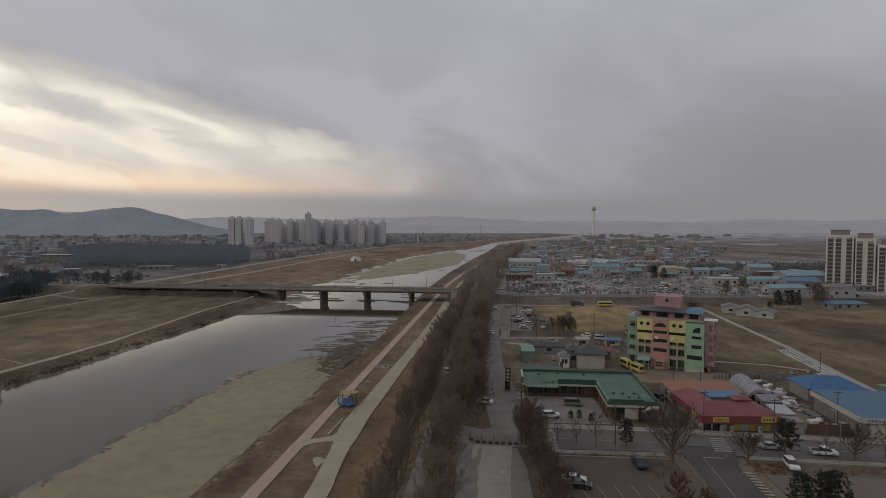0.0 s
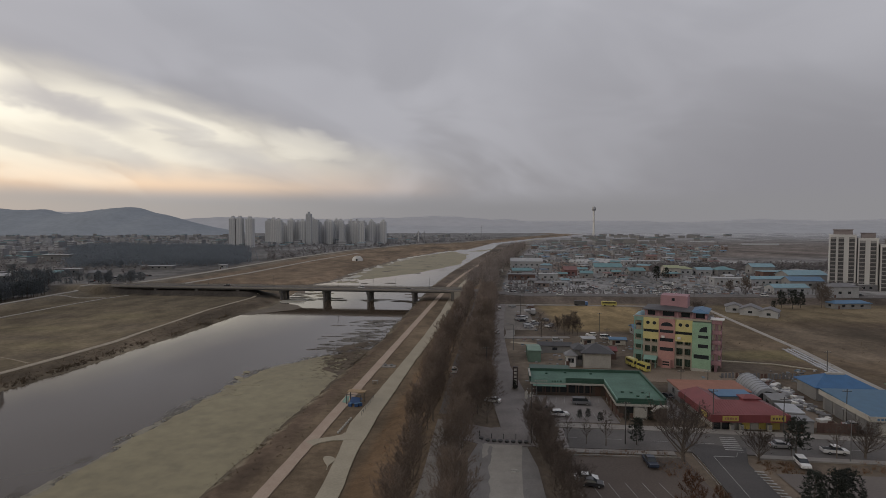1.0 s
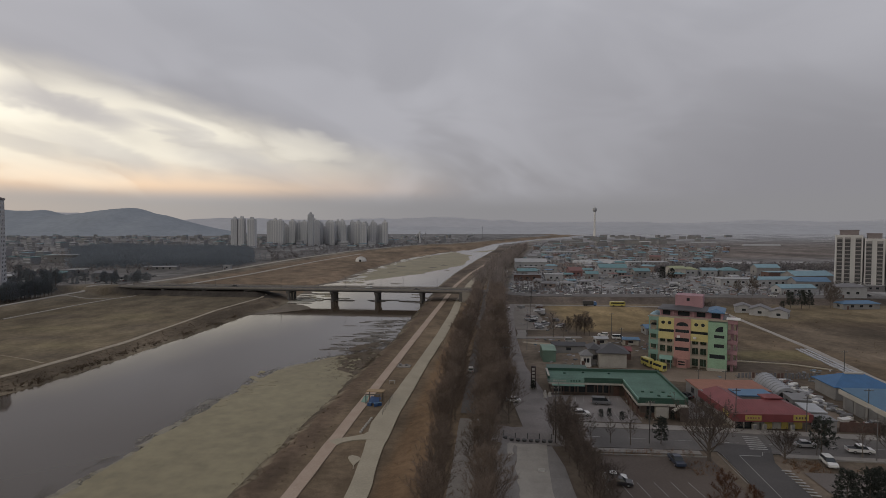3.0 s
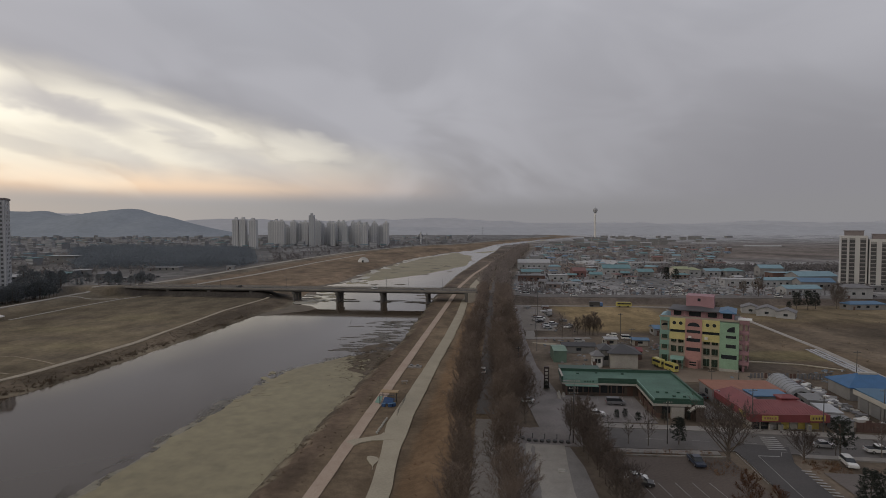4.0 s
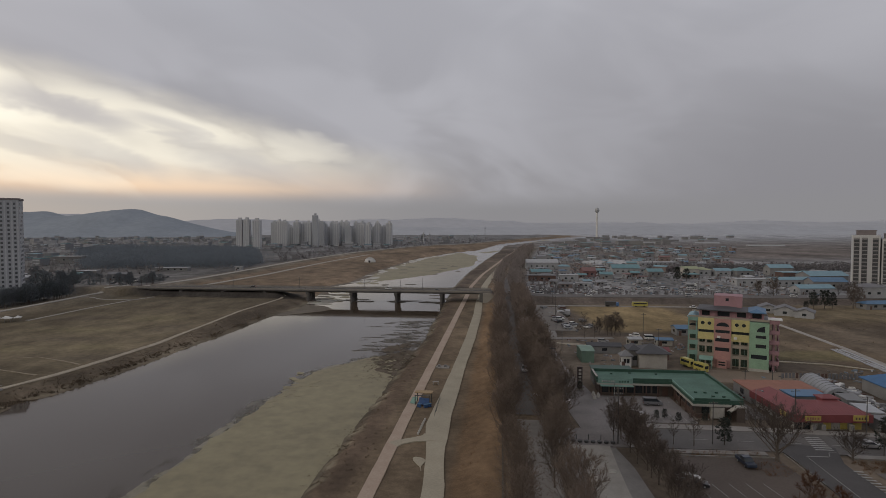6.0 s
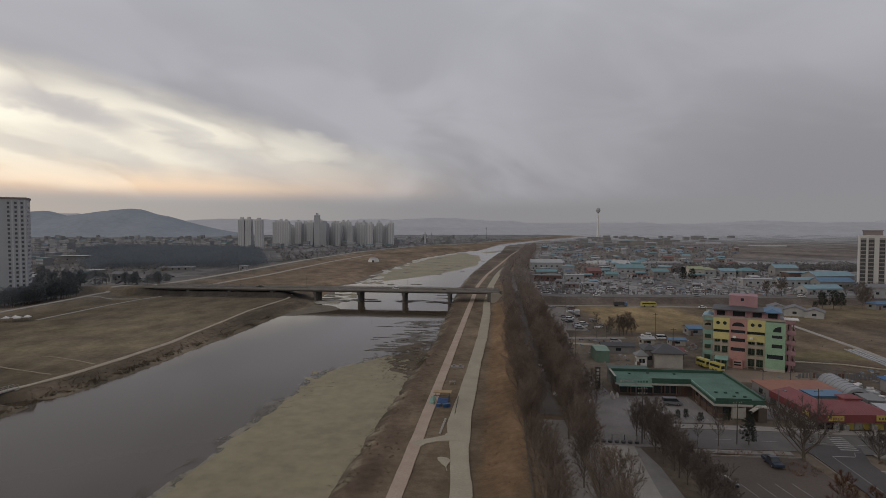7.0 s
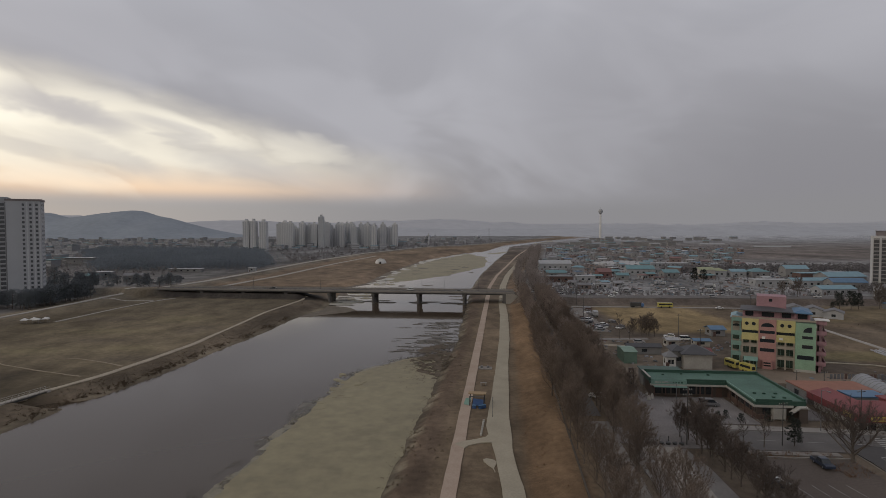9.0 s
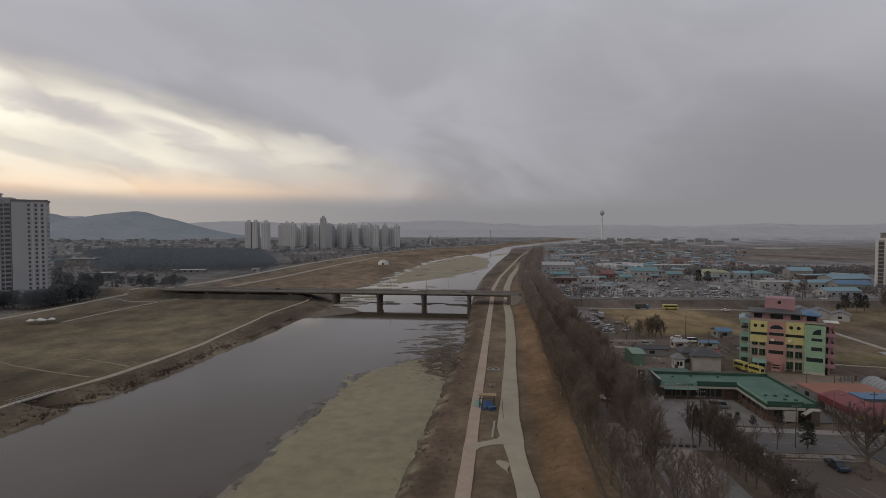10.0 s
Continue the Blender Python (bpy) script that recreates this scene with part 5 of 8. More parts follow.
def build_restaurant():
    r = thing("restaurant", on_ground(18.5, 124.1, -6.0), "low L-shaped restaurant with a flat green roof", "building")
    wall = paint("dark_wood_front", (0.09, 0.07, 0.06), 0.7)
    brick = mat("worn_brown_brick", (0.13, 0.085, 0.068), 0.85, 0.25, 0.8, 6)
    H, W, D, LX, LY = 3.7, 26.4, 7.0, 16.6, -13.7
    part("wall", Shape().box(0.6, 1.2, -0.3, W - 0.4, D - 0.2, H), wall, r, "dark timber front wall")
    part("wall", Shape().box(LX + 0.8, LY + 1.0, -0.3, W - 0.6, 1.2, H), wall, r, "dark timber side wall")
    part("plinth", Shape().box(LX + 0.7, LY + 0.9, -0.3, LX + 0.8, 1.0, 1.1), brick, r, "worn brick plinth")
    part("plinth", Shape().box(LX + 0.7, LY + 0.88, -0.3, W - 0.6, LY + 1.0, 0.9), brick, r, "worn brick plinth")
    part("roof", Shape().box(0.15, 0.35, H, W - 0.3, D, H + 0.25), P_ROOFGREEN, r, "flat green coated roof")
    part("roof", Shape().box(LX + 0.3, LY + 0.3, H, W - 0.3, 0.35, H + 0.254), P_ROOFGREEN, r, "flat green coated roof")
    part("parapet", Shape().box(-0.2, D, H - 0.3, W + 0.05, D + 0.35, H + 0.85), P_DARKGREEN, r)
    part("parapet", Shape().box(W - 0.3, LY + 0.3, H - 0.3, W + 0.05, D, H + 0.7), P_DARKGREEN, r)
    part("parapet", Shape().box(-0.2, 0.35, H - 0.3, 0.15, D, H + 0.75), P_DARKGREEN, r)
    part("parapet_cap", Shape().box(-0.26, 0.3, H + 0.75, 0.2, D + 0.1, H + 0.83), P_CREAM, r, "pale parapet capping")
    for x0, y0, x1, y1, z in ((-0.25, D - 0.04, W + 0.1, D + 0.4, 0.85), (W - 0.34, LY + 0.3, W + 0.1, D - 0.05, 0.7)):
        part("parapet_cap", Shape().box(x0, y0, H + z, x1, y1, H + z + 0.06), P_DARKGREEN, r)
    # two-stepped green fascia with a pale band below it
    for x0, y0, x1, y1 in ((-0.2, 0.0, LX, 0.35), (LX, LY, LX + 0.3, 0.35), (LX + 0.3, LY, W + 0.05, LY + 0.3)):
        part("fascia", Shape().box(x0, y0, H - 0.6, x1, y1, H + 0.1), P_DARKGREEN, r)
    part("upper_fascia", Shape().box(8.0, 0.06, H + 0.1, LX, 0.3, H + 0.6), P_DARKGREEN, r)
    part("upper_fascia", Shape().box(LX + 0.06, LY + 0.1, H + 0.1, LX + 0.26, 0.3, H + 0.45), P_TEAL, r)
    part("upper_fascia", Shape().box(LX + 0.3, LY + 0.06, H + 0.1, W - 2.6, LY + 0.26, H + 0.62), P_DARKGREEN, r)
    part("upper_fascia", Shape().box(W - 2.6, LY + 0.04, H - 0.2, W + 0.05, LY + 0.3, H + 0.35), P_DARKGREEN, r)
    part("white_band", Shape().box(-0.1, -0.08, H - 1.0, LX - 0.1, 0.0, H - 0.57), P_CREAM, r)
    part("white_band", Shape().box(LX - 0.1, LY - 0.1, H - 1.0, LX, 0.0, H - 0.52), P_CREAM, r)
    part("white_band", Shape().box(LX, LY - 0.1, H - 1.0, W - 2.4, LY, H - 0.52), P_CREAM, r)
    part("sign_board", Shape().box(0.1, -0.1, H - 0.62, 8.0, 0.0, H + 0.3), P_TEAL, r, "pale green sign board")
    bars(r, 4.8, 7.2, -0.11, H - 0.4, 0.45, 4, P_DARKGREEN)
    bars(r, 0.9, 4.0, -0.11, H - 0.35, 0.35, 6, P_CREAM)
    part("awning", Shape().side_prism([(0.6, H - 1.0), (8.0, H - 1.0), (8.0, H - 1.12), (0.6, H - 1.12)], -1.2, 0.0), P_TEAL, r, "pale green awning")
    for x in (0.9, 3.4, 5.9, 8.4, 11.0, 13.6):
        part("post", Shape().box(x - 0.1, 0.05, -0.3, x + 0.1, 0.25, H - 0.75), P_BROWN, r)
    for k in range(4):
        part("post", Shape().box(LX + 0.05, LY + 1.0 + k * 3.6, -0.3, LX + 0.25, LY + 1.2 + k * 3.6, H - 0.75), P_BROWN, r)
    for k in range(7):
        put("window", slab_window(1.5, 1.7), r, 2.0 + k * 1.9, 1.18, 0.6)
    for k in range(5):
        put("window", slab_window(1.6, 1.4), r, LX + 0.78, -11 + k * 2.3, 1.2, -90)
    put("window", slab_window(4.0, 1.4), r, LX + 4.0, LY + 0.98, 1.0)
    part("door", Shape().box(14.8, 1.05, 0, 16.1, 1.2, 2.1), P_BROWN, r)
    # stepped canopy over the side entrance
    part("ramp_canopy", Shape().side_prism([(W - 3.2, H - 1.7), (W - 1.6, H - 0.55), (W - 1.6, H - 0.8), (W - 3.2, H - 1.95)], LY - 1.2, LY), P_CREAM, r, "pale stair canopy edge")
    part("ramp_canopy", Shape().box(W - 1.6, LY - 1.2, H - 0.8, W + 0.05, LY, H - 0.55), P_CREAM, r, "pale stair canopy edge")
    part("wall", Shape().box(W - 1.8, LY - 1.1, -0.3, W - 0.2, LY + 0.9, H - 0.8), wall, r)
    for x, y in ((18.8, -8.6), (20.6, -8.8), (23.0, -8.6), (21.4, -11.2), (23.4, -11.4), (4.0, 4.5), (8.5, 5.6), (14.5, 5.2)):
        part("roof_vent", Shape().box(x - 0.3, y - 0.22, H + 0.2, x + 0.3, y + 0.22, H + 0.55, 0.06), P_DARKGREEN, r)
    a = thing("back_kitchen", on_ground(20.2, 133.2, -6.0), "low annex with a green sheet roof behind the restaurant", "building")
    part("wall", Shape().box(0, 0, -0.2, 9.3, 4.6, 3.3), P_WALLGREY, a)
    part("roof", Shape().side_prism([(-0.3, 3.5), (9.6, 3.5), (9.6, 3.7), (-0.3, 3.7)], -0.3, 4.9), P_DARKGREEN, a)
    s = thing("storage_shed", on_ground(24.8, 158.8, -4), "tall pale green sheet-metal shed", "shed")
    part("wall", Shape().box(-1.7, -4, -0.2, 1.9, 4, 3.4), paint("pale_green_sheet", (0.13, 0.2, 0.155), 0.6), s)
    part("roof", Shape().gable(-1.8, -4.1, 2.0, 4.1, 3.4, 3.9, 0.1, 0.1), paint("pale_green_sheet_roof", (0.17, 0.25, 0.2), 0.6), s)
    # tanks and air units by the kitchen wall
    w = thing("water_tank", on_ground(38.5, 109.2, -6), "square off-white water tank beside the restaurant", "tank")
    part("body", Shape().box(-1.3, -1.0, 0.3, 1.3, 1.0, 2.5, 0.12), P_CREAM, w)
    part("lid", Shape().disc(0.4, 0, 2.6, 0.35, 12, "z", 0.25), M_METAL, w)
    for x in (-1.1, 1.1):
        part("support", Shape().box(x - 0.1, -0.9, 0, x + 0.1, 0.9, 0.3), M_CONC, w)


build_restaurant()


def house(name, m, w, d, h, wall_m, roof_m, kind="gable", rise=1.4, label="", windows=2, door=True, over=0.45, category="house", group=""):
    """A small house or shed: walls, roof, door and windows. The front faces -y."""
    o = thing(name, m, label, category, group)
    part("wall", Shape().box(-w / 2, -d / 2, -0.5, w / 2, d / 2, h), wall_m, o)
    sh = Shape()
    if kind == "gable":
        sh.gable(-w / 2, -d / 2, w / 2, d / 2, h + 0.1, h + rise, over)
        for x in (-w / 2, w / 2 - 0.12):
            g = Shape().add([(x, -d / 2, h), (x, d / 2, h), (x, 0, h + rise - 0.25), (x + 0.12, -d / 2, h), (x + 0.12, d / 2, h), (x + 0.12, 0, h + rise - 0.25)], [(0, 2, 1), (3, 4, 5), (0, 3, 5, 2), (1, 2, 5, 4)])
            part("gable_wall", g, wall_m, o)
    elif kind == "hip":
        sh.hip(-w / 2, -d / 2, w / 2, d / 2, h + 0.1, h + rise, over)
    elif kind == "round":
        ring = [(-w / 2 * math.cos(a), h + rise * math.sin(a)) for a in np.linspace(0, math.pi, 10)]
        sh.side_prism(ring, -d / 2 - 0.1, d / 2 + 0.1)
    else:
        sh.box(-w / 2 - over, -d / 2 - over, h, w / 2 + over, d / 2 + over, h + 0.22)
    part("roof", sh, roof_m, o)
    n = max(1, windows)
    if windows:
        me = slab_window(min(1.5, w / (n + 1) * 0.8), min(1.2, h * 0.4))
        for k in range(n):
            put("window", me, o, -w / 2 + w * (k + 0.5 + 0.5 * door) / (n + door), -d / 2 - 0.03, h * 0.38)
        put("window", me, o, -w / 2 - 0.03, 0, h * 0.38, -90)
    if door:
        part("door", Shape().box(-w / 2 + w * 0.5 / (n + 1) - 0.45, -d / 2 - 0.06, 0, -w / 2 + w * 0.5 / (n + 1) + 0.45, -d / 2, min(1.65, h * 0.8)), P_BROWN, o)
    return o


house("grey_house", on_ground(41.2, 151.6, -6), 7.4, 7, 4.2, P_CREAM, P_SLATE, "hip", 2.0, "cream house with a slate-grey hipped roof", 0, False, 0.9)
house("side_wing", on_ground(36.9, 153.2, -6), 3.0, 5.0, 4.6, P_WALLGREY, P_SLATE, "hip", 1.3, "narrow grey side wing with a slate roof", 1, False, 0.6)
house("white_pavilion", on_ground(34.0, 150.6, -6), 2.6, 2.6, 3.2, M_WHITE, P_GREYROOF, "hip", 1.5, "small white ornate pavilion with a pale roof", 2, True, 0.5, "pavilion")
house("red_roof_shed", on_ground(46.0, 160.0, -10), 7, 4, 2.6, P_BROWN, P_RED, "gable", 0.9, "low shed with a dull red roof", 1, False, 0.3, "shed")
house("storage_shed", on_ground(33.0, 168.0, -6), 10, 4, 2.2, P_WALLGREY, P_SLATE, "gable", 0.9, "low dark-roofed storage shed", 1, False, 0.3, "shed")


def build_red_store():
    r = thing("corner_shop", on_ground(50.0, 102.4, -2.0, -0.1), "single-storey shop with a red sheet roof and yellow signs", "shop")
    front = paint("pale_shop_front", (0.30, 0.29, 0.27), 0.6)
    part("wall", Shape().box(0.6, 0.8, 0, 13.2, 8.0, 3.3), front, r)
    part("wall", Shape().box(0.6, 8.0, 0, 5.2, 14.4, 3.3), front, r)
    sh = Shape()
    sh.add([(-0.3, -0.4, 3.4), (14.3, -0.4, 3.4), (14.1, 8.6, 3.4), (-0.3, 8.6, 3.4), (2.6, 4.6, 4.75), (10.8, 4.2, 4.75)], [(0, 1, 5, 4), (1, 2, 5), (2, 3, 4, 5), (3, 0, 4)])
    part("roof", sh, P_RED, r, "red sheet-metal roof")
    sh = Shape()
    sh.add([(-0.3, 2.0, 3.41), (5.8, 2.0, 3.41), (5.8, 15.0, 3.41), (-0.3, 15.0, 3.41), (2.7, 4.6, 4.76), (2.7, 13.4, 4.76)], [(0, 1, 4), (1, 2, 5, 4), (2, 3, 5), (3, 0, 4, 5)])
    part("roof", sh, P_RED, r, "red sheet-metal roof")
    for k in range(28):                                     # standing seams down the front slope
        x = 0.1 + k * 0.52
        top = min(4.6, 0.4 + 4.6 * min(1, (x + 0.3) / 2.9, (14.3 - x) / 3.5))
        z = 3.44 + (top + 0.4) / 5.0 * 1.32
        part("roof_seam", Shape().add([(x - 0.025, -0.4, 3.42), (x + 0.025, -0.4, 3.42), (x + 0.025, top - 0.4, z - 0.1), (x - 0.025, top - 0.4, z - 0.1), (x, -0.4, 3.46), (x, top - 0.4, z - 0.04)], [(0, 1, 4), (1, 2, 5, 4), (2, 3, 5), (3, 0, 4, 5)]), P_RED, r)
    part("fascia", Shape().box(-0.35, -0.6, 1.95, 14.35, -0.36, 3.45), P_RED, r, "deep red fascia")
    part("fascia", Shape().box(-0.6, -0.6, 2.0, -0.36, 15.0, 3.45), P_RED, r, "deep red fascia")
    part("skylight", Shape().hip(8.0, 4.4, 11.2, 6.6, 5.1, 5.6, 0.25, 0.2).box(8.2, 4.6, 4.2, 11.0, 6.4, 4.95), P_RED, r, "raised red roof box")
    for x0, x1, z0, z1, n in ((1.6, 4.6, 2.25, 3.2, 5), (10.6, 13.4, 2.3, 3.4, 4)):
        sg = part("sign", Shape().box(x0, -0.72, z0, x1, -0.61, z1), P_SIGN, r, "yellow shop sign")
        bars(sg, x0 + 0.3, x1 - 0.3, -0.73, z0 + 0.3, (z1 - z0) * 0.45, n, P_BROWN if x0 > 5 else P_ORANGE)
    sg = part("sign", Shape().box(-0.72, 1.0, 2.3, -0.61, 3.4, 3.2), P_SIGN, r, "yellow shop sign")
    for k, (x, w, m_) in enumerate(((1.2, 1.3, M_GLASS), (2.9, 1.4, M_GLASS), (4.4, 1.0, front), (6.6, 1.6, P_SIGN), (8.3, 1.3, P_CREAM), (9.8, 1.3, P_SIGN), (12.3, 1.6, P_SIGN))):
        part("shop_panel", Shape().box(x - w / 2, 0.68, 0.2, x + w / 2, 0.79, 1.85), m_, r)
    part("door", Shape().box(5.0, 0.66, 0, 5.9, 0.79, 2.0), P_WALLGREY, r)
    for x in (3.6, 5.5, 10.8):
        bn = thing("vending_box", r.matrix_world @ pose(x, 0.0, 0.15), "small pale vending box before the shop", "vending machine")
        part("body", Shape().box(-0.35, -0.3, 0, 0.35, 0.3, 1.2, 0.05), P_CREAM, bn)
        part("front_panel", Shape().box(-0.28, -0.34, 0.3, 0.28, -0.3, 1.1), P_WALLGREY, bn)
    house("orange_roof_hall", on_ground(58.6, 122.0, -4), 15, 8.2, 2.8, P_WALLGREY, P_ORANGE, "flat", 0.3, "low hall with a flat orange roof", 3, True, 0.2, "building")
    house("blue_roof_shed", on_ground(60.0, 114.6, -3), 7.2, 4.4, 3.4, P_WALLGREY, P_BLUE, "flat", 0.3, "narrow shed with a flat blue roof", 1, False, 0.2, "shed")


build_red_store()


def build_tunnel():
    t = thing("tunnel_greenhouse", on_ground(71.4, 124.4, -12.0), "long round-roofed greenhouse under grey sheeting", "greenhouse")
    ring = [(-2.7 * math.cos(a), 0.4 + 3.0 * math.sin(a)) for a in np.linspace(0, math.pi, 14)]
    part("cover", Shape().side_prism([(-2.7, -0.2)] + ring + [(2.7, -0.2)], -6.5, 7), paint("grey_sheeting", (0.26, 0.27, 0.29), 0.5), t)
    for y in np.arange(-6.4, 7.1, 1.6):
        sh = Shape()
        pts = [Vector((-2.74 * math.cos(a), y, 0.4 + 3.04 * math.sin(a))) for a in np.linspace(0, math.pi, 12)]
        for a, b in zip(pts, pts[1:]):
            sh.tube(a, b, 0.04, 0.04, 4, False)
        part("hoop", sh, M_METAL, t)
    part("end_wall", Shape().side_prism([(-2.3, -0.1)] + [(-2.3 * math.cos(a), 0.3 + 2.5 * math.sin(a)) for a in np.linspace(0, math.pi, 10)] + [(2.3, -0.1)], -6.62, -6.5), M_DARK, t)
    house("store_box", on_ground(69.4, 113.9, -12), 3.6, 5.0, 2.7, P_GREYROOF, P_GREYROOF, "flat", 0.2, "grey container shed beside the greenhouse", 1, True, 0.1, "shed")
    house("store_box", on_ground(68.2, 107.8, -12), 3.4, 5.6, 2.4, P_WALLGREY, paint("pale_sheet_roof", (0.34, 0.35, 0.37), 0.5), "flat", 0.2, "pale container shed beside the greenhouse", 1, True, 0.1, "shed")
    house("store_box", on_ground(67.2, 102.6, -8), 3.0, 3.2, 2.2, P_WALLGREY, P_GREYROOF, "flat", 0.2, "low grey container shed", 0, True, 0.1, "shed")


build_tunnel()


P_BLUE_BRIGHT = paint("bright_blue_roof", (0.035, 0.11, 0.24), 0.5)


def build_blue_works():
    b = thing("blue_roof_workshop", on_ground(77.6, 99.2, -7.0), "workshop with blue sheet roofs and a pale fascia", "workshop")
    part("wall", Shape().box(0.5, 0.4, -0.2, 22, 16, 3.6), P_WALLGREY, b)
    sh = Shape().add([(0, 0, 3.9), (22.5, 0, 3.9), (22.5, 16.5, 4.5), (0, 16.5, 4.3), (0, 0, 3.7), (22.5, 0, 3.7), (22.5, 16.5, 4.3), (0, 16.5, 4.1)],
                     [(0, 1, 2, 3), (7, 6, 5, 4), (0, 4, 5, 1), (1, 5, 6, 2), (2, 6, 7, 3), (3, 7, 4, 0)])
    part("roof", sh, paint("pale_blue_roof", (0.04, 0.112, 0.19), 0.5), b, "faded blue sheet roof")
    part("fascia", Shape().box(-0.12, -0.1, 3.0, 0.0, 16.6, 4.0), P_CREAM, b, "pale fascia board")
    part("fascia", Shape().box(0.0, -0.14, 2.9, 22.5, -0.02, 3.9), P_CREAM, b, "pale fascia board")
    bars(b, 1.2, 4.4, -0.15, 3.2, 0.4, 5, P_BLUE)
    for k in range(4):
        part("shutter", Shape().box(0.38, 1.2 + k * 3.7, 0, 0.5, 4.0 + k * 3.7, 2.7), P_GREYROOF, b)
    for k in range(3):
        part("shutter", Shape().box(2.0 + k * 5, 0.28, 0, 5.4 + k * 5, 0.4, 2.6), P_CREAM, b)
    h = thing("blue_hip_hall", on_ground(88.6, 123.6, -6.0), "hall with a bright blue hipped roof", "building")
    part("wall", Shape().box(-6, -4, -0.2, 6, 4, 3.0), P_WALLGREY, h)
    part("roof", Shape().hip(-6, -4, 6, 4, 3.1, 5.3, 0.6), P_BLUE_BRIGHT, h, "bright blue hipped roof")
    part("ridge_cap", Shape().box(-2.0, -0.4, 5.1, 2.0, 0.4, 5.45), P_CREAM, h)
    house("green_roof_barn", on_ground(108, 119, 3), 16, 8, 3.0, P_WALLGREY, paint("moss_green_roof", (0.17, 0.23, 0.15), 0.8), "flat", 0.3, "long barn with a mossy green flat roof", 3, True, 0.3, "barn")
    house("blue_roof_shed", on_ground(118, 132, 3), 8, 6, 3, P_CREAM, P_BLUE, "gable", 1.2, "pale shed with a blue roof", 1, True, 0.3, "shed")


build_blue_works()


M_GLASS_PALE = mat("pale_window_glass", (0.105, 0.11, 0.12), 0.25, 0.4, 0.35, 1.2, spec=0.5)


M_GLASS_DIM = mat("dim_balcony_glass", (0.05, 0.05, 0.055), 0.3, 0.5, 0.35, 1.2, spec=0.5)


def build_apartments():
    white = paint("white_apartment_render", (0.50, 0.495, 0.49), 0.8, 0.1, 0.1)
    beige = paint("grey_beige_apartment_render", (0.25, 0.245, 0.245), 0.8, 0.1, 0.1)
    rose = paint("dull_rose_apartment_render", (0.19, 0.165, 0.165), 0.8)
    # twelve-storey block east of the fields: three stepped wings
    a = thing("apartment_block", on_ground(240.5, 340.0, -33.0), "white twelve-storey apartment block with dark balcony columns", "apartment block")
    bal = Shape().box(-1.3, -0.05, 0, 1.3, 0.1, 1.75).mesh("balcony_window", M_GLASS_DIM)
    for x0, w, y0, h, cols in ((0, 13.6, 0.0, 33.2, (1.9, 5.9, 11.2)), (14.3, 9.8, -2.6, 31.2, (1.9, 7.2)), (24.8, 15.0, -6.0, 27.6, (1.9, 7.0, 12.4))):
        part("wing", Shape().box(x0, y0, -0.5, x0 + w, y0 + 11, h), white, a)
        part("parapet", Shape().box(x0 - 0.15, y0 - 0.15, h, x0 + w + 0.15, y0 + 11.15, h + 0.5), white, a)
        part("roof_block", Shape().box(x0 + w * 0.16, y0 + 3, h + 0.5, x0 + w * 0.86, y0 + 9, h + 3.3), rose, a, "dull rose rooftop block")
        part("roof_cap", Shape().box(x0 + w * 0.13, y0 + 2.7, h + 3.3, x0 + w * 0.89, y0 + 9.3, h + 3.7), rose, a)
        for c in cols:
            xc = x0 + c
            part("balcony_bay", Shape().box(xc - 1.45, y0 - 0.3, 0, xc + 1.45, y0, h - 1.0), beige, a)
            for f in range(int((h - 1) // 2.4)):
                put("balcony_window", bal, a, xc, y0 - 0.32, 0.5 + f * 2.4)
            part("pilaster", Shape().box(xc + 1.6, y0 - 0.6, -0.5, xc + 2.2, y0, h), white, a)
    # tower block west of the river
    t = thing("tower_block", on_ground(-259.5, 272.0, 30.0), "pale grey twenty-storey tower block with many windows", "apartment block")
    pale = paint("pale_grey_tower_render", (0.365, 0.378, 0.4), 0.8, 0.1, 0.1)
    darker = paint("grey_tower_render", (0.33, 0.34, 0.355), 0.8, 0.1, 0.1)
    tower_white = paint("tower_white_render", (0.46, 0.47, 0.49), 0.8)
    T_RECESS_SHADE = paint("recess_shade_render", (0.17, 0.175, 0.185), 0.8)
    part("wing", Shape().box(10.5, -1.5, -0.5, 25, 12, 53.0), pale, t)
    part("wing", Shape().box(-16, 1.5, -0.5, 10.5, 14, 55.0), darker, t)
    part("wing", Shape().box(-2.5, 0.3, -0.5, 5.5, 1.5, 54.6), pale, t)
    part("roof_block", Shape().box(-7, 3, 55.0, 5, 11, 56.6), pale, t)
    part("roof_cap", Shape().box(-7.6, 2.4, 56.6, 5.6, 11.6, 57.3), tower_white, t)
    part("roof_cap", Shape().box(10.2, -1.8, 53, 25.4, 12.4, 54.0), rose, t)
    tw = Shape().box(-0.5, -0.05, 0, 0.5, 0.1, 1.2).mesh("window", M_GLASS_PALE)
    tb = Shape().box(-1.1, -0.05, 0, 1.1, 0.1, 1.45).mesh("balcony_window", M_GLASS_PALE)
    wide = Shape().box(-2.5, -0.05, 0, 2.5, 0.1, 1.4).mesh("balcony_window", M_GLASS_PALE)
    slab = Shape().box(-2.9, -0.5, 0, 2.9, 0.0, 0.45).mesh("balcony_slab", tower_white)
    for f in range(23):
        z = 1.2 + f * 2.24
        for x in (17.6, 20.6, 23.2):
            put("window", tw, t, x, -1.53, z)
        put("balcony_window", tb, t, 8.4, 1.47, z)
        put("window", tw, t, 6.3, 1.47, z)
        put("window", tw, t, 3.2, 0.27, z)
        for x in (-6.0, -12.4):
            put("balcony_window", wide, t, x, 1.47, z + 0.45)
            put("balcony_slab", slab, t, x, 1.5, z - 0.1)
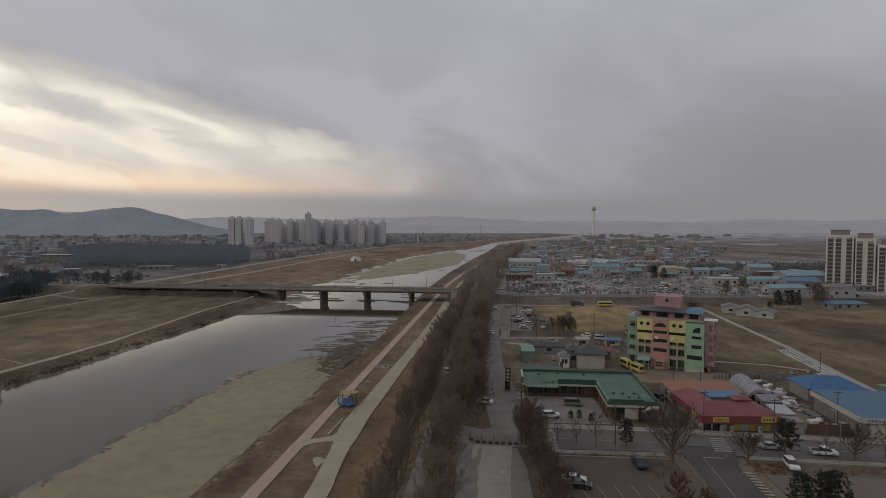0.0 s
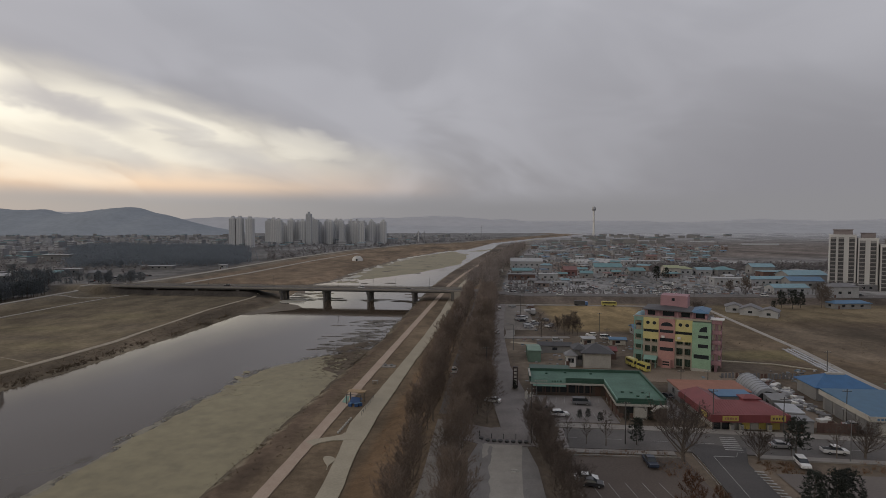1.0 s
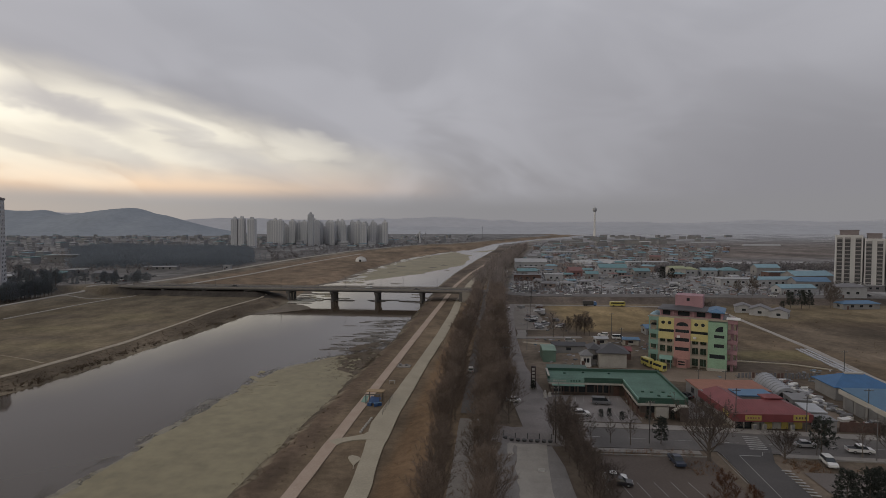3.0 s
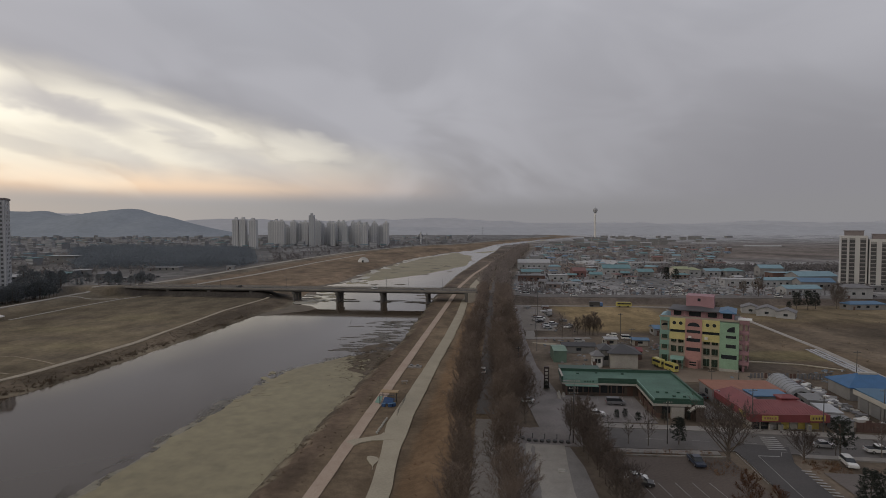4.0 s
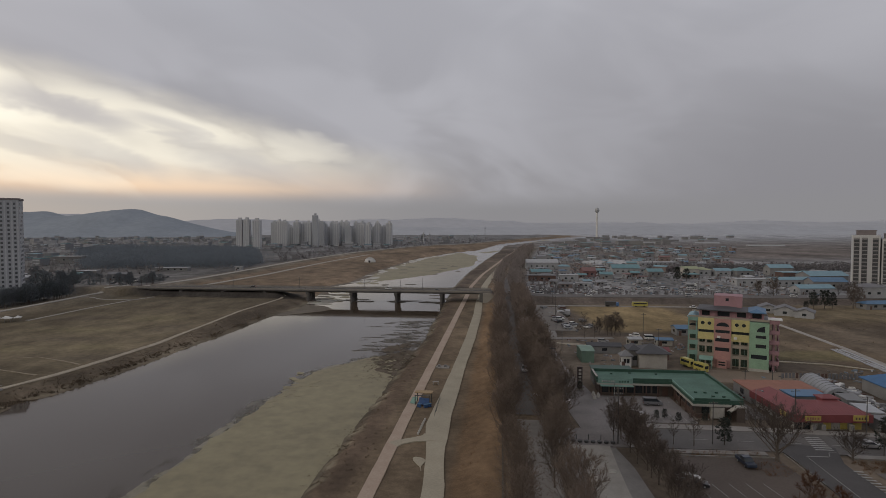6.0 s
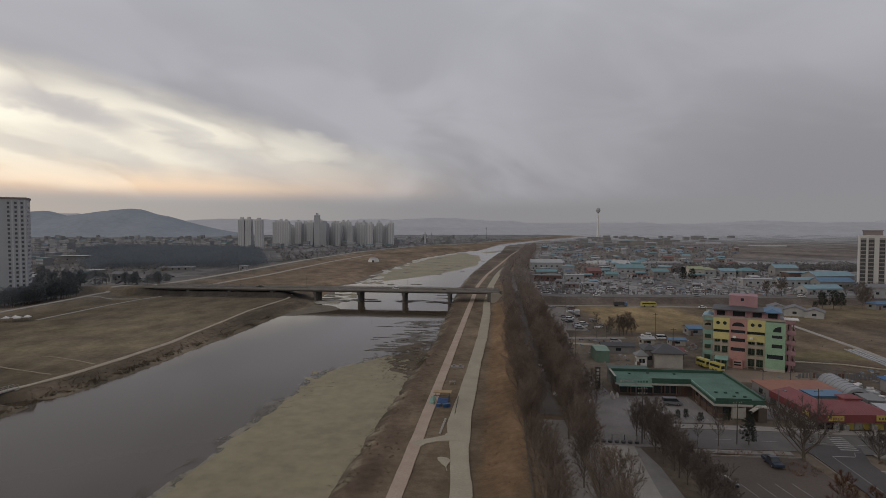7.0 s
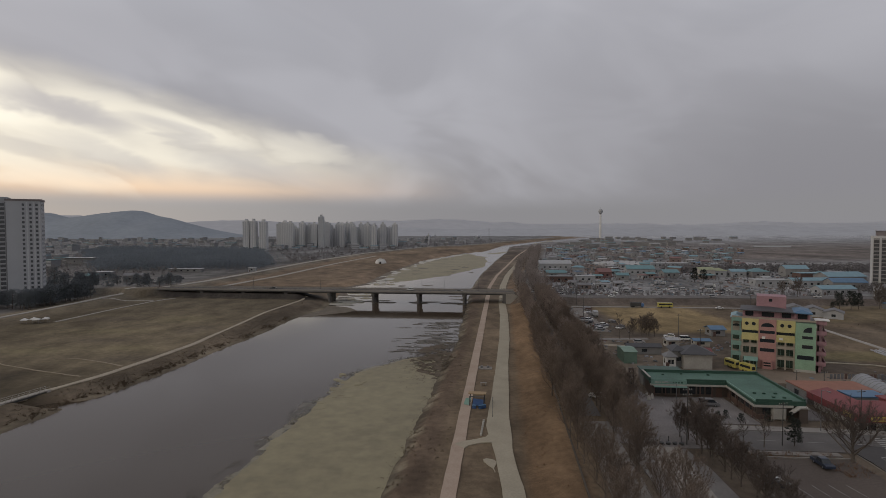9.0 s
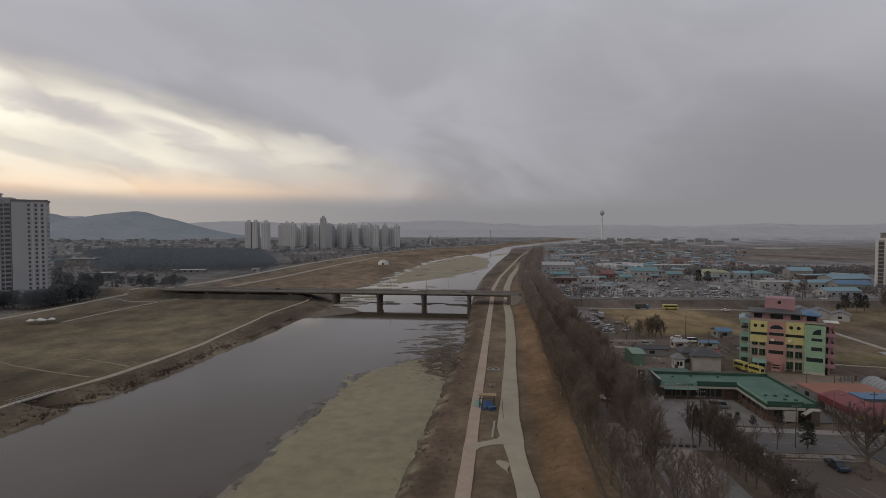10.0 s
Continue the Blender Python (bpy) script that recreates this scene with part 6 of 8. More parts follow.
        for y in (1.5, 5.5, 9.5):
            put("window", tw, t, 25.03, y, z, 90)
    for x in (19.1, 22.0, 24.4):
        part("pilaster", Shape().box(x - 0.3, -1.75, 0, x + 0.3, -1.5, 52.5), tower_white, t)
    # raised strip for the recess: its shade is put into the dark colour
    part("recess", Shape().box(9.7, 1.2, 0, 10.4, 1.5, 52.5), T_RECESS_SHADE, t)


build_apartments()

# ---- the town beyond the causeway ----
# town colours are greyed and blued: distance haze is mixed into them
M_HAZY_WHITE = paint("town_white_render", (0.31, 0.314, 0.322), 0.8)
T_WHITE = paint("hazed_white_sheet", (0.33, 0.335, 0.345), 0.6)
T_CYAN = paint("hazed_pale_blue_sheet", (0.17, 0.275, 0.325), 0.6)
T_BLUE = paint("hazed_blue_sheet", (0.09, 0.165, 0.26), 0.6)
T_TEAL = paint("hazed_teal_sheet", (0.115, 0.215, 0.235), 0.6)
T_GREY = paint("hazed_grey_sheet", (0.23, 0.23, 0.24), 0.6)
T_DARK = paint("hazed_dark_sheet", (0.15, 0.148, 0.155), 0.7)
T_RED = paint("hazed_red_sheet", (0.17, 0.085, 0.08), 0.6)
T_WALL = paint("hazed_grey_town_render", (0.27, 0.27, 0.275), 0.8)
T_BRICK = paint("hazed_brick", (0.2, 0.155, 0.14), 0.85)
T_LIME = paint("hazed_lime_sheet", (0.27, 0.29, 0.18), 0.6)
G_TOWN = "low houses and sheds of the town"
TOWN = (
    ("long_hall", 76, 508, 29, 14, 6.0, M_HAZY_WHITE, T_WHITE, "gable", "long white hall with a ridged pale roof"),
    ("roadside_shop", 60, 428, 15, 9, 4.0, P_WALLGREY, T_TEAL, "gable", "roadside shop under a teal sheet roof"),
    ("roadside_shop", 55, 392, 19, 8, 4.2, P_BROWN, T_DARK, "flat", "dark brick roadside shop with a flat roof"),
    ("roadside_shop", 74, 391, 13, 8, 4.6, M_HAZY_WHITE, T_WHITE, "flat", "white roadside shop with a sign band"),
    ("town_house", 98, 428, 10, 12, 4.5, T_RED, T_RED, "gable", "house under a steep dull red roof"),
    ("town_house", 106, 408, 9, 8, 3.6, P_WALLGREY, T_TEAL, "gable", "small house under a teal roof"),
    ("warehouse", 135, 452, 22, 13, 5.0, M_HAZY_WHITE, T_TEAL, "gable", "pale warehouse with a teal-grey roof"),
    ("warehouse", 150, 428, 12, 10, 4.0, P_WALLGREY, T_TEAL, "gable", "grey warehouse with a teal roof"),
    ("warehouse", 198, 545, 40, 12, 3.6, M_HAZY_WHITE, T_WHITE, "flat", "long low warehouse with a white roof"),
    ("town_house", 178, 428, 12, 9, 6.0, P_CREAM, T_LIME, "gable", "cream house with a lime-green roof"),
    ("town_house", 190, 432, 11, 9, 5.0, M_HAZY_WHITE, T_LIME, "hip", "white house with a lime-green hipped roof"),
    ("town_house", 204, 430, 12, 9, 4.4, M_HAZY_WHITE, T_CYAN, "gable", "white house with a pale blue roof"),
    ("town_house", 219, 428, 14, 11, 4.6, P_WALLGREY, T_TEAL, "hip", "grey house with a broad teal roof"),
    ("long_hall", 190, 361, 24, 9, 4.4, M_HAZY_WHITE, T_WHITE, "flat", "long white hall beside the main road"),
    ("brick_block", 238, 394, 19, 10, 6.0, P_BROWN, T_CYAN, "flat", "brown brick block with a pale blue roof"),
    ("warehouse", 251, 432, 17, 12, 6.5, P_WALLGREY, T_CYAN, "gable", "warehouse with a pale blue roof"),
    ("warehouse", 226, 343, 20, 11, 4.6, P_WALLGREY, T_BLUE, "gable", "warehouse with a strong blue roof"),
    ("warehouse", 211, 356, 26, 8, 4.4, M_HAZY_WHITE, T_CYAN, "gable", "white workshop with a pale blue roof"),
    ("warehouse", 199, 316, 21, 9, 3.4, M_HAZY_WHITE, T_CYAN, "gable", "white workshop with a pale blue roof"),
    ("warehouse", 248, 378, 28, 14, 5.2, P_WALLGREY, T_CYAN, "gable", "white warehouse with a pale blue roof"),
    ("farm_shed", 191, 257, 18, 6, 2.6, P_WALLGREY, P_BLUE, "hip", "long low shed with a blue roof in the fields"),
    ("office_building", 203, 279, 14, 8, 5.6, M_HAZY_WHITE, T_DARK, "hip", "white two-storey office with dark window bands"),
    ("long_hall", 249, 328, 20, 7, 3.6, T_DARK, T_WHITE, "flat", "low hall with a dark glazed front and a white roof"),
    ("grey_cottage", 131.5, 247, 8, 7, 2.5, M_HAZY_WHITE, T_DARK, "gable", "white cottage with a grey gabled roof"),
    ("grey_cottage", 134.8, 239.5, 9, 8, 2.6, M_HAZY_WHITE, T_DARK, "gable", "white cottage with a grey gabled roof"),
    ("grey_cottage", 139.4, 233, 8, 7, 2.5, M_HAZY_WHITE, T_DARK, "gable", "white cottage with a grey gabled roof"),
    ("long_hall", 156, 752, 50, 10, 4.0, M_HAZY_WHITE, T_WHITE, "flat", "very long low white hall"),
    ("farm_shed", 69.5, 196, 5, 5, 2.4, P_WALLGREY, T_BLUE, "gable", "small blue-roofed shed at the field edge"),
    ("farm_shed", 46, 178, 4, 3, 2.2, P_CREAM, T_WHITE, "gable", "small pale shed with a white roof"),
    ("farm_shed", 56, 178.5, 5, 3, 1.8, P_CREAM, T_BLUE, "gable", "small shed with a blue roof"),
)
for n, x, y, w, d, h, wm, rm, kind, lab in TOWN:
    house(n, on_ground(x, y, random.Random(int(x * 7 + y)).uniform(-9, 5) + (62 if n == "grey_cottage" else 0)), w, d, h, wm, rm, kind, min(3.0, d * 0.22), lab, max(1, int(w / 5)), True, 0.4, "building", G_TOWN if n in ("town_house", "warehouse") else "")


def build_town():
    rnd = random.Random(31)
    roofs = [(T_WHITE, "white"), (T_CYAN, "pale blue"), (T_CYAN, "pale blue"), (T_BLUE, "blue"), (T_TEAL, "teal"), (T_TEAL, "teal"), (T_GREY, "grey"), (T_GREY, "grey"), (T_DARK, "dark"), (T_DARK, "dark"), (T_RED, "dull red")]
    taken = [(x, y, max(w, d)) for n, x, y, w, d, *_ in TOWN]
    made, tries = 0, 0
    while made < 215 and tries < 9000:
        tries += 1
        y = 345 + 670 * rnd.random() ** 1.15
        x = float(np.interp(y, *AXIS_P)) + rnd.uniform(42, 60) + rnd.random() ** 1.15 * y * (0.6 if y < 440 else 0.34)
        if 92 < x < 178 and 325 < y < 398 or 0.165 * y < x < 0.25 * y and 463 < y < 575:
            continue
        if 225 < x < 330 and y > 290 and x > y * 0.66:
            continue
        w, d = rnd.uniform(5, 11), rnd.uniform(4.5, 8)
        if any(abs(x - a) < (w + c) * 0.6 and abs(y - b) < (d + c) * 0.55 + 1 for a, b, c in taken):
            continue
        taken.append((x, y, max(w, d)))
        rm, word = rnd.choice(roofs)
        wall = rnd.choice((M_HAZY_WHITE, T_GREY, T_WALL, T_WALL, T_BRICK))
        kind = rnd.choice(("gable", "gable", "hip", "flat"))
        h = rnd.uniform(2.2, 3.2) if rnd.random() < 0.88 else rnd.uniform(5, 6.5)
        house("town_house", on_ground(x, y, rnd.choice((rnd.uniform(-14, 8), rnd.uniform(-60, 40))), ), w, d, h, wall, rm, kind, rnd.uniform(0.6, 1.5), "low town house with a " + word + " roof", 1 if y > 600 else 2, y < 500, 0.4, "house", G_TOWN)
        made += 1
    # plastic tunnels
    for x0, y0, n in ((146, 560, 5),):
        for k in range(n):
            t = thing("plastic_tunnel", on_ground(x0 + k * 8.5, y0 + k * 6, 22 if n > 1 else 80), "long white plastic growing tunnel", "greenhouse", "plastic growing tunnels")
            ring = [(-3.3 * math.cos(a), 2.8 * math.sin(a)) for a in np.linspace(0, math.pi, 9)]
            part("cover", Shape().side_prism(ring, -26, 26), T_WHITE, t)
            part("end_frame", Shape().side_prism([(x * 1.03, z * 1.03) for x, z in ring], -26.2, -26.0), M_METAL, t)
    for x, y, l in ((638, 1097, 72), (608, 1281, 57), (500, 1330, 50)):
        t = thing("plastic_tunnel", on_ground(x, y, 86), "long white plastic growing tunnel", "greenhouse", "plastic growing tunnels")
        part("cover", Shape().side_prism([(-4 * math.cos(a), 2.6 * math.sin(a)) for a in np.linspace(0, math.pi, 9)], -l / 2, l / 2), T_WHITE, t)


build_town()

# ---- the city west of the river ----
def far_block(x, y, w, d, h, wall_m, bay_m, cols, turn, label, group):
    b = thing("far_apartment_block", on_ground(x, y, turn), label, "apartment block", group)
    part("wall", Shape().box(-w / 2, -d / 2, -1, w / 2, d / 2, h), wall_m, b)
    for k in range(cols):
        xc = -w / 2 + w * (k + 0.5) / cols
        part("window_column", Shape().box(xc - w / cols * 0.27, -d / 2 - 0.1, 1.5, xc + w / cols * 0.27, -d / 2, h - 1.5), bay_m, b)
    part("roof_block", Shape().box(-w * 0.2, -d * 0.25, h, w * 0.2, d * 0.25, h + 4.0), wall_m, b)
    return b


def build_city():
    rnd = random.Random(12)
    # city colours: haze is painted into walls and windows as low blue-grey contrast
    pale = paint("hazed_pale_render", (0.49, 0.492, 0.5), 0.9)
    hazy = paint("hazed_dull_render", (0.2, 0.205, 0.215), 0.9)
    grey = paint("hazed_grey_render", (0.4, 0.408, 0.425), 0.9)
    bay = paint("hazed_window_bays", (0.37, 0.378, 0.395), 0.6)
    G = "apartment blocks across the river"
    for x, w in ((-375, 10.5), (-362.5, 10), (-345, 12.5)):
        far_block(x, 965, w, 12, 52 + rnd.uniform(-1, 1), pale, bay, 3, rnd.uniform(-4, 4), "tall grey-white apartment block among low houses", G)
    for k in range(8):
        far_block(-372 + k * 15.5 + rnd.uniform(-3, 3), 1130 + rnd.uniform(-20, 40), 12, 12, rnd.uniform(42, 52), rnd.choice((pale, pale, grey)), bay, 3, rnd.uniform(-6, 6), "pale apartment block in a dense estate", G)
    far_block(-266, 1070, 10, 12, 62, grey, bay, 2, 3, "slim dark apartment tower above the estate", G)
    for k in range(11):
        far_block(-262 + k * 13.5 + rnd.uniform(-2, 2), 1120 + rnd.uniform(-20, 60), 11, 12, rnd.uniform(46, 60) - k * 1.2, rnd.choice((pale, pale, grey)), bay, 3, rnd.uniform(-8, 8), "pale apartment block in a dense estate", G)
    for k in range(17):                                     # a dense second rank
        far_block(-352 + k * 13.2 + rnd.uniform(-3, 3), 1215 + rnd.uniform(-15, 70), 11, 12, (rnd.uniform(40, 52) if k > 6 else rnd.uniform(34, 44)) - max(0, k - 12) * 2.2, rnd.choice((pale, grey)), bay, 3, rnd.uniform(-8, 8), "pale apartment block in a dense estate", G)
    for k in range(16):
        far_block(-352 + k * 14.0 + rnd.uniform(-4, 4), 1165 + rnd.uniform(-10, 30), 13, 12, rnd.uniform(36, 47) - max(0, k - 11) * 1.8, rnd.choice((pale, grey)), bay, 3, rnd.uniform(-8, 8), "pale apartment block in a dense estate", G)
    # low buildings
    G2 = "low buildings across the river"
    made = 0
    while made < 330:
        y = rnd.uniform(540, 1900)
        x = rnd.uniform(-0.86 * y - 40, 0.02 * y)
        if x > np.interp(y, *LEVEE_L) - 30 or (y < 960 and x > -0.69 * y):
            continue
        w, h = rnd.uniform(7, 17), 3 + 8 * rnd.random() ** 2.2
        b = thing("far_building", on_ground(x, y, rnd.uniform(-20, 20)), rnd.choice(("low pale building among bare trees", "low grey building among bare trees")), "building", G2)
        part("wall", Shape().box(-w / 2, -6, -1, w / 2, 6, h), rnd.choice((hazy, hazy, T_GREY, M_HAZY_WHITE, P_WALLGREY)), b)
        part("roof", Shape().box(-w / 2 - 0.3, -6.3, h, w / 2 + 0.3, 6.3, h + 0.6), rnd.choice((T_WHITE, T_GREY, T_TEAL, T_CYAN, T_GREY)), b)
        if y < 1200:
            for z in np.arange(1.5, h - 1.5, 3.2):
                part("window_band", Shape().box(-w * 0.45, -6.1, z, w * 0.45, -6.0, z + 1.3), bay, b)
        made += 1
    # right bank, far
    for i in range(55):
        y = rnd.uniform(980, 2000)
        x = np.interp(y, *AXIS_P) + 60 + rnd.random() ** 1.4 * y * 0.25
        w = rnd.uniform(10, 30)
        b = thing("far_building", on_ground(x, y, rnd.uniform(-20, 20)), "low pale building on the plain", "building", "low buildings on the plain")
        h = rnd.uniform(4, 9)
        part("wall", Shape().box(-w / 2, -5, -1, w / 2, 5, h), P_WALLGREY, b)
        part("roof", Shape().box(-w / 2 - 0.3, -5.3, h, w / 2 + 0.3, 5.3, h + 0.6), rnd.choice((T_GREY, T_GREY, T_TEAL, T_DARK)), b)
    # houses by the western levee
    for k in range(6):
        x, y = rnd.uniform(-345, -240), rnd.uniform(385, 440)
        house("levee_house", on_ground(x, y, rnd.uniform(-20, 20)), rnd.uniform(7, 13), 7, rnd.uniform(2.8, 5), P_WALLGREY, rnd.choice((T_GREY, T_WHITE, T_DARK, T_TEAL)), rnd.choice(("gable", "hip", "flat")), 1.6, "low grey house beyond the western levee", 2, True, 0.4, "house", "houses beyond the western levee")
    # hall at the wood's edge, tents and a dome
    house("white_hall", on_ground(-427, 600, 4), 27, 10, 7.0, P_WALLGREY, T_WHITE, "flat", 0.5, "grey hall with a broad white roof", 2, True, 1.8, "hall")
    house("white_hall", on_ground(-257, 484, 2), 28, 7, 3.0, P_WALLGREY, T_WHITE, "flat", 0.5, "long low hall with a white roof", 4, True, 0.6, "hall")
    house("white_hall", on_ground(-196, 478, 2), 6, 5, 3.5, M_HAZY_WHITE, T_WHITE, "flat", 0.3, "small white kiosk building", 1, True, 0.5, "building")
    d = thing("white_dome", on_ground(-97, 602), "white round dome tent on the grass", "tent")
    sh = Shape()
    for a, b in zip(np.linspace(0, 1.5, 6), np.linspace(0.3, 1.5708, 6)):
        sh.tube((0, 0, 5.5 * math.sin(a)), (0, 0, 5.5 * math.sin(b)), 6.2 * math.cos(a), 6.2 * math.cos(b) + 0.02, 18, False)
    part("skin", sh, M_WHITE, d)
    part("door", Shape().box(-1, -6.3, 0, 1, -5.6, 2.2), M_DARK, d)
    for k in range(4):
        t = thing("party_tent", on_ground(-199.5 + k * 2.1, 221.0 + (k % 2) * 1.8 + k * 0.5, 20), "small white peaked tent on the grass", "tent", "white tents on the grass")
        part("canopy", Shape().hip(-1.1, -1.1, 1.1, 1.1, 1.7, 2.4, 0.1, 0.25), M_WHITE, t)
        for x in (-1.0, 1.0):
            for y in (-1.0, 1.0):
                part("leg", Shape().tube((x, y, 0), (x, y, 1.7), 0.04, 0.04, 5), M_METAL, t)
    # water tower on the plain
    w = thing("water_tower", on_ground(503.6, 1824), "tall slim tower with a round tank on top", "water tower")
    part("shaft", Shape().tube((0, 0, 0), (0, 0, 88), 4.0, 2.6, 14), M_WHITE, w)
    sh = Shape()
    prof = ((86, 2.6), (90, 6.0), (95, 7.6), (100, 6.4), (103, 2.0))
    for (z0, r0), (z1, r1) in zip(prof, prof[1:]):
        sh.tube((0, 0, z0), (0, 0, z1), r0, r1, 16, False)
    part("tank", sh, T_WHITE, w)
    part("mast", Shape().tube((0, 0, 102), (0, 0, 108), 0.3, 0.2, 6), T_GREY, w)
    # a chimney and works
    c = thing("works_chimney", on_ground(-60, 1280), "pale works chimney beyond the levee", "chimney")
    part("stack", Shape().tube((0, 0, 0), (0, 0, 26), 2.0, 1.4, 10), pale, c)
    part("rim", Shape().tube((0, 0, 25.6), (0, 0, 26.6), 1.8, 1.8, 10), grey, c)


build_city()


def build_steam():
    """Two small plumes of white steam over the works, as they hang at most times."""
    rnd = random.Random(21)
    white = leafy(mat("white_steam", (0.62, 0.63, 0.65), 1.0, 0.05, 0.02, 0.1, spec=0.0), 0.6)
    for x, y, n, rise in ((-68, 1290, 190, 13), (64, 1500, 120, 8)):
        sh = Shape()
        for k in range(n):
            f = rnd.random() ** 1.3
            c = Vector((x + f * 7 + rnd.gauss(0, 1 + 3.2 * f), y + rnd.gauss(0, 3), 8 + f * rise + rnd.gauss(0, 1.2)))
            clump(sh, rnd, c, 1.5 + 1.4 * f, 1.0, 3, 4)
        solid("steam_plume", sh, white, None, "white steam rising from the works", "steam", "steam over the works", "")
    for x, y, h in ((-44, 1210, 27), (-20, 1330, 20), (110, 1600, 40)):
        m = thing("lattice_mast", on_ground(x, y), "slim grey mast among the works", "mast", "masts by the works")
        part("shaft", Shape().tube((0, 0, 0), (0, 0, h), 0.9, 0.4, 4), T_GREY, m)
        part("platform", Shape().box(-1.6, -1.6, h * 0.82, 1.6, 1.6, h * 0.86), T_GREY, m)


build_steam()


# ---- hills on the skyline ----
def ridge(name, y0, peaks, x0, x1, material, label, base=-2.0, seed=1, step=40, rough=0.1):
    """A range of hills at y0 over the heights given along x."""
    sh = Shape()
    vs, fs = [], []
    xs = np.arange(x0, x1, step)
    rows = (-1.0, -0.6, -0.25, 0.0, 0.5, 1.0)
    for x in xs:
        h = float(np.interp(x, [q[0] for q in peaks], [q[1] for q in peaks]))
        h *= 1 + rough * wave(x, y0, 210, seed) + 0.4 * rough * wave(x, y0, 70, seed + 1)
        for r in rows:
            k = math.cos(r * math.pi / 2) ** 1.4 if abs(r) < 1 else 0.0
            vs.append((x, y0 + r * 420, base + max(0, h) * k * (1 + 0.12 * wave(x, r * 300, 120, seed + 2))))
    n = len(rows)
    for i in range(len(xs) - 1):
        for j in range(n - 1):
            k = i * n + j
            fs.append((k, k + n, k + n + 1, k + 1))
    sh.add(vs, fs)
    ob = solid(name, sh, material, None, label, "hills", "", "structure")
    ob.data.polygons.foreach_set("use_smooth", [True] * len(ob.data.polygons))


# aerial haze is put into the hill colours, palest on the far range
H_NEAR = mat("hazed_wooded_hill", (0.262, 0.288, 0.318), 1.0, 0.1, 0.01, 0.05, spec=0.0)
H_FAR = mat("hazed_range", (0.415, 0.42, 0.445), 1.0, 0.06, 0.004, 0.02, spec=0.0)
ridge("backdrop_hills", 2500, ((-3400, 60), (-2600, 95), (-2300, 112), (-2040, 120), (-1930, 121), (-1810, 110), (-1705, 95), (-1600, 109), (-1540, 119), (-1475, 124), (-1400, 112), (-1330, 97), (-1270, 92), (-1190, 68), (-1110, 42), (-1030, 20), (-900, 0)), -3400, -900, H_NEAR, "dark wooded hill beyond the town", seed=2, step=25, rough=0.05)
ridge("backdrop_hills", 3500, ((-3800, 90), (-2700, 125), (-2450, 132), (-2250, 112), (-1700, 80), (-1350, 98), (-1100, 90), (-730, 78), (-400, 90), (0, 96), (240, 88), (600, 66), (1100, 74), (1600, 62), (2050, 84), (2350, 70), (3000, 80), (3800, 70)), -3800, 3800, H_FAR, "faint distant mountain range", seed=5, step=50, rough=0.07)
# this hill colour carries the aerial haze as well
H_MID = mat("hazed_low_hill", (0.39, 0.4, 0.425), 1.0, 0.08, 0.006, 0.03, spec=0.0)
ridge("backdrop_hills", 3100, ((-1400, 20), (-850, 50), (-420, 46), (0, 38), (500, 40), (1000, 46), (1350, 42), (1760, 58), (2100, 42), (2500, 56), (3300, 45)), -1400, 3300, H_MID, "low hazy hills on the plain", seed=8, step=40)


# ---- odds and ends in the yards ----
def build_clutter():
    rnd = random.Random(64)
    m = mat("yard_clutter", (0.2, 0.2, 0.2), 0.7, 0.2, 1, 6)
    nt = m.node_tree
    gi, cr = nt.nodes.new("ShaderNodeNewGeometry"), nt.nodes.new("ShaderNodeValToRGB")
    cr.color_ramp.interpolation = "CONSTANT"
    for k, c in enumerate(((0.1, 0.095, 0.095), (0.3, 0.3, 0.31), (0.15, 0.135, 0.125), (0.13, 0.17, 0.21), (0.2, 0.2, 0.2), (0.17, 0.11, 0.095), (0.12, 0.125, 0.13))):
        e = cr.color_ramp.elements[k] if k < 2 else cr.color_ramp.elements.new(k / 7)
        e.position, e.color = k / 7, (*c, 1)
    nt.links.new(gi.outputs["Random Per Island"], cr.inputs[0])
    nt.links.new(cr.outputs[0], nt.nodes["Principled BSDF"].inputs["Base Color"])
    sh = Shape()

    def heap(x, y, big):
        z, a = float(height(x, y)) - 0.05, rnd.uniform(0, 3.14)
        w, d, h = rnd.uniform(0.4, 1.6) * big, rnd.uniform(0.3, 0.9) * big, rnd.uniform(0.2, 0.9) * big
        ring = [(x + u * math.cos(a) - v * math.sin(a), y + u * math.sin(a) + v * math.cos(a)) for u, v in ((-w, -d), (w, -d), (w * 0.9, d), (-w * 0.95, d * 0.9))]
        sh.prism(ring, z, z + h, [(x + (p - x) * 0.85, y + (q - y) * 0.85) for p, q in ring])

    for i in range(1700):
        y = 300 + 330 * rnd.random() ** 1.4
        x = float(np.interp(y, *AXIS_P)) + 36 + rnd.random() * y * (0.56 if y < 450 else 0.32)
        if abs(y - bridge_y(x)) > 20:
            heap(x, y, 1.1)
    for x0, x1, y0, y1, n in ((28, 40, 200, 262, 60), (44, 70, 168, 186, 60), (86, 100, 116, 146, 90), (62, 82, 128, 140, 50), (24, 34, 150, 186, 45)):
        for i in range(n):
            heap(rnd.uniform(x0, x1), rnd.uniform(y0, y1), 0.5)
    solid("yard_clutter", sh, m, None, "crates, sheets and scrap lying in the yards", "clutter", "", "stuff")


build_clutter()

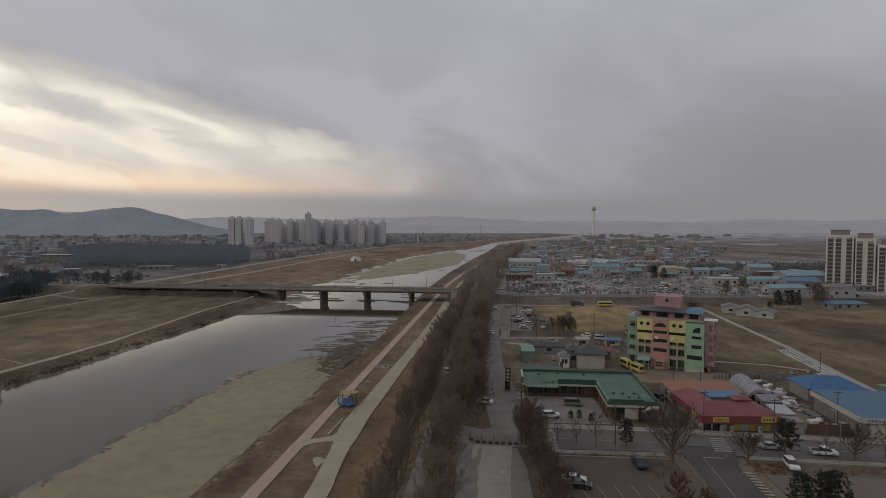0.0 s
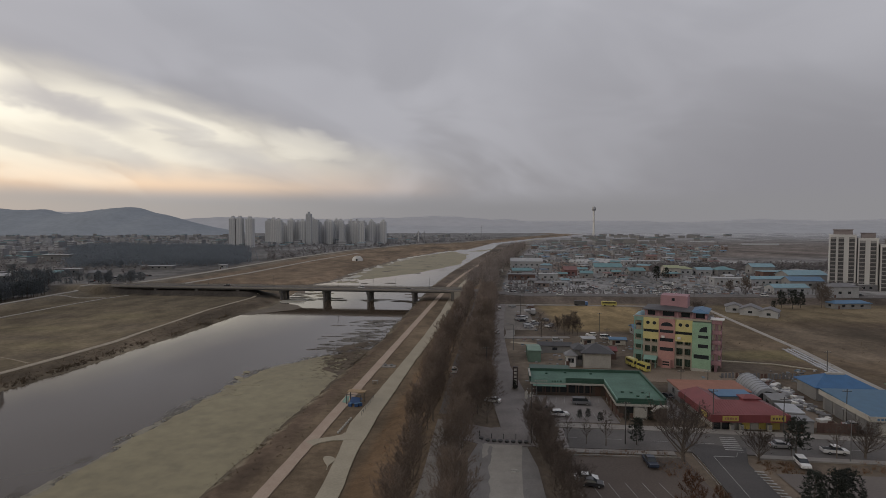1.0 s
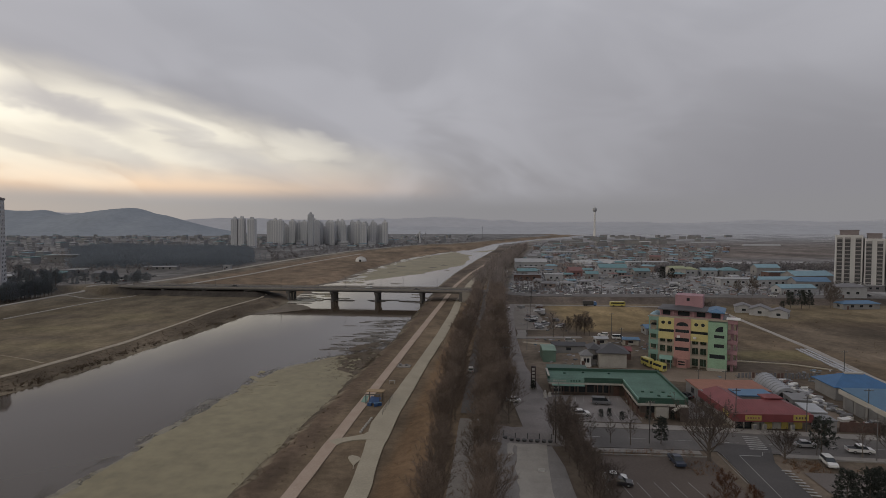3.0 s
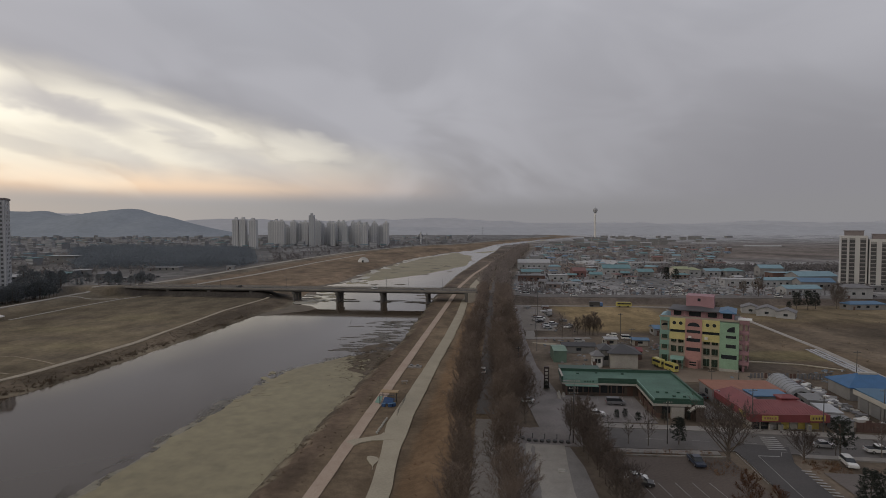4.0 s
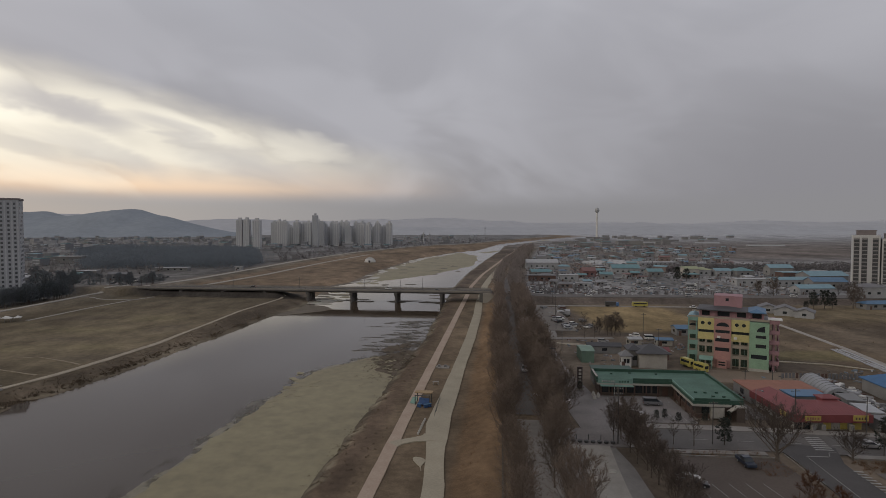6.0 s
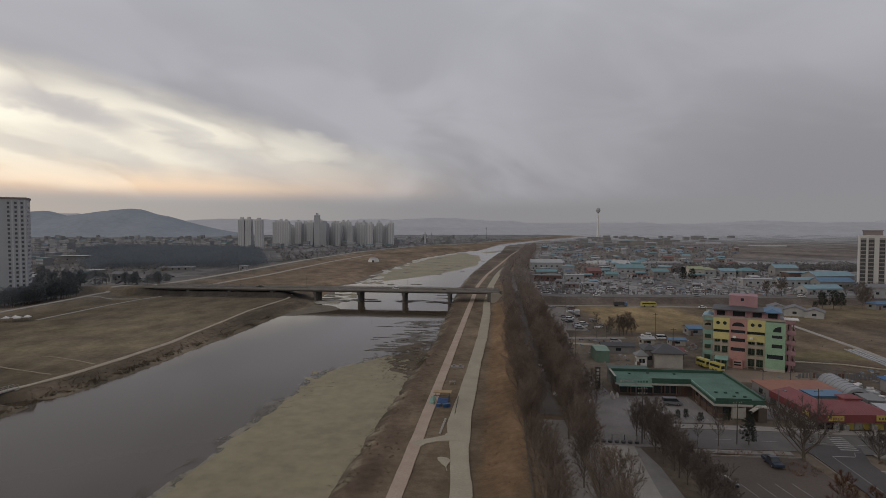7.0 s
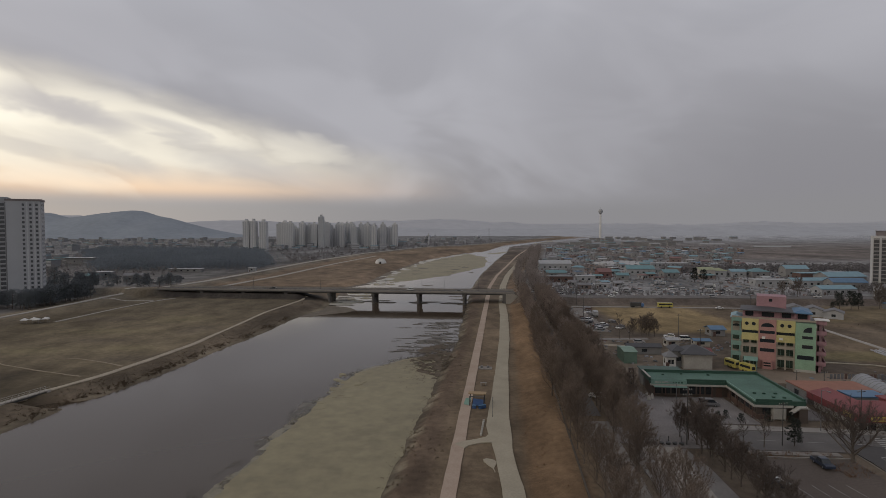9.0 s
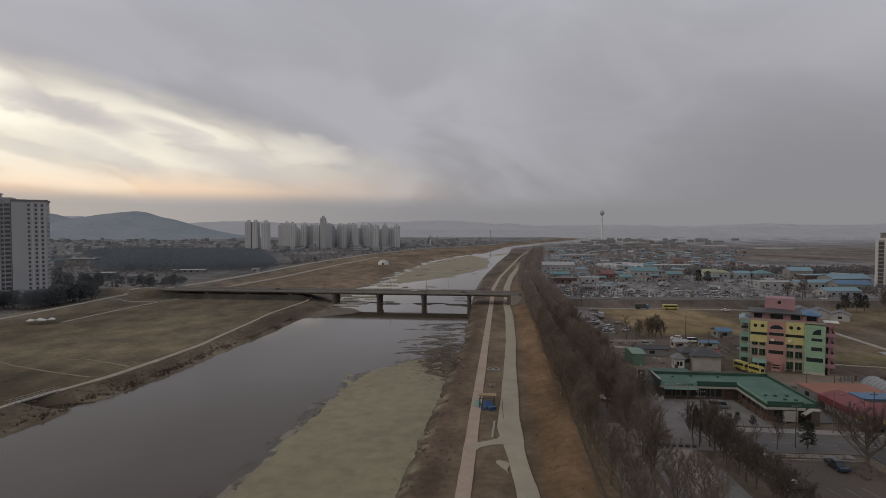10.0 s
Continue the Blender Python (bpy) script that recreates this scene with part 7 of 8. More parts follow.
# ---- pavements, lots and road marks ----
strip("pavement", [(17.5, 105.2), (42, 102.6), (64, 99.3), (76, 97.6), (118, 91)], 2.4, M_PAVE, 0.16, "pale concrete pavement beside the road", "pavement")
strip("pavement", [(17.5, 93.0), (38.2, 91.4)], 1.6, M_PAVE, 0.16, "pale concrete pavement beside the road", "pavement")
strip("pavement", [(51.5, 90.2), (80, 86.6), (120, 80)], 1.5, M_PAVE, 0.14, "pale concrete pavement beside the road", "pavement")
strip("plaza", [(6.6, 60), (7.5, 78), (8.0, 86.6), (8.9, 94.6)], [12, 11.4, 11.4, 8.6], mat("grey_plaza_paving", (0.2, 0.188, 0.178), 0.9, 0.22, 0.4, 5), 0.1, "grey paved plaza below the trees", "plaza", across=6)
strip("plaza_path", [(6.2, 60), (7.0, 77.8), (7.9, 86.6), (8.8, 95.2)], [6.0, 6.0, 6.4, 7.2], M_CONC, 0.13, "paler concrete band along the plaza", "plaza", across=5)
strip("car_park", [(16.6, 115.5), (34.0, 114.4)], 17, M_ASPH_WORN, 0.05, "worn asphalt car park of the restaurant", "car park", across=5)
strip("car_park", [(18.2, 83), (38.5, 82.0)], 15.5, mat("brown_asphalt", (0.1, 0.08, 0.068), 0.9, 0.25, 0.1, 3), 0.05, "worn brownish asphalt car park", "car park", across=5)
strip("car_park", [(50.5, 76), (110, 72)], 16, mat("pinkish_paving", (0.135, 0.118, 0.108), 0.9, 0.2, 0.1, 3), 0.05, "greyish paved yard", "yard", across=5)
strip("yard", [(46.5, 108), (47.2, 140)], 5.0, M_ASPH_PALE, 0.05, "worn asphalt yard beside the shop", "yard")
strip("yard", [(50, 141), (76, 137)], 12, M_DIRT, 0.03, "bare earth yard before the building", "yard", across=4)
strip("yard", [(73.4, 103), (77.5, 138)], 6, M_DIRT, 0.04, "worn work yard with scrap", "yard", across=4)
strip("lay_by", [(24.0, 233), (36, 232)], 60, mat("gravel_lot", (0.19, 0.17, 0.15), 0.95, 0.25, 0.1, 2), 0.04, "gravel lot with parked vehicles", "yard", step=4, across=10)
strip("sand_patch", [(21, 181), (33, 176)], 2.4, M_SAND, 0.08, "pale sand spilled on the earth", "sand", rough_edge=0.8, step=1)
strip("field_edge", [(72, 158), (92, 152), (100, 146)], 1.0, M_SAND, 0.06, "pale trodden line across the field", "path", rough_edge=0.3)
for k in range(3):
    strip("mulch_row", [(106.4 + k * 1.45, 171), (100.7 + k * 1.25, 137)], 0.72, T_WHITE, 0.14, "white plastic mulch row in the field", "mulch row", rough_edge=0.4, step=2)


def mark(name, x0, y0, x1, y1, w, z=None, lift=0.245):
    """A painted line on the road."""
    a, b = Vector((x0, y0)), Vector((x1, y1))
    d = (b - a).normalized()
    s = Vector((d.y, -d.x)) * w / 2
    zz = (float(height((x0 + x1) / 2, (y0 + y1) / 2)) if z is None else z) + lift
    sh = Shape().add([(a.x - s.x, a.y - s.y, zz), (a.x + s.x, a.y + s.y, zz), (b.x + s.x, b.y + s.y, zz), (b.x - s.x, b.y - s.y, zz)], [(0, 1, 2, 3)])
    return solid(name, sh, M_LINE, None, "worn white road marking paint", "road marking", "", "structure")


for k in range(7):                                          # zebra crossings
    mark("crosswalk_bar", 47.6 + k * 0.28, 93.0 + k * 0.92, 50.6 + k * 0.24, 92.7 + k * 0.92, 0.42)
for k in range(9):
    mark("crosswalk_bar", 47.9 - 0.1 * k, 84.6 - k * 1.0, 49.3 - 0.1 * k, 84.3 - k * 1.0, 0.42)
mark("stop_line", 44.3, 90.2, 47.7, 89.9, 0.3, lift=0.27)
mark("lane_line", 44.2, 90.2, 42.3, 75, 0.1, lift=0.27)
mark("lane_line", 41.0, 91.2, 39.9, 80, 0.09, lift=0.27)
mark("lane_line", 41.5, 90.6, 40.3, 80, 0.07, lift=0.27)
mark("lane_line", 48.0, 90.0, 49.0, 91.6, 0.09, lift=0.27)
mark("lane_line", 49.0, 91.6, 50.2, 91.6, 0.09, lift=0.27)
for k in range(12):
    mark("lane_dash", 20 + k * 8.0, 98.8 - k * 0.98, 23 + k * 8.0, 98.45 - k * 0.98, 0.14)
for k in range(9):                                          # parking bays
    mark("bay_line", 20.2 + k * 2.3, 105.5 + 1.7, 20.5 + k * 2.3, 111.8, 0.1, lift=0.2)
    mark("bay_line", 19.4 + k * 1.9, 118.2, 20.4 + k * 1.9, 122.4, 0.1, lift=0.2)
for k in range(6):
    mark("bay_line", 18.6 + k * 2.6, 76.0, 18.2 + k * 2.6, 80.6, 0.1, lift=0.2)
strip("kerb", [(18.0, 91.0), (38.6, 89.6)], 0.25, M_PAVE, 0.26, "pale painted kerb of the car park", "kerb")
for k in range(40):
    mark("lane_dash", 20 + k * 9, float(bridge_y(20 + k * 9)), 24 + k * 9, float(bridge_y(24 + k * 9)), 0.2, float(road_z(22 + k * 9)))

# ---- poles, signs and small things ----
M_POLE = mat("weathered_pole_concrete", (0.08, 0.075, 0.072), 0.9, 0.2, 1, 6)


def pole(x, y, h, arms=1, label="grey concrete utility pole"):
    p = thing("utility_pole", on_ground(x, y, random.Random(int(x * 3)).uniform(-10, 10)), label, "utility pole")
    part("post", Shape().tube((0, 0, -0.2), (0, 0, h), 0.11, 0.07, 8), M_POLE, p)
    for k in range(arms):
        part("crossarm", Shape().box(-0.9, -0.05, h - 0.5 - k * 0.9, 0.9, 0.05, h - 0.4 - k * 0.9), M_STEEL, p)
        sh = Shape()
        for xx in (-0.75, -0.3, 0.3, 0.75):
            sh.tube((xx, 0, h - 0.4 - k * 0.9), (xx, 0, h - 0.2 - k * 0.9), 0.05, 0.04, 5)
        part("insulator_row", sh, P_CREAM, p)
    return p


for x, y, h, n in ((8.6, 127.2, 10.5, 1), (14.2, 96.0, 10.5, 2), (31.0, 95.6, 8.0, 1), (78.4, 106.0, 7.0, 1), (50.0, 102.2, 8.2, 1), (62.3, 129.5, 4.5, 1), (56.0, 130.0, 4.5, 1), (52.8, 188.0, 9.0, 1), (32.0, 235.0, 9.0, 1), (62.8, 101.0, 7.0, 1), (90, 84.5, 9.0, 1), (47.0, 160.0, 9.0, 1), (39, 275, 8, 1), (120, 262, 8, 1), (95, 135, 8.0, 1)):
    pole(x, y, h, n)
for x in range(40, 330, 42):
    pole(x, float(bridge_y(x)) + 14, 9.0, 1, "grey utility pole beside the main road")


def street_lamp(x, y, turn, h=8.0):
    l = thing("street_lamp", on_ground(x, y, turn), "slim grey street lamp with a curved arm", "street lamp", "street lamps")
    part("pole", Shape().tube((0, 0, -0.2), (0, 0, h), 0.1, 0.06, 7), M_METAL, l)
    part("arm", Shape().tube((0, 0, h), (1.8, 0, h + 0.35), 0.05, 0.04, 5), M_METAL, l)
    part("lamp_head", Shape().box(1.6, -0.16, h + 0.28, 2.3, 0.16, h + 0.42, 0.05), M_METAL, l)


for x, y, a in ((17.0, 107.0, 180), (42.5, 102.3, -90), (66, 88.3, 90), (20.5, 170, 180), (26.0, 205, 180)):
    street_lamp(x, y, a)


def build_signs():
    s = thing("totem_sign", on_ground(15.6, 128.6, -6), "tall dark totem sign with plain lettering", "sign")
    part("panel", Shape().box(-0.6, -0.25, 0.6, 0.6, 0.25, 5.6, 0.06), paint("dark_sign_board", (0.05, 0.035, 0.035), 0.5), s)
    for k in range(5):
        part("lettering", Shape().box(-0.32, -0.29, 1.2 + k * 0.85, 0.32, -0.25, 1.75 + k * 0.85), P_CREAM, s)
    part("base", Shape().box(-0.8, -0.45, -0.2, 0.8, 0.45, 0.6), M_CONC, s)
    g = thing("sign_frame", on_ground(8.2, 124.5, -4), "open timber sign frame with small boards", "sign")
    wood = paint("weathered_timber", (0.2, 0.13, 0.08), 0.8)
    for x in (-1.0, 0.1, 1.1):
        part("post", Shape().box(x - 0.09, -0.09, -0.2, x + 0.09, 0.09, 4.2 - abs(x)), wood, g)
    for z, w in ((1.0, 2.2), (1.9, 2.2), (2.8, 1.6)):
        part("board", Shape().box(-w / 2, -0.12, z, w / 2, -0.06, z + 0.5), paint("sign_board_buff", (0.35, 0.27, 0.15), 0.7), g)
    # planters across the plaza
    for k in range(8):
        p = thing("planter", on_ground(5.2 + k * 1.15, 96.9 - k * 0.14), "dark round planter tub across the plaza end", "planter", "row of planters")
        part("tub", Shape().tube((0, 0, 0), (0, 0, 0.55), 0.34, 0.42, 10), M_STEEL, p)
        part("soil", Shape().disc(0, 0, 0.5, 0.36, 10, "z", 0.06), M_DIRT, p)
    for k in range(5):
        b = thing("bollard", on_ground(5.0 + k * 2.2, 98.2 - k * 0.2), "thin dark bollard at the plaza edge", "bollard", "row of bollards")
        part("post", Shape().tube((0, 0, 0), (0, 0, 1.1), 0.07, 0.06, 7), M_STEEL, b)
        part("cap", Shape().disc(0, 0, 1.12, 0.09, 8, "z", 0.06), M_STEEL, b)
    c = thing("white_cabinet", on_ground(9.6, 84.5), "small white box lying on the plaza", "box")
    part("body", Shape().box(-0.5, -0.3, 0.1, 0.5, 0.3, 0.5, 0.05), M_WHITE, c)
    part("lid", Shape().box(-0.52, -0.32, 0.5, 0.52, 0.32, 0.55, 0.05), P_CREAM, c)


build_signs()


def build_riverside():
    k = thing("riverside_shelter", on_ground(-21.6, 121.0, -8), "small open shelter with blue tarpaulin beside the path", "shelter")
    for x in (-1.6, 1.6):
        for y in (-1.4, 1.4):
            part("post", Shape().box(x - 0.08, y - 0.08, -0.1, x + 0.08, y + 0.08, 2.3), M_STEEL, k)
    part("roof", Shape().box(-2.0, 0.2, 2.3, 2.0, 2.0, 2.45), paint("tan_roof_boards", (0.33, 0.24, 0.14), 0.8), k)
    part("tarpaulin", Shape().add([(-0.9, -1.8, 0.5), (1.5, -1.9, 0.3), (1.7, -0.3, 1.3), (-0.8, -0.2, 1.5), (0.3, -1.0, 1.3)], [(0, 1, 4), (1, 2, 4), (2, 3, 4), (3, 0, 4)]), paint("blue_tarpaulin", (0.03, 0.07, 0.17), 0.5), k, "crumpled blue tarpaulin")
    part("side_sheet", Shape().add([(-3.0, -0.6, 0.2), (-1.6, -1.2, 0.3), (-1.4, 0.5, 1.4), (-2.6, 0.9, 1.2)], [(0, 1, 2, 3)]), P_TEAL, k, "teal side sheet")
    for x, y in ((-0.8, -2.4), (0.6, -2.6), (1.4, -2.2)):
        c = thing("blue_crate", on_ground(-21.6 + x, 121 + y, 20 * x), "blue plastic crate beside the shelter", "crate", "blue crates")
        part("body", Shape().box(-0.4, -0.3, 0.05, 0.4, 0.3, 0.7, 0.05), paint("blue_plastic", (0.035, 0.08, 0.19), 0.5), c)
        part("rim", Shape().box(-0.44, -0.34, 0.7, 0.44, 0.34, 0.76, 0.05), P_BLUE, c)
    part("frame_beam", Shape().box(-1.7, -1.5, 2.2, 1.7, -1.3, 2.32), M_STEEL, k)
    r = thing("handrail", on_ground(-18.9, 112.5), "short dark railing beside the service road", "railing")
    for i in range(8):
        part("post", Shape().tube((i * 0.15, i * 1.6, 0), (i * 0.15, i * 1.6, 0.95), 0.04, 0.04, 6), M_STEEL, r)
    part("rail", Shape().tube((0, 0, 0.95), (1.05, 11.2, 0.95), 0.035, 0.035, 6), M_STEEL, r)
    d = thing("bench_deck", on_ground(-17.2, 152.5, -6), "pale concrete sitting platform beside the path", "platform")
    part("slab", Shape().box(-1.9, -1.2, 0, 1.9, 1.2, 0.3, 0.05), M_PAVE, d)
    for x in (-1.0, 0.8):
        part("seat", Shape().box(x - 0.35, -0.4, 0.3, x + 0.35, 0.4, 0.75), P_GREYROOF, d)
    t = thing("picnic_table", on_ground(-19.0, 136.0, 4), "small pale picnic table on the verge", "table")
    part("tabletop", Shape().box(-0.8, -0.4, 0.7, 0.8, 0.4, 0.78), M_PAVE, t)
    for x in (-0.6, 0.6):
        part("leg", Shape().box(x - 0.06, -0.35, 0, x + 0.06, 0.35, 0.7), P_CREAM, t)
    strip("bare_patch", [(-22.0, 92.3), (-21.6, 91.6), (-21.2, 90.6), (-21.0, 89.2), (-20.9, 87.0)], [0.3, 1.3, 1.5, 0.7, 0.15], M_PATH_GREY, 0.03, "spilled concrete patch on the grass", "ground patch", rough_edge=0.5, step=0.4)
    # kerb stones at the fork
    for i in range(9):
        solid("kerb_stone", Shape().box(-0.2, -0.25, 0, 0.2, 0.25, 0.35, 0.06), P_CREAM, on_ground(-20.9 - 0.14 * i, 110.5 - i * 0.95), "small pale kerb stone beside the path", "kerb stone", "kerb stones at the path fork")


build_riverside()


def build_footbridge():
    """The little bridge that carries the bank path over the inlet."""
    ax, ay, bx, by = float(np.interp(118.5, *BANK_PATH)), 118.5, float(np.interp(129.5, *BANK_PATH)), 129.5
    ln = math.hypot(bx - ax, by - ay)
    f = thing("footbridge", pose(ax, ay, 0.85, 0, 0, math.degrees(math.atan2(by - ay, bx - ax))), "narrow concrete footbridge over the inlet", "footbridge")
    part("deck", Shape().box(0, -0.75, -0.15, ln, 0.75, 0.1), M_CONC, f)
    part("beam", Shape().box(0.4, -0.6, -0.55, ln - 0.4, 0.6, -0.15), M_STEEL, f)
    for y in (-0.7, 0.7):
        for k in range(10):
            x = 0.1 + k * (ln - 0.2) / 9
            part("post", Shape().tube((x, y, 0.1), (x, y, 0.85), 0.045, 0.045, 5), P_CREAM, f)
        part("rail", Shape().tube((0.1, y, 0.85), (ln - 0.1, y, 0.85), 0.04, 0.04, 5), P_CREAM, f)
    for x in (0.5, ln - 0.5):
        part("abutment", Shape().box(x - 0.5, -0.9, -1.6, x + 0.5, 0.9, -0.15), M_CONC, f)


build_footbridge()


def build_scrap():
    """The scrap and timber yard between the greenhouse and the workshop."""
    rnd = random.Random(3)
    mats = (P_GREYROOF, P_WALLGREY, P_BROWN, M_WHITE, T_DARK, T_WHITE)
    for i in range(34):
        y = rnd.uniform(106, 135)
        x = 72.6 + (y - 106) * 0.16 + rnd.uniform(0, 4.2)
        o = thing("scrap_pile", on_ground(x, y, rnd.uniform(0, 180)), rnd.choice(("heap of grey scrap boards", "stack of dark timber offcuts", "heap of pale sheet scrap")), "scrap", "scrap in the work yard")
        for k in range(4):
            w, d, h = rnd.uniform(0.3, 1.3), rnd.uniform(0.2, 0.8), rnd.uniform(0.15, 0.6)
            px, py = rnd.uniform(-0.6, 0.6), rnd.uniform(-0.6, 0.6)
            part("piece", Shape().box(px - w, py - d, 0.12 * k, px + w, py + d, 0.12 * k + h, 0.05), rnd.choice(mats), o)
    for x, y, s in ((76.4, 130.0, 1.2), (77.0, 127.0, 1.3), (78.4, 124.5, 1.1), (80.3, 127.5, 1.0), (77.4, 113.5, 0.9), (79.4, 131.5, 0.9)):
        sh = Shape()
        for k in range(5):
            c = Vector((rnd.uniform(-1, 1) * s, rnd.uniform(-1, 1) * s, 0))
            tips = [c + Vector((rnd.uniform(-1, 1) * s, rnd.uniform(-1, 1) * s, rnd.uniform(0, 0.9) * s)) for j in range(5)]
            sh.add([*tips, c], [(0, 1, 2), (2, 3, 4), (0, 2, 4), (5, 0, 1), (5, 3, 4), (5, 2, 1)])
        solid("tarpaulin_heap", sh, M_WHITE, on_ground(x, y), "crumpled white tarpaulin over scrap", "tarpaulin", "white tarpaulins in the yard")
    f = thing("board_fence", on_ground(70.0, 138.2, -3), "dark fence of upright boards along the yard", "fence")
    for k in range(22):
        part("board", Shape().box(k * 0.9, -0.05, -0.1, k * 0.9 + 0.6, 0.05, 1.3 + 0.3 * rnd.random()), T_DARK if rnd.random() < 0.8 else P_BROWN, f)
    f = thing("board_fence", on_ground(69.4, 101.4, -6), "brown timber fence beside the pavement", "fence")
    for k in range(12):
        part("board", Shape().box(k * 0.6, -0.05, -0.1, k * 0.6 + 0.56, 0.05, 1.9), P_BROWN, f)
    # yard clutter by the gravel lot
    for i in range(16):
        x, y = rnd.uniform(27, 42), rnd.uniform(205, 262)
        o = thing("material_heap", on_ground(x, y, rnd.uniform(0, 180)), rnd.choice(("heap of pale building material", "stack of grey boards and pipes")), "material heap", "heaps in the gravel lot")
        for k in range(3):
            w, d, h = rnd.uniform(0.5, 2.2), rnd.uniform(0.4, 1.2), rnd.uniform(0.3, 0.9)
            part("piece", Shape().box(-w + k * 0.4, -d, 0.2 * k, w, d + k * 0.3, 0.2 * k + h, 0.1), rnd.choice(mats), o)
    # things by the restaurant front
    for i, (x, y) in enumerate(((17.6, 124.0), (18.4, 122.8), (17.2, 121.5), (47.8, 124.0), (47.0, 127.0), (48.6, 129.0))):
        p = thing("stone_ornament", on_ground(x, y, i * 30), "pale rounded stone ornament beside the building", "stone", "stone ornaments")
        part("stone", Shape().tube((0, 0, 0), (0, 0, 0.7), 0.5, 0.38, 7), P_CREAM, p)
        part("cap_stone", Shape().tube((0, 0, 0.7), (0, 0, 1.15), 0.34, 0.16, 7), P_CREAM, p)


build_scrap()

# ---- vehicles ----
def lens_m(name, c):
    return mat(name, c, 0.2, 0.05, 1, 5)


M_HEAD, M_TAIL = lens_m("headlight_lens", (0.6, 0.6, 0.58)), lens_m("tail_light_lens", (0.3, 0.02, 0.02))
M_HUB = mat("wheel_alloy", (0.4, 0.4, 0.4), 0.4, 0.1, 2, 9, metal=0.7)


def car_paint(name, c):
    return mat(name, c, 0.3, 0.05, 0.6, 5, spec=0.6)


C_WHITE, C_BLACK, C_SILVER, C_NAVY, C_YELLOW, C_GREY, C_BLUE = (car_paint(n, c) for n, c in (
    ("white_car_paint", (0.62, 0.62, 0.61)), ("black_car_paint", (0.025, 0.025, 0.028)), ("silver_car_paint", (0.33, 0.33, 0.34)), ("navy_car_paint", (0.024, 0.034, 0.058)),
    ("yellow_bus_paint", (0.42, 0.37, 0.1)), ("grey_car_paint", (0.16, 0.16, 0.17)), ("blue_truck_paint", (0.08, 0.16, 0.33))))

BODY = {
    "sedan": ([(-2.3, 0.3), (-2.3, 0.85), (-1.6, 0.95), (1.0, 0.95), (2.2, 0.78), (2.3, 0.5), (2.25, 0.3)], [(-1.55, 0.95), (-0.95, 1.42), (0.35, 1.45), (1.05, 0.95)], 1.8, 1.4),
    "suv": ([(-2.25, 0.35), (-2.3, 1.0), (1.05, 1.05), (2.15, 0.95), (2.25, 0.6), (2.2, 0.35)], [(-2.15, 1.02), (-1.9, 1.66), (0.25, 1.7), (1.1, 1.05)], 1.85, 1.45),
    "van": ([(-2.5, 0.35), (-2.55, 1.1), (1.7, 1.12), (2.4, 0.95), (2.5, 0.6), (2.45, 0.35)], [(-2.45, 1.1), (-2.35, 1.92), (0.9, 1.95), (1.8, 1.12)], 1.9, 1.55),
    "pickup": ([(-2.6, 0.4), (-2.6, 1.05), (-0.75, 1.05), (1.3, 1.05), (2.45, 0.95), (2.5, 0.6), (2.45, 0.4)], [(-0.75, 1.05), (-0.6, 1.72), (0.6, 1.75), (1.35, 1.05)], 1.9, 1.5),
}


def build_car(kind, colour, label, group="", category="car"):
    prof, cab, w, wc = BODY[kind]
    c = thing(kind if kind != "suv" else "suv_car", pose(0, 0, -60), label, category, group)
    part("body", Shape().side_prism(prof, -w / 2, w / 2), colour, c)
    n = len(cab)
    vs = [(x, -w / 2 * 0.94 if i in (0, n - 1) else -wc / 2, z) for i, (x, z) in enumerate(cab)] + [(x, w / 2 * 0.94 if i in (0, n - 1) else wc / 2, z) for i, (x, z) in enumerate(cab)]
    fs = [tuple(range(n)), tuple(range(2 * n - 1, n - 1, -1))] + [(i, n + i, n + (i + 1) % n, (i + 1) % n) for i in range(n)]
    part("window_band", Shape().add(vs, fs), M_GLASS, c, "dark tinted windows")
    (xa, za), (xb, zb) = cab[1], cab[2]
    part("roof_panel", Shape().box(xa - 0.05, -wc / 2 - 0.02, min(za, zb) - 0.06, xb + 0.05, wc / 2 + 0.02, max(za, zb) + 0.03, 0.1), colour, c)
    if kind == "pickup":
        part("cargo_bed", Shape().box(-2.5, -0.8, 1.05, -0.8, 0.8, 1.08), M_DARK, c)
    for x in (-1.4, 1.4):
        for y in (-w / 2 + 0.08, w / 2 - 0.08):
            wh = part("wheel", Shape().disc(x, y, 0.33, 0.33, 14, "y", 0.22), M_RUBBER, c)
            part("rim", Shape().disc(x, y + (0.115 if y > 0 else -0.115), 0.33, 0.19, 10, "y", 0.02), M_HUB, wh)
    for y in (-w / 2 + 0.3, w / 2 - 0.3):
        part("headlight", Shape().box(2.2, y - 0.17, 0.62, 2.31, y + 0.17, 0.78), M_HEAD, c)
        part("tail_light", Shape().box(-2.36 - 0.25 * (kind in ("van", "pickup")), y - 0.14, 0.68, -2.28 - 0.2 * (kind in ("van", "pickup")), y + 0.14, 0.85), M_TAIL, c)
    part("number_plate", Shape().box(-2.33 - 0.25 * (kind in ("van", "pickup")), -0.25, 0.5, -2.29 - 0.2 * (kind in ("van", "pickup")), 0.25, 0.6), P_CREAM, c)
    return c


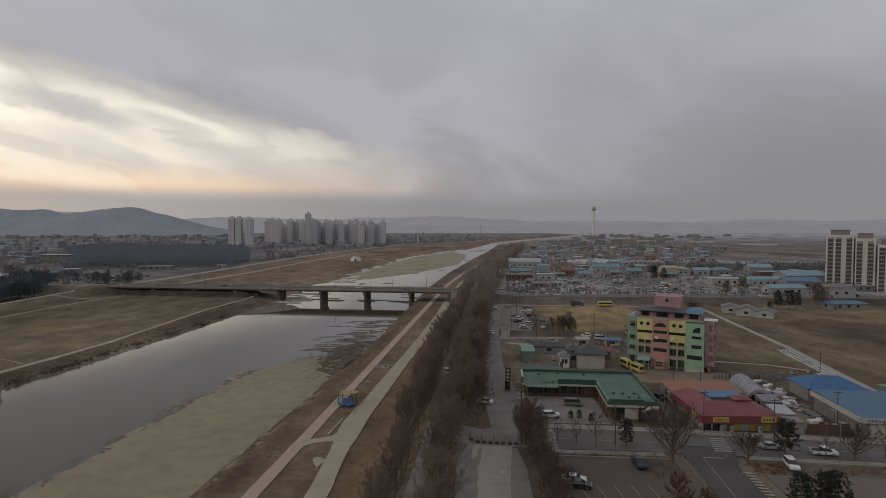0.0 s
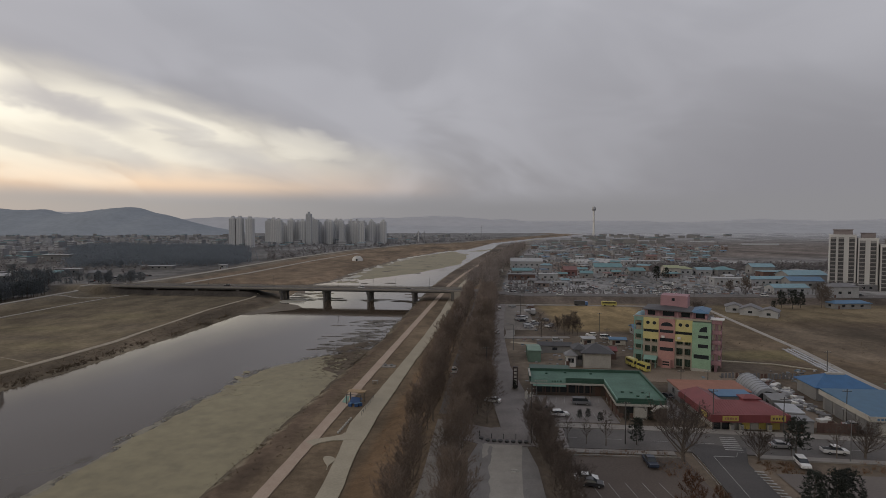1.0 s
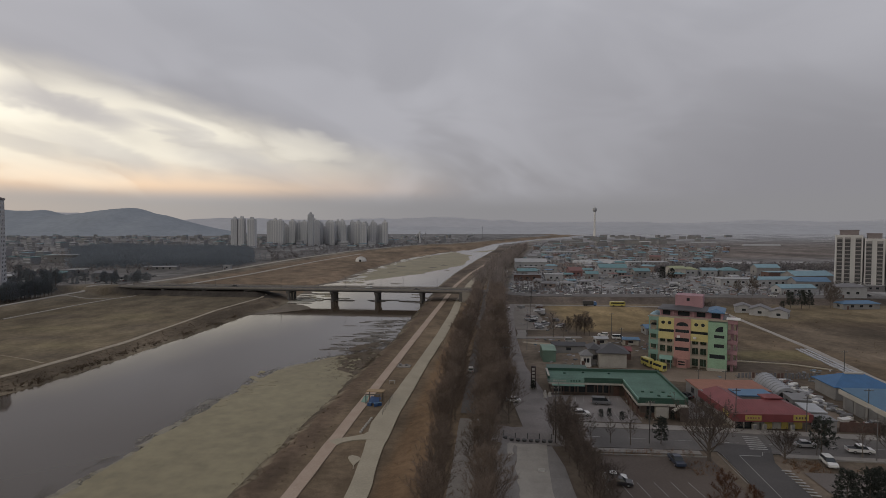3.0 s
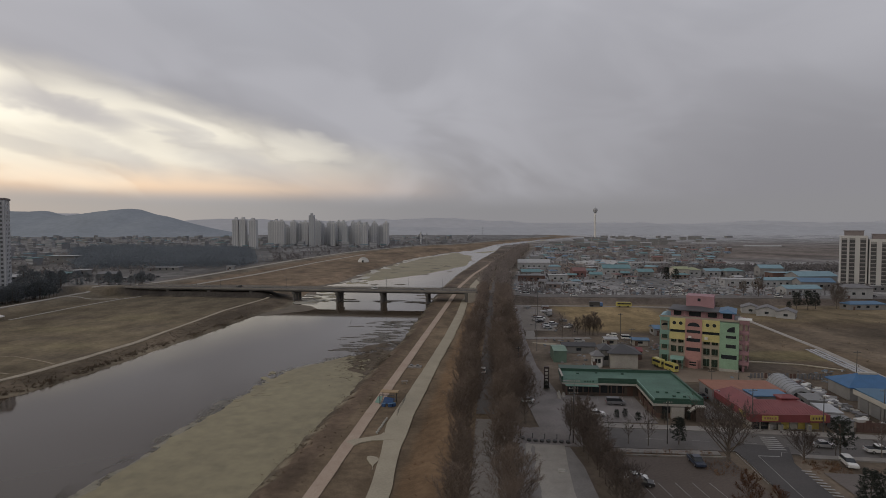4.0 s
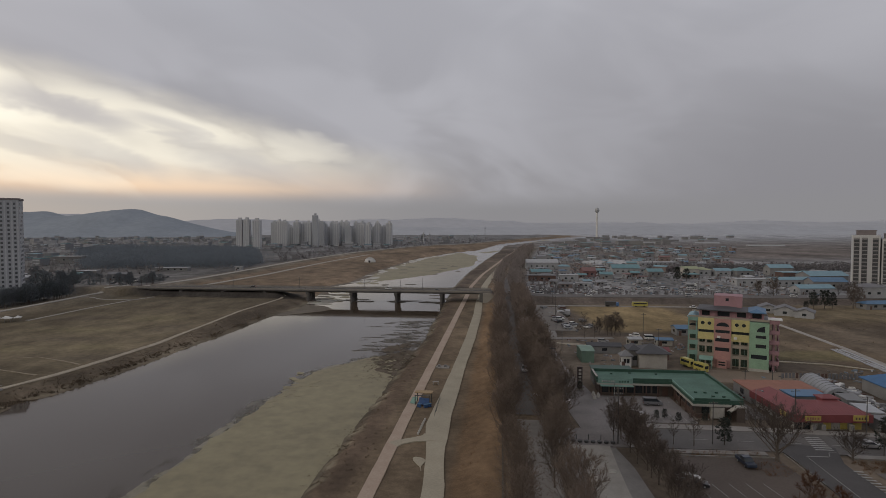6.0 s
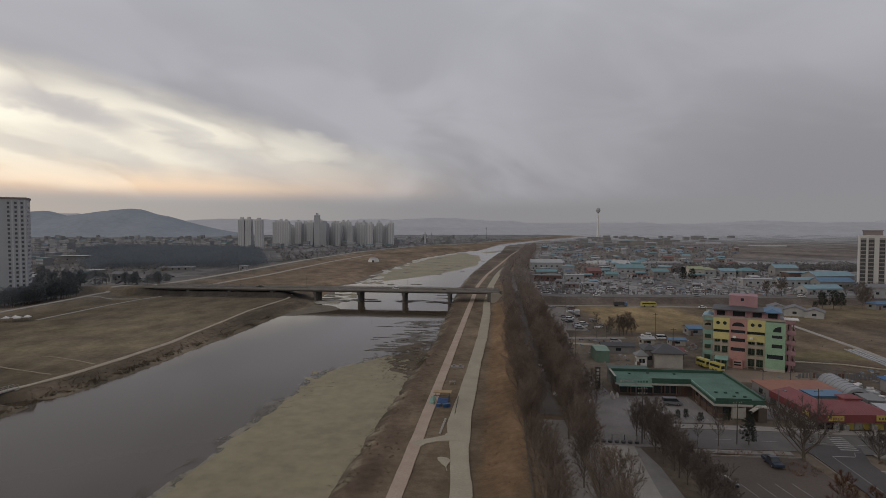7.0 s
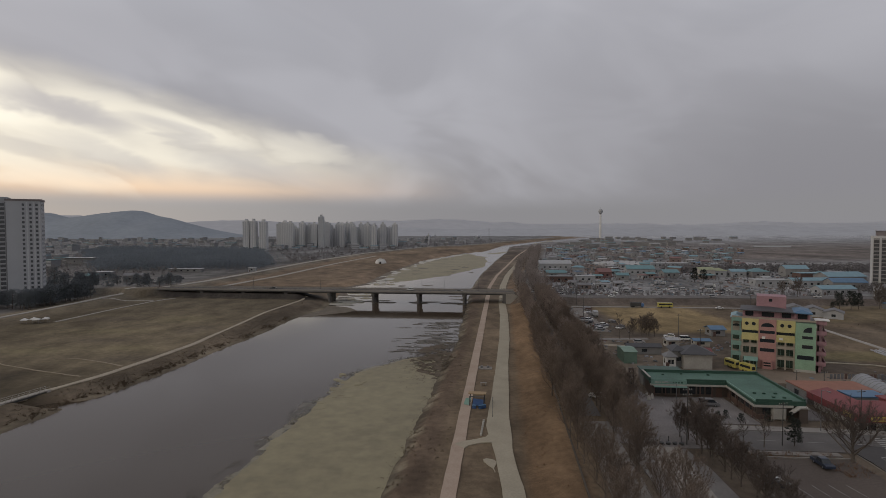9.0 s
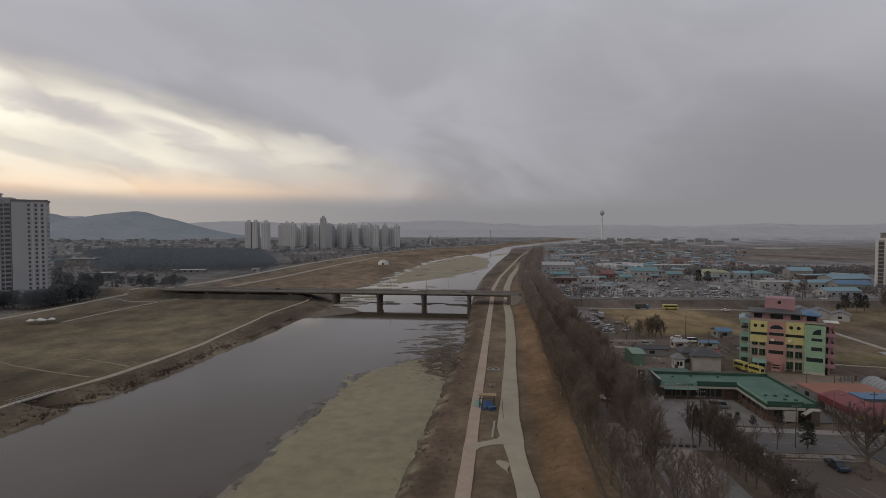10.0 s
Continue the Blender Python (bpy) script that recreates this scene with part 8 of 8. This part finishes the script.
def build_truck(colour, label, box_m, tank=False):
    c = thing("truck", pose(0, 0, -60), label, "truck")
    part("cab", Shape().side_prism([(2.2, 0.5), (2.2, 2.5), (3.6, 2.5), (3.9, 1.6), (3.9, 0.5)], -1.15, 1.15), colour, c)
    part("windscreen", Shape().side_prism([(3.62, 2.4), (3.9, 1.65), (3.93, 1.65), (3.66, 2.4)], -1.0, 1.0), M_GLASS, c)
    part("chassis", Shape().box(-4.2, -0.9, 0.5, 2.2, 0.9, 0.9), M_STEEL, c)
    if tank:
        part("tank", Shape().tube((-4.2, 0, 2.0), (2.0, 0, 2.0), 1.15, 1.15, 14), box_m, c)
    else:
        part("cargo_box", Shape().box(-4.2, -1.2, 0.95, 2.0, 1.2, 3.0, 0.05), box_m, c)
    for x in (-3.3, -2.2, 2.9):
        for y in (-0.95, 0.95):
            part("wheel", Shape().disc(x, y, 0.48, 0.48, 12, "y", 0.3), M_RUBBER, c)
    return c


def build_bus(label, length=9.0, hw=1.2):
    c = thing("yellow_bus", pose(0, 0, -60), label, "bus")
    h = length / 2
    part("body", Shape().side_prism([(-h, 0.4), (-h, 2.7), (-h + 0.2, 2.9), (h - 0.3, 2.9), (h, 2.2), (h, 0.4)], -hw, hw), C_YELLOW, c)
    for y in (-hw - 0.01, hw + 0.01):
        part("window_band", Shape().box(-h + 0.4, y - 0.02, 1.6, h - 0.5, y + 0.02, 2.4), M_GLASS, c)
    part("windscreen", Shape().box(h - 0.02, 0.2 - hw, 1.3, h + 0.03, hw - 0.2, 2.3), M_GLASS, c)
    for x in (-h + 1.8, h - 2.0):
        for y in (0.15 - hw, hw - 0.15):
            part("wheel", Shape().disc(x, y, 0.46, 0.46, 12, "y", 0.3), M_RUBBER, c)
    for y in (0.3 - hw, hw - 0.3):
        part("headlight", Shape().box(h, y - 0.15, 0.7, h + 0.04, y + 0.15, 0.95), M_HEAD, c)
    return c


def park(proto, x, y, turn, z=None):
    m = Matrix.Translation((x, y, (float(height(x, y)) if z is None else z) + 0.2)) @ pose(0, 0, 0, 0, 0, turn) @ Matrix.Scale(0.8, 4)
    return copy_thing(proto, m)


K_SEDAN_W = build_car("sedan", C_WHITE, "white sedan standing on the asphalt")
K_SEDAN_B = build_car("sedan", C_BLACK, "black sedan standing on the asphalt")
K_SEDAN_S = build_car("sedan", C_SILVER, "silver-grey sedan standing on the asphalt")
K_SUV_W = build_car("suv", C_WHITE, "white family car with dark windows")
K_SUV_S = build_car("suv", C_SILVER, "silver estate car with dark windows")
K_VAN_S = build_car("van", C_GREY, "grey passenger van in the car park", category="van")
K_VAN_W = build_car("van", C_WHITE, "white passenger van by the field", category="van")
K_PICK_N = build_car("pickup", C_NAVY, "dark navy pickup in the car park", category="pickup")
K_PICK_W = build_car("pickup", C_WHITE, "white double-cab pickup on the road", category="pickup")
K_TRUCK = build_truck(C_WHITE, "white box truck parked beside the main road", T_WHITE)
K_TANKER = build_truck(C_WHITE, "white tank truck parked beside the main road", T_WHITE, True)
K_FLAT = build_truck(C_BLUE, "blue truck with a low dark load", M_STEEL)
K_BUS = build_bus("yellow bus parked on the lane", 8.8)
K_MINI = build_bus("small yellow school bus in the yard", 5.0, 0.9)

for k, x, y, a in (
    (K_SEDAN_W, 9.3, 118.8, 158), (K_SUV_W, 4.9, 119.3, 150), (K_SEDAN_W, 20.3, 81.6, -10), (K_SEDAN_B, 20.6, 79.9, -12), (K_PICK_N, 32.3, 87.2, -92), (K_PICK_W, 65.7, 91.5, -10), (K_SUV_W, 56.9, 86.6, -104),
    (K_VAN_S, 28.6, 117.2, -8), (K_SUV_S, 36.8, 181.2, -8), (K_SUV_W, 50.6, 190.5, 160), (K_VAN_W, 54.5, 186.0, -6), (K_SEDAN_B, 49.2, 121.8, 110), (K_SUV_W, 1.2, 139.5, 84), (K_SUV_S, 4.3, 141, 264), (K_VAN_W, 24.3, 250, 84),
    (K_SUV_W, 22.3, 109.8, 5), (K_SEDAN_S, 57.9, 94.0, -8), (K_SEDAN_S, 78, 103.5, -10), (K_SEDAN_B, 55.2, 155.0, -30), (K_SUV_W, 32.0, 226, 20), (K_SEDAN_S, 31.0, 206, 0), (K_SUV_W, 34.5, 214, 40), (K_SEDAN_B, 31.5, 212, 10), (K_SEDAN_B, 30.4, 220, 30),
    (K_FLAT, 66.0, 264.6, -4), (K_MINI, 50.9, 149.6, -76), (K_MINI, 52.3, 144.6, -72), (K_SEDAN_W, 18.0, 196, 90), (K_SEDAN_W, 103, 258, -12),
):
    park(k, x, y, a)
park(K_BUS, 79.0, 263.0, -4)
rv = random.Random(8)
for i in range(46):                                         # along the main road and the lots behind it
    x = rv.uniform(32, 150)
    if i < 15:
        park(rv.choice((K_SEDAN_W, K_SUV_W, K_SUV_S, K_SEDAN_S)), 42 + i * 5.3 + rv.uniform(-1, 1), float(bridge_y(42 + i * 5.3)) + 15.5, -4 + rv.uniform(-4, 4))
    else:
        park(rv.choice((K_SEDAN_W, K_SUV_W, K_SUV_S, K_SEDAN_B, K_VAN_W, K_SEDAN_S)), x, float(bridge_y(x)) + rv.uniform(22, 60), rv.uniform(-20, 20))
for x, a in ((60, -7), (112, -7), (165, -7), (-20, -7), (-47, 173), (-125, 173), (20, 173), (215, 173)):
    park(rv.choice((K_SEDAN_W, K_SUV_S, K_SEDAN_B, K_SUV_W)), x, float(bridge_y(x)) + (2 if a > 0 else -2), a, float(road_z(x)))
for k, x, y, a in ((K_TRUCK, 118, 372, 60), (K_TANKER, 122, 370, 60), (K_TANKER, 145, 352, -5), (K_TRUCK, 37, 415, 0), (K_TRUCK, 44, 442, 0), (K_TRUCK, 38, 238, 80)):
    park(k, x, y, a)
for i in range(16):
    y = rv.uniform(350, 430)
    x = -205 - rv.uniform(4, 30)
    park(rv.choice((K_SEDAN_W, K_SUV_S, K_SEDAN_B)), x - 12, y, rv.uniform(0, 180))
for k in (K_SEDAN_W, K_SEDAN_B, K_SEDAN_S, K_SUV_W, K_SUV_S, K_VAN_S, K_VAN_W, K_PICK_N, K_PICK_W, K_TRUCK, K_TANKER, K_FLAT, K_BUS, K_MINI):
    for o in (*k.children_recursive, k):
        bpy.data.objects.remove(o)

# ---- the plan above is drawn in units of 1.25 m: bring it to metres ----
UNIT = 1.25
for ob in scene.objects:
    if ob.parent is None and ob.type in {"MESH", "EMPTY"}:
        ob.matrix_basis = Matrix.Scale(UNIT, 4) @ ob.matrix_basis
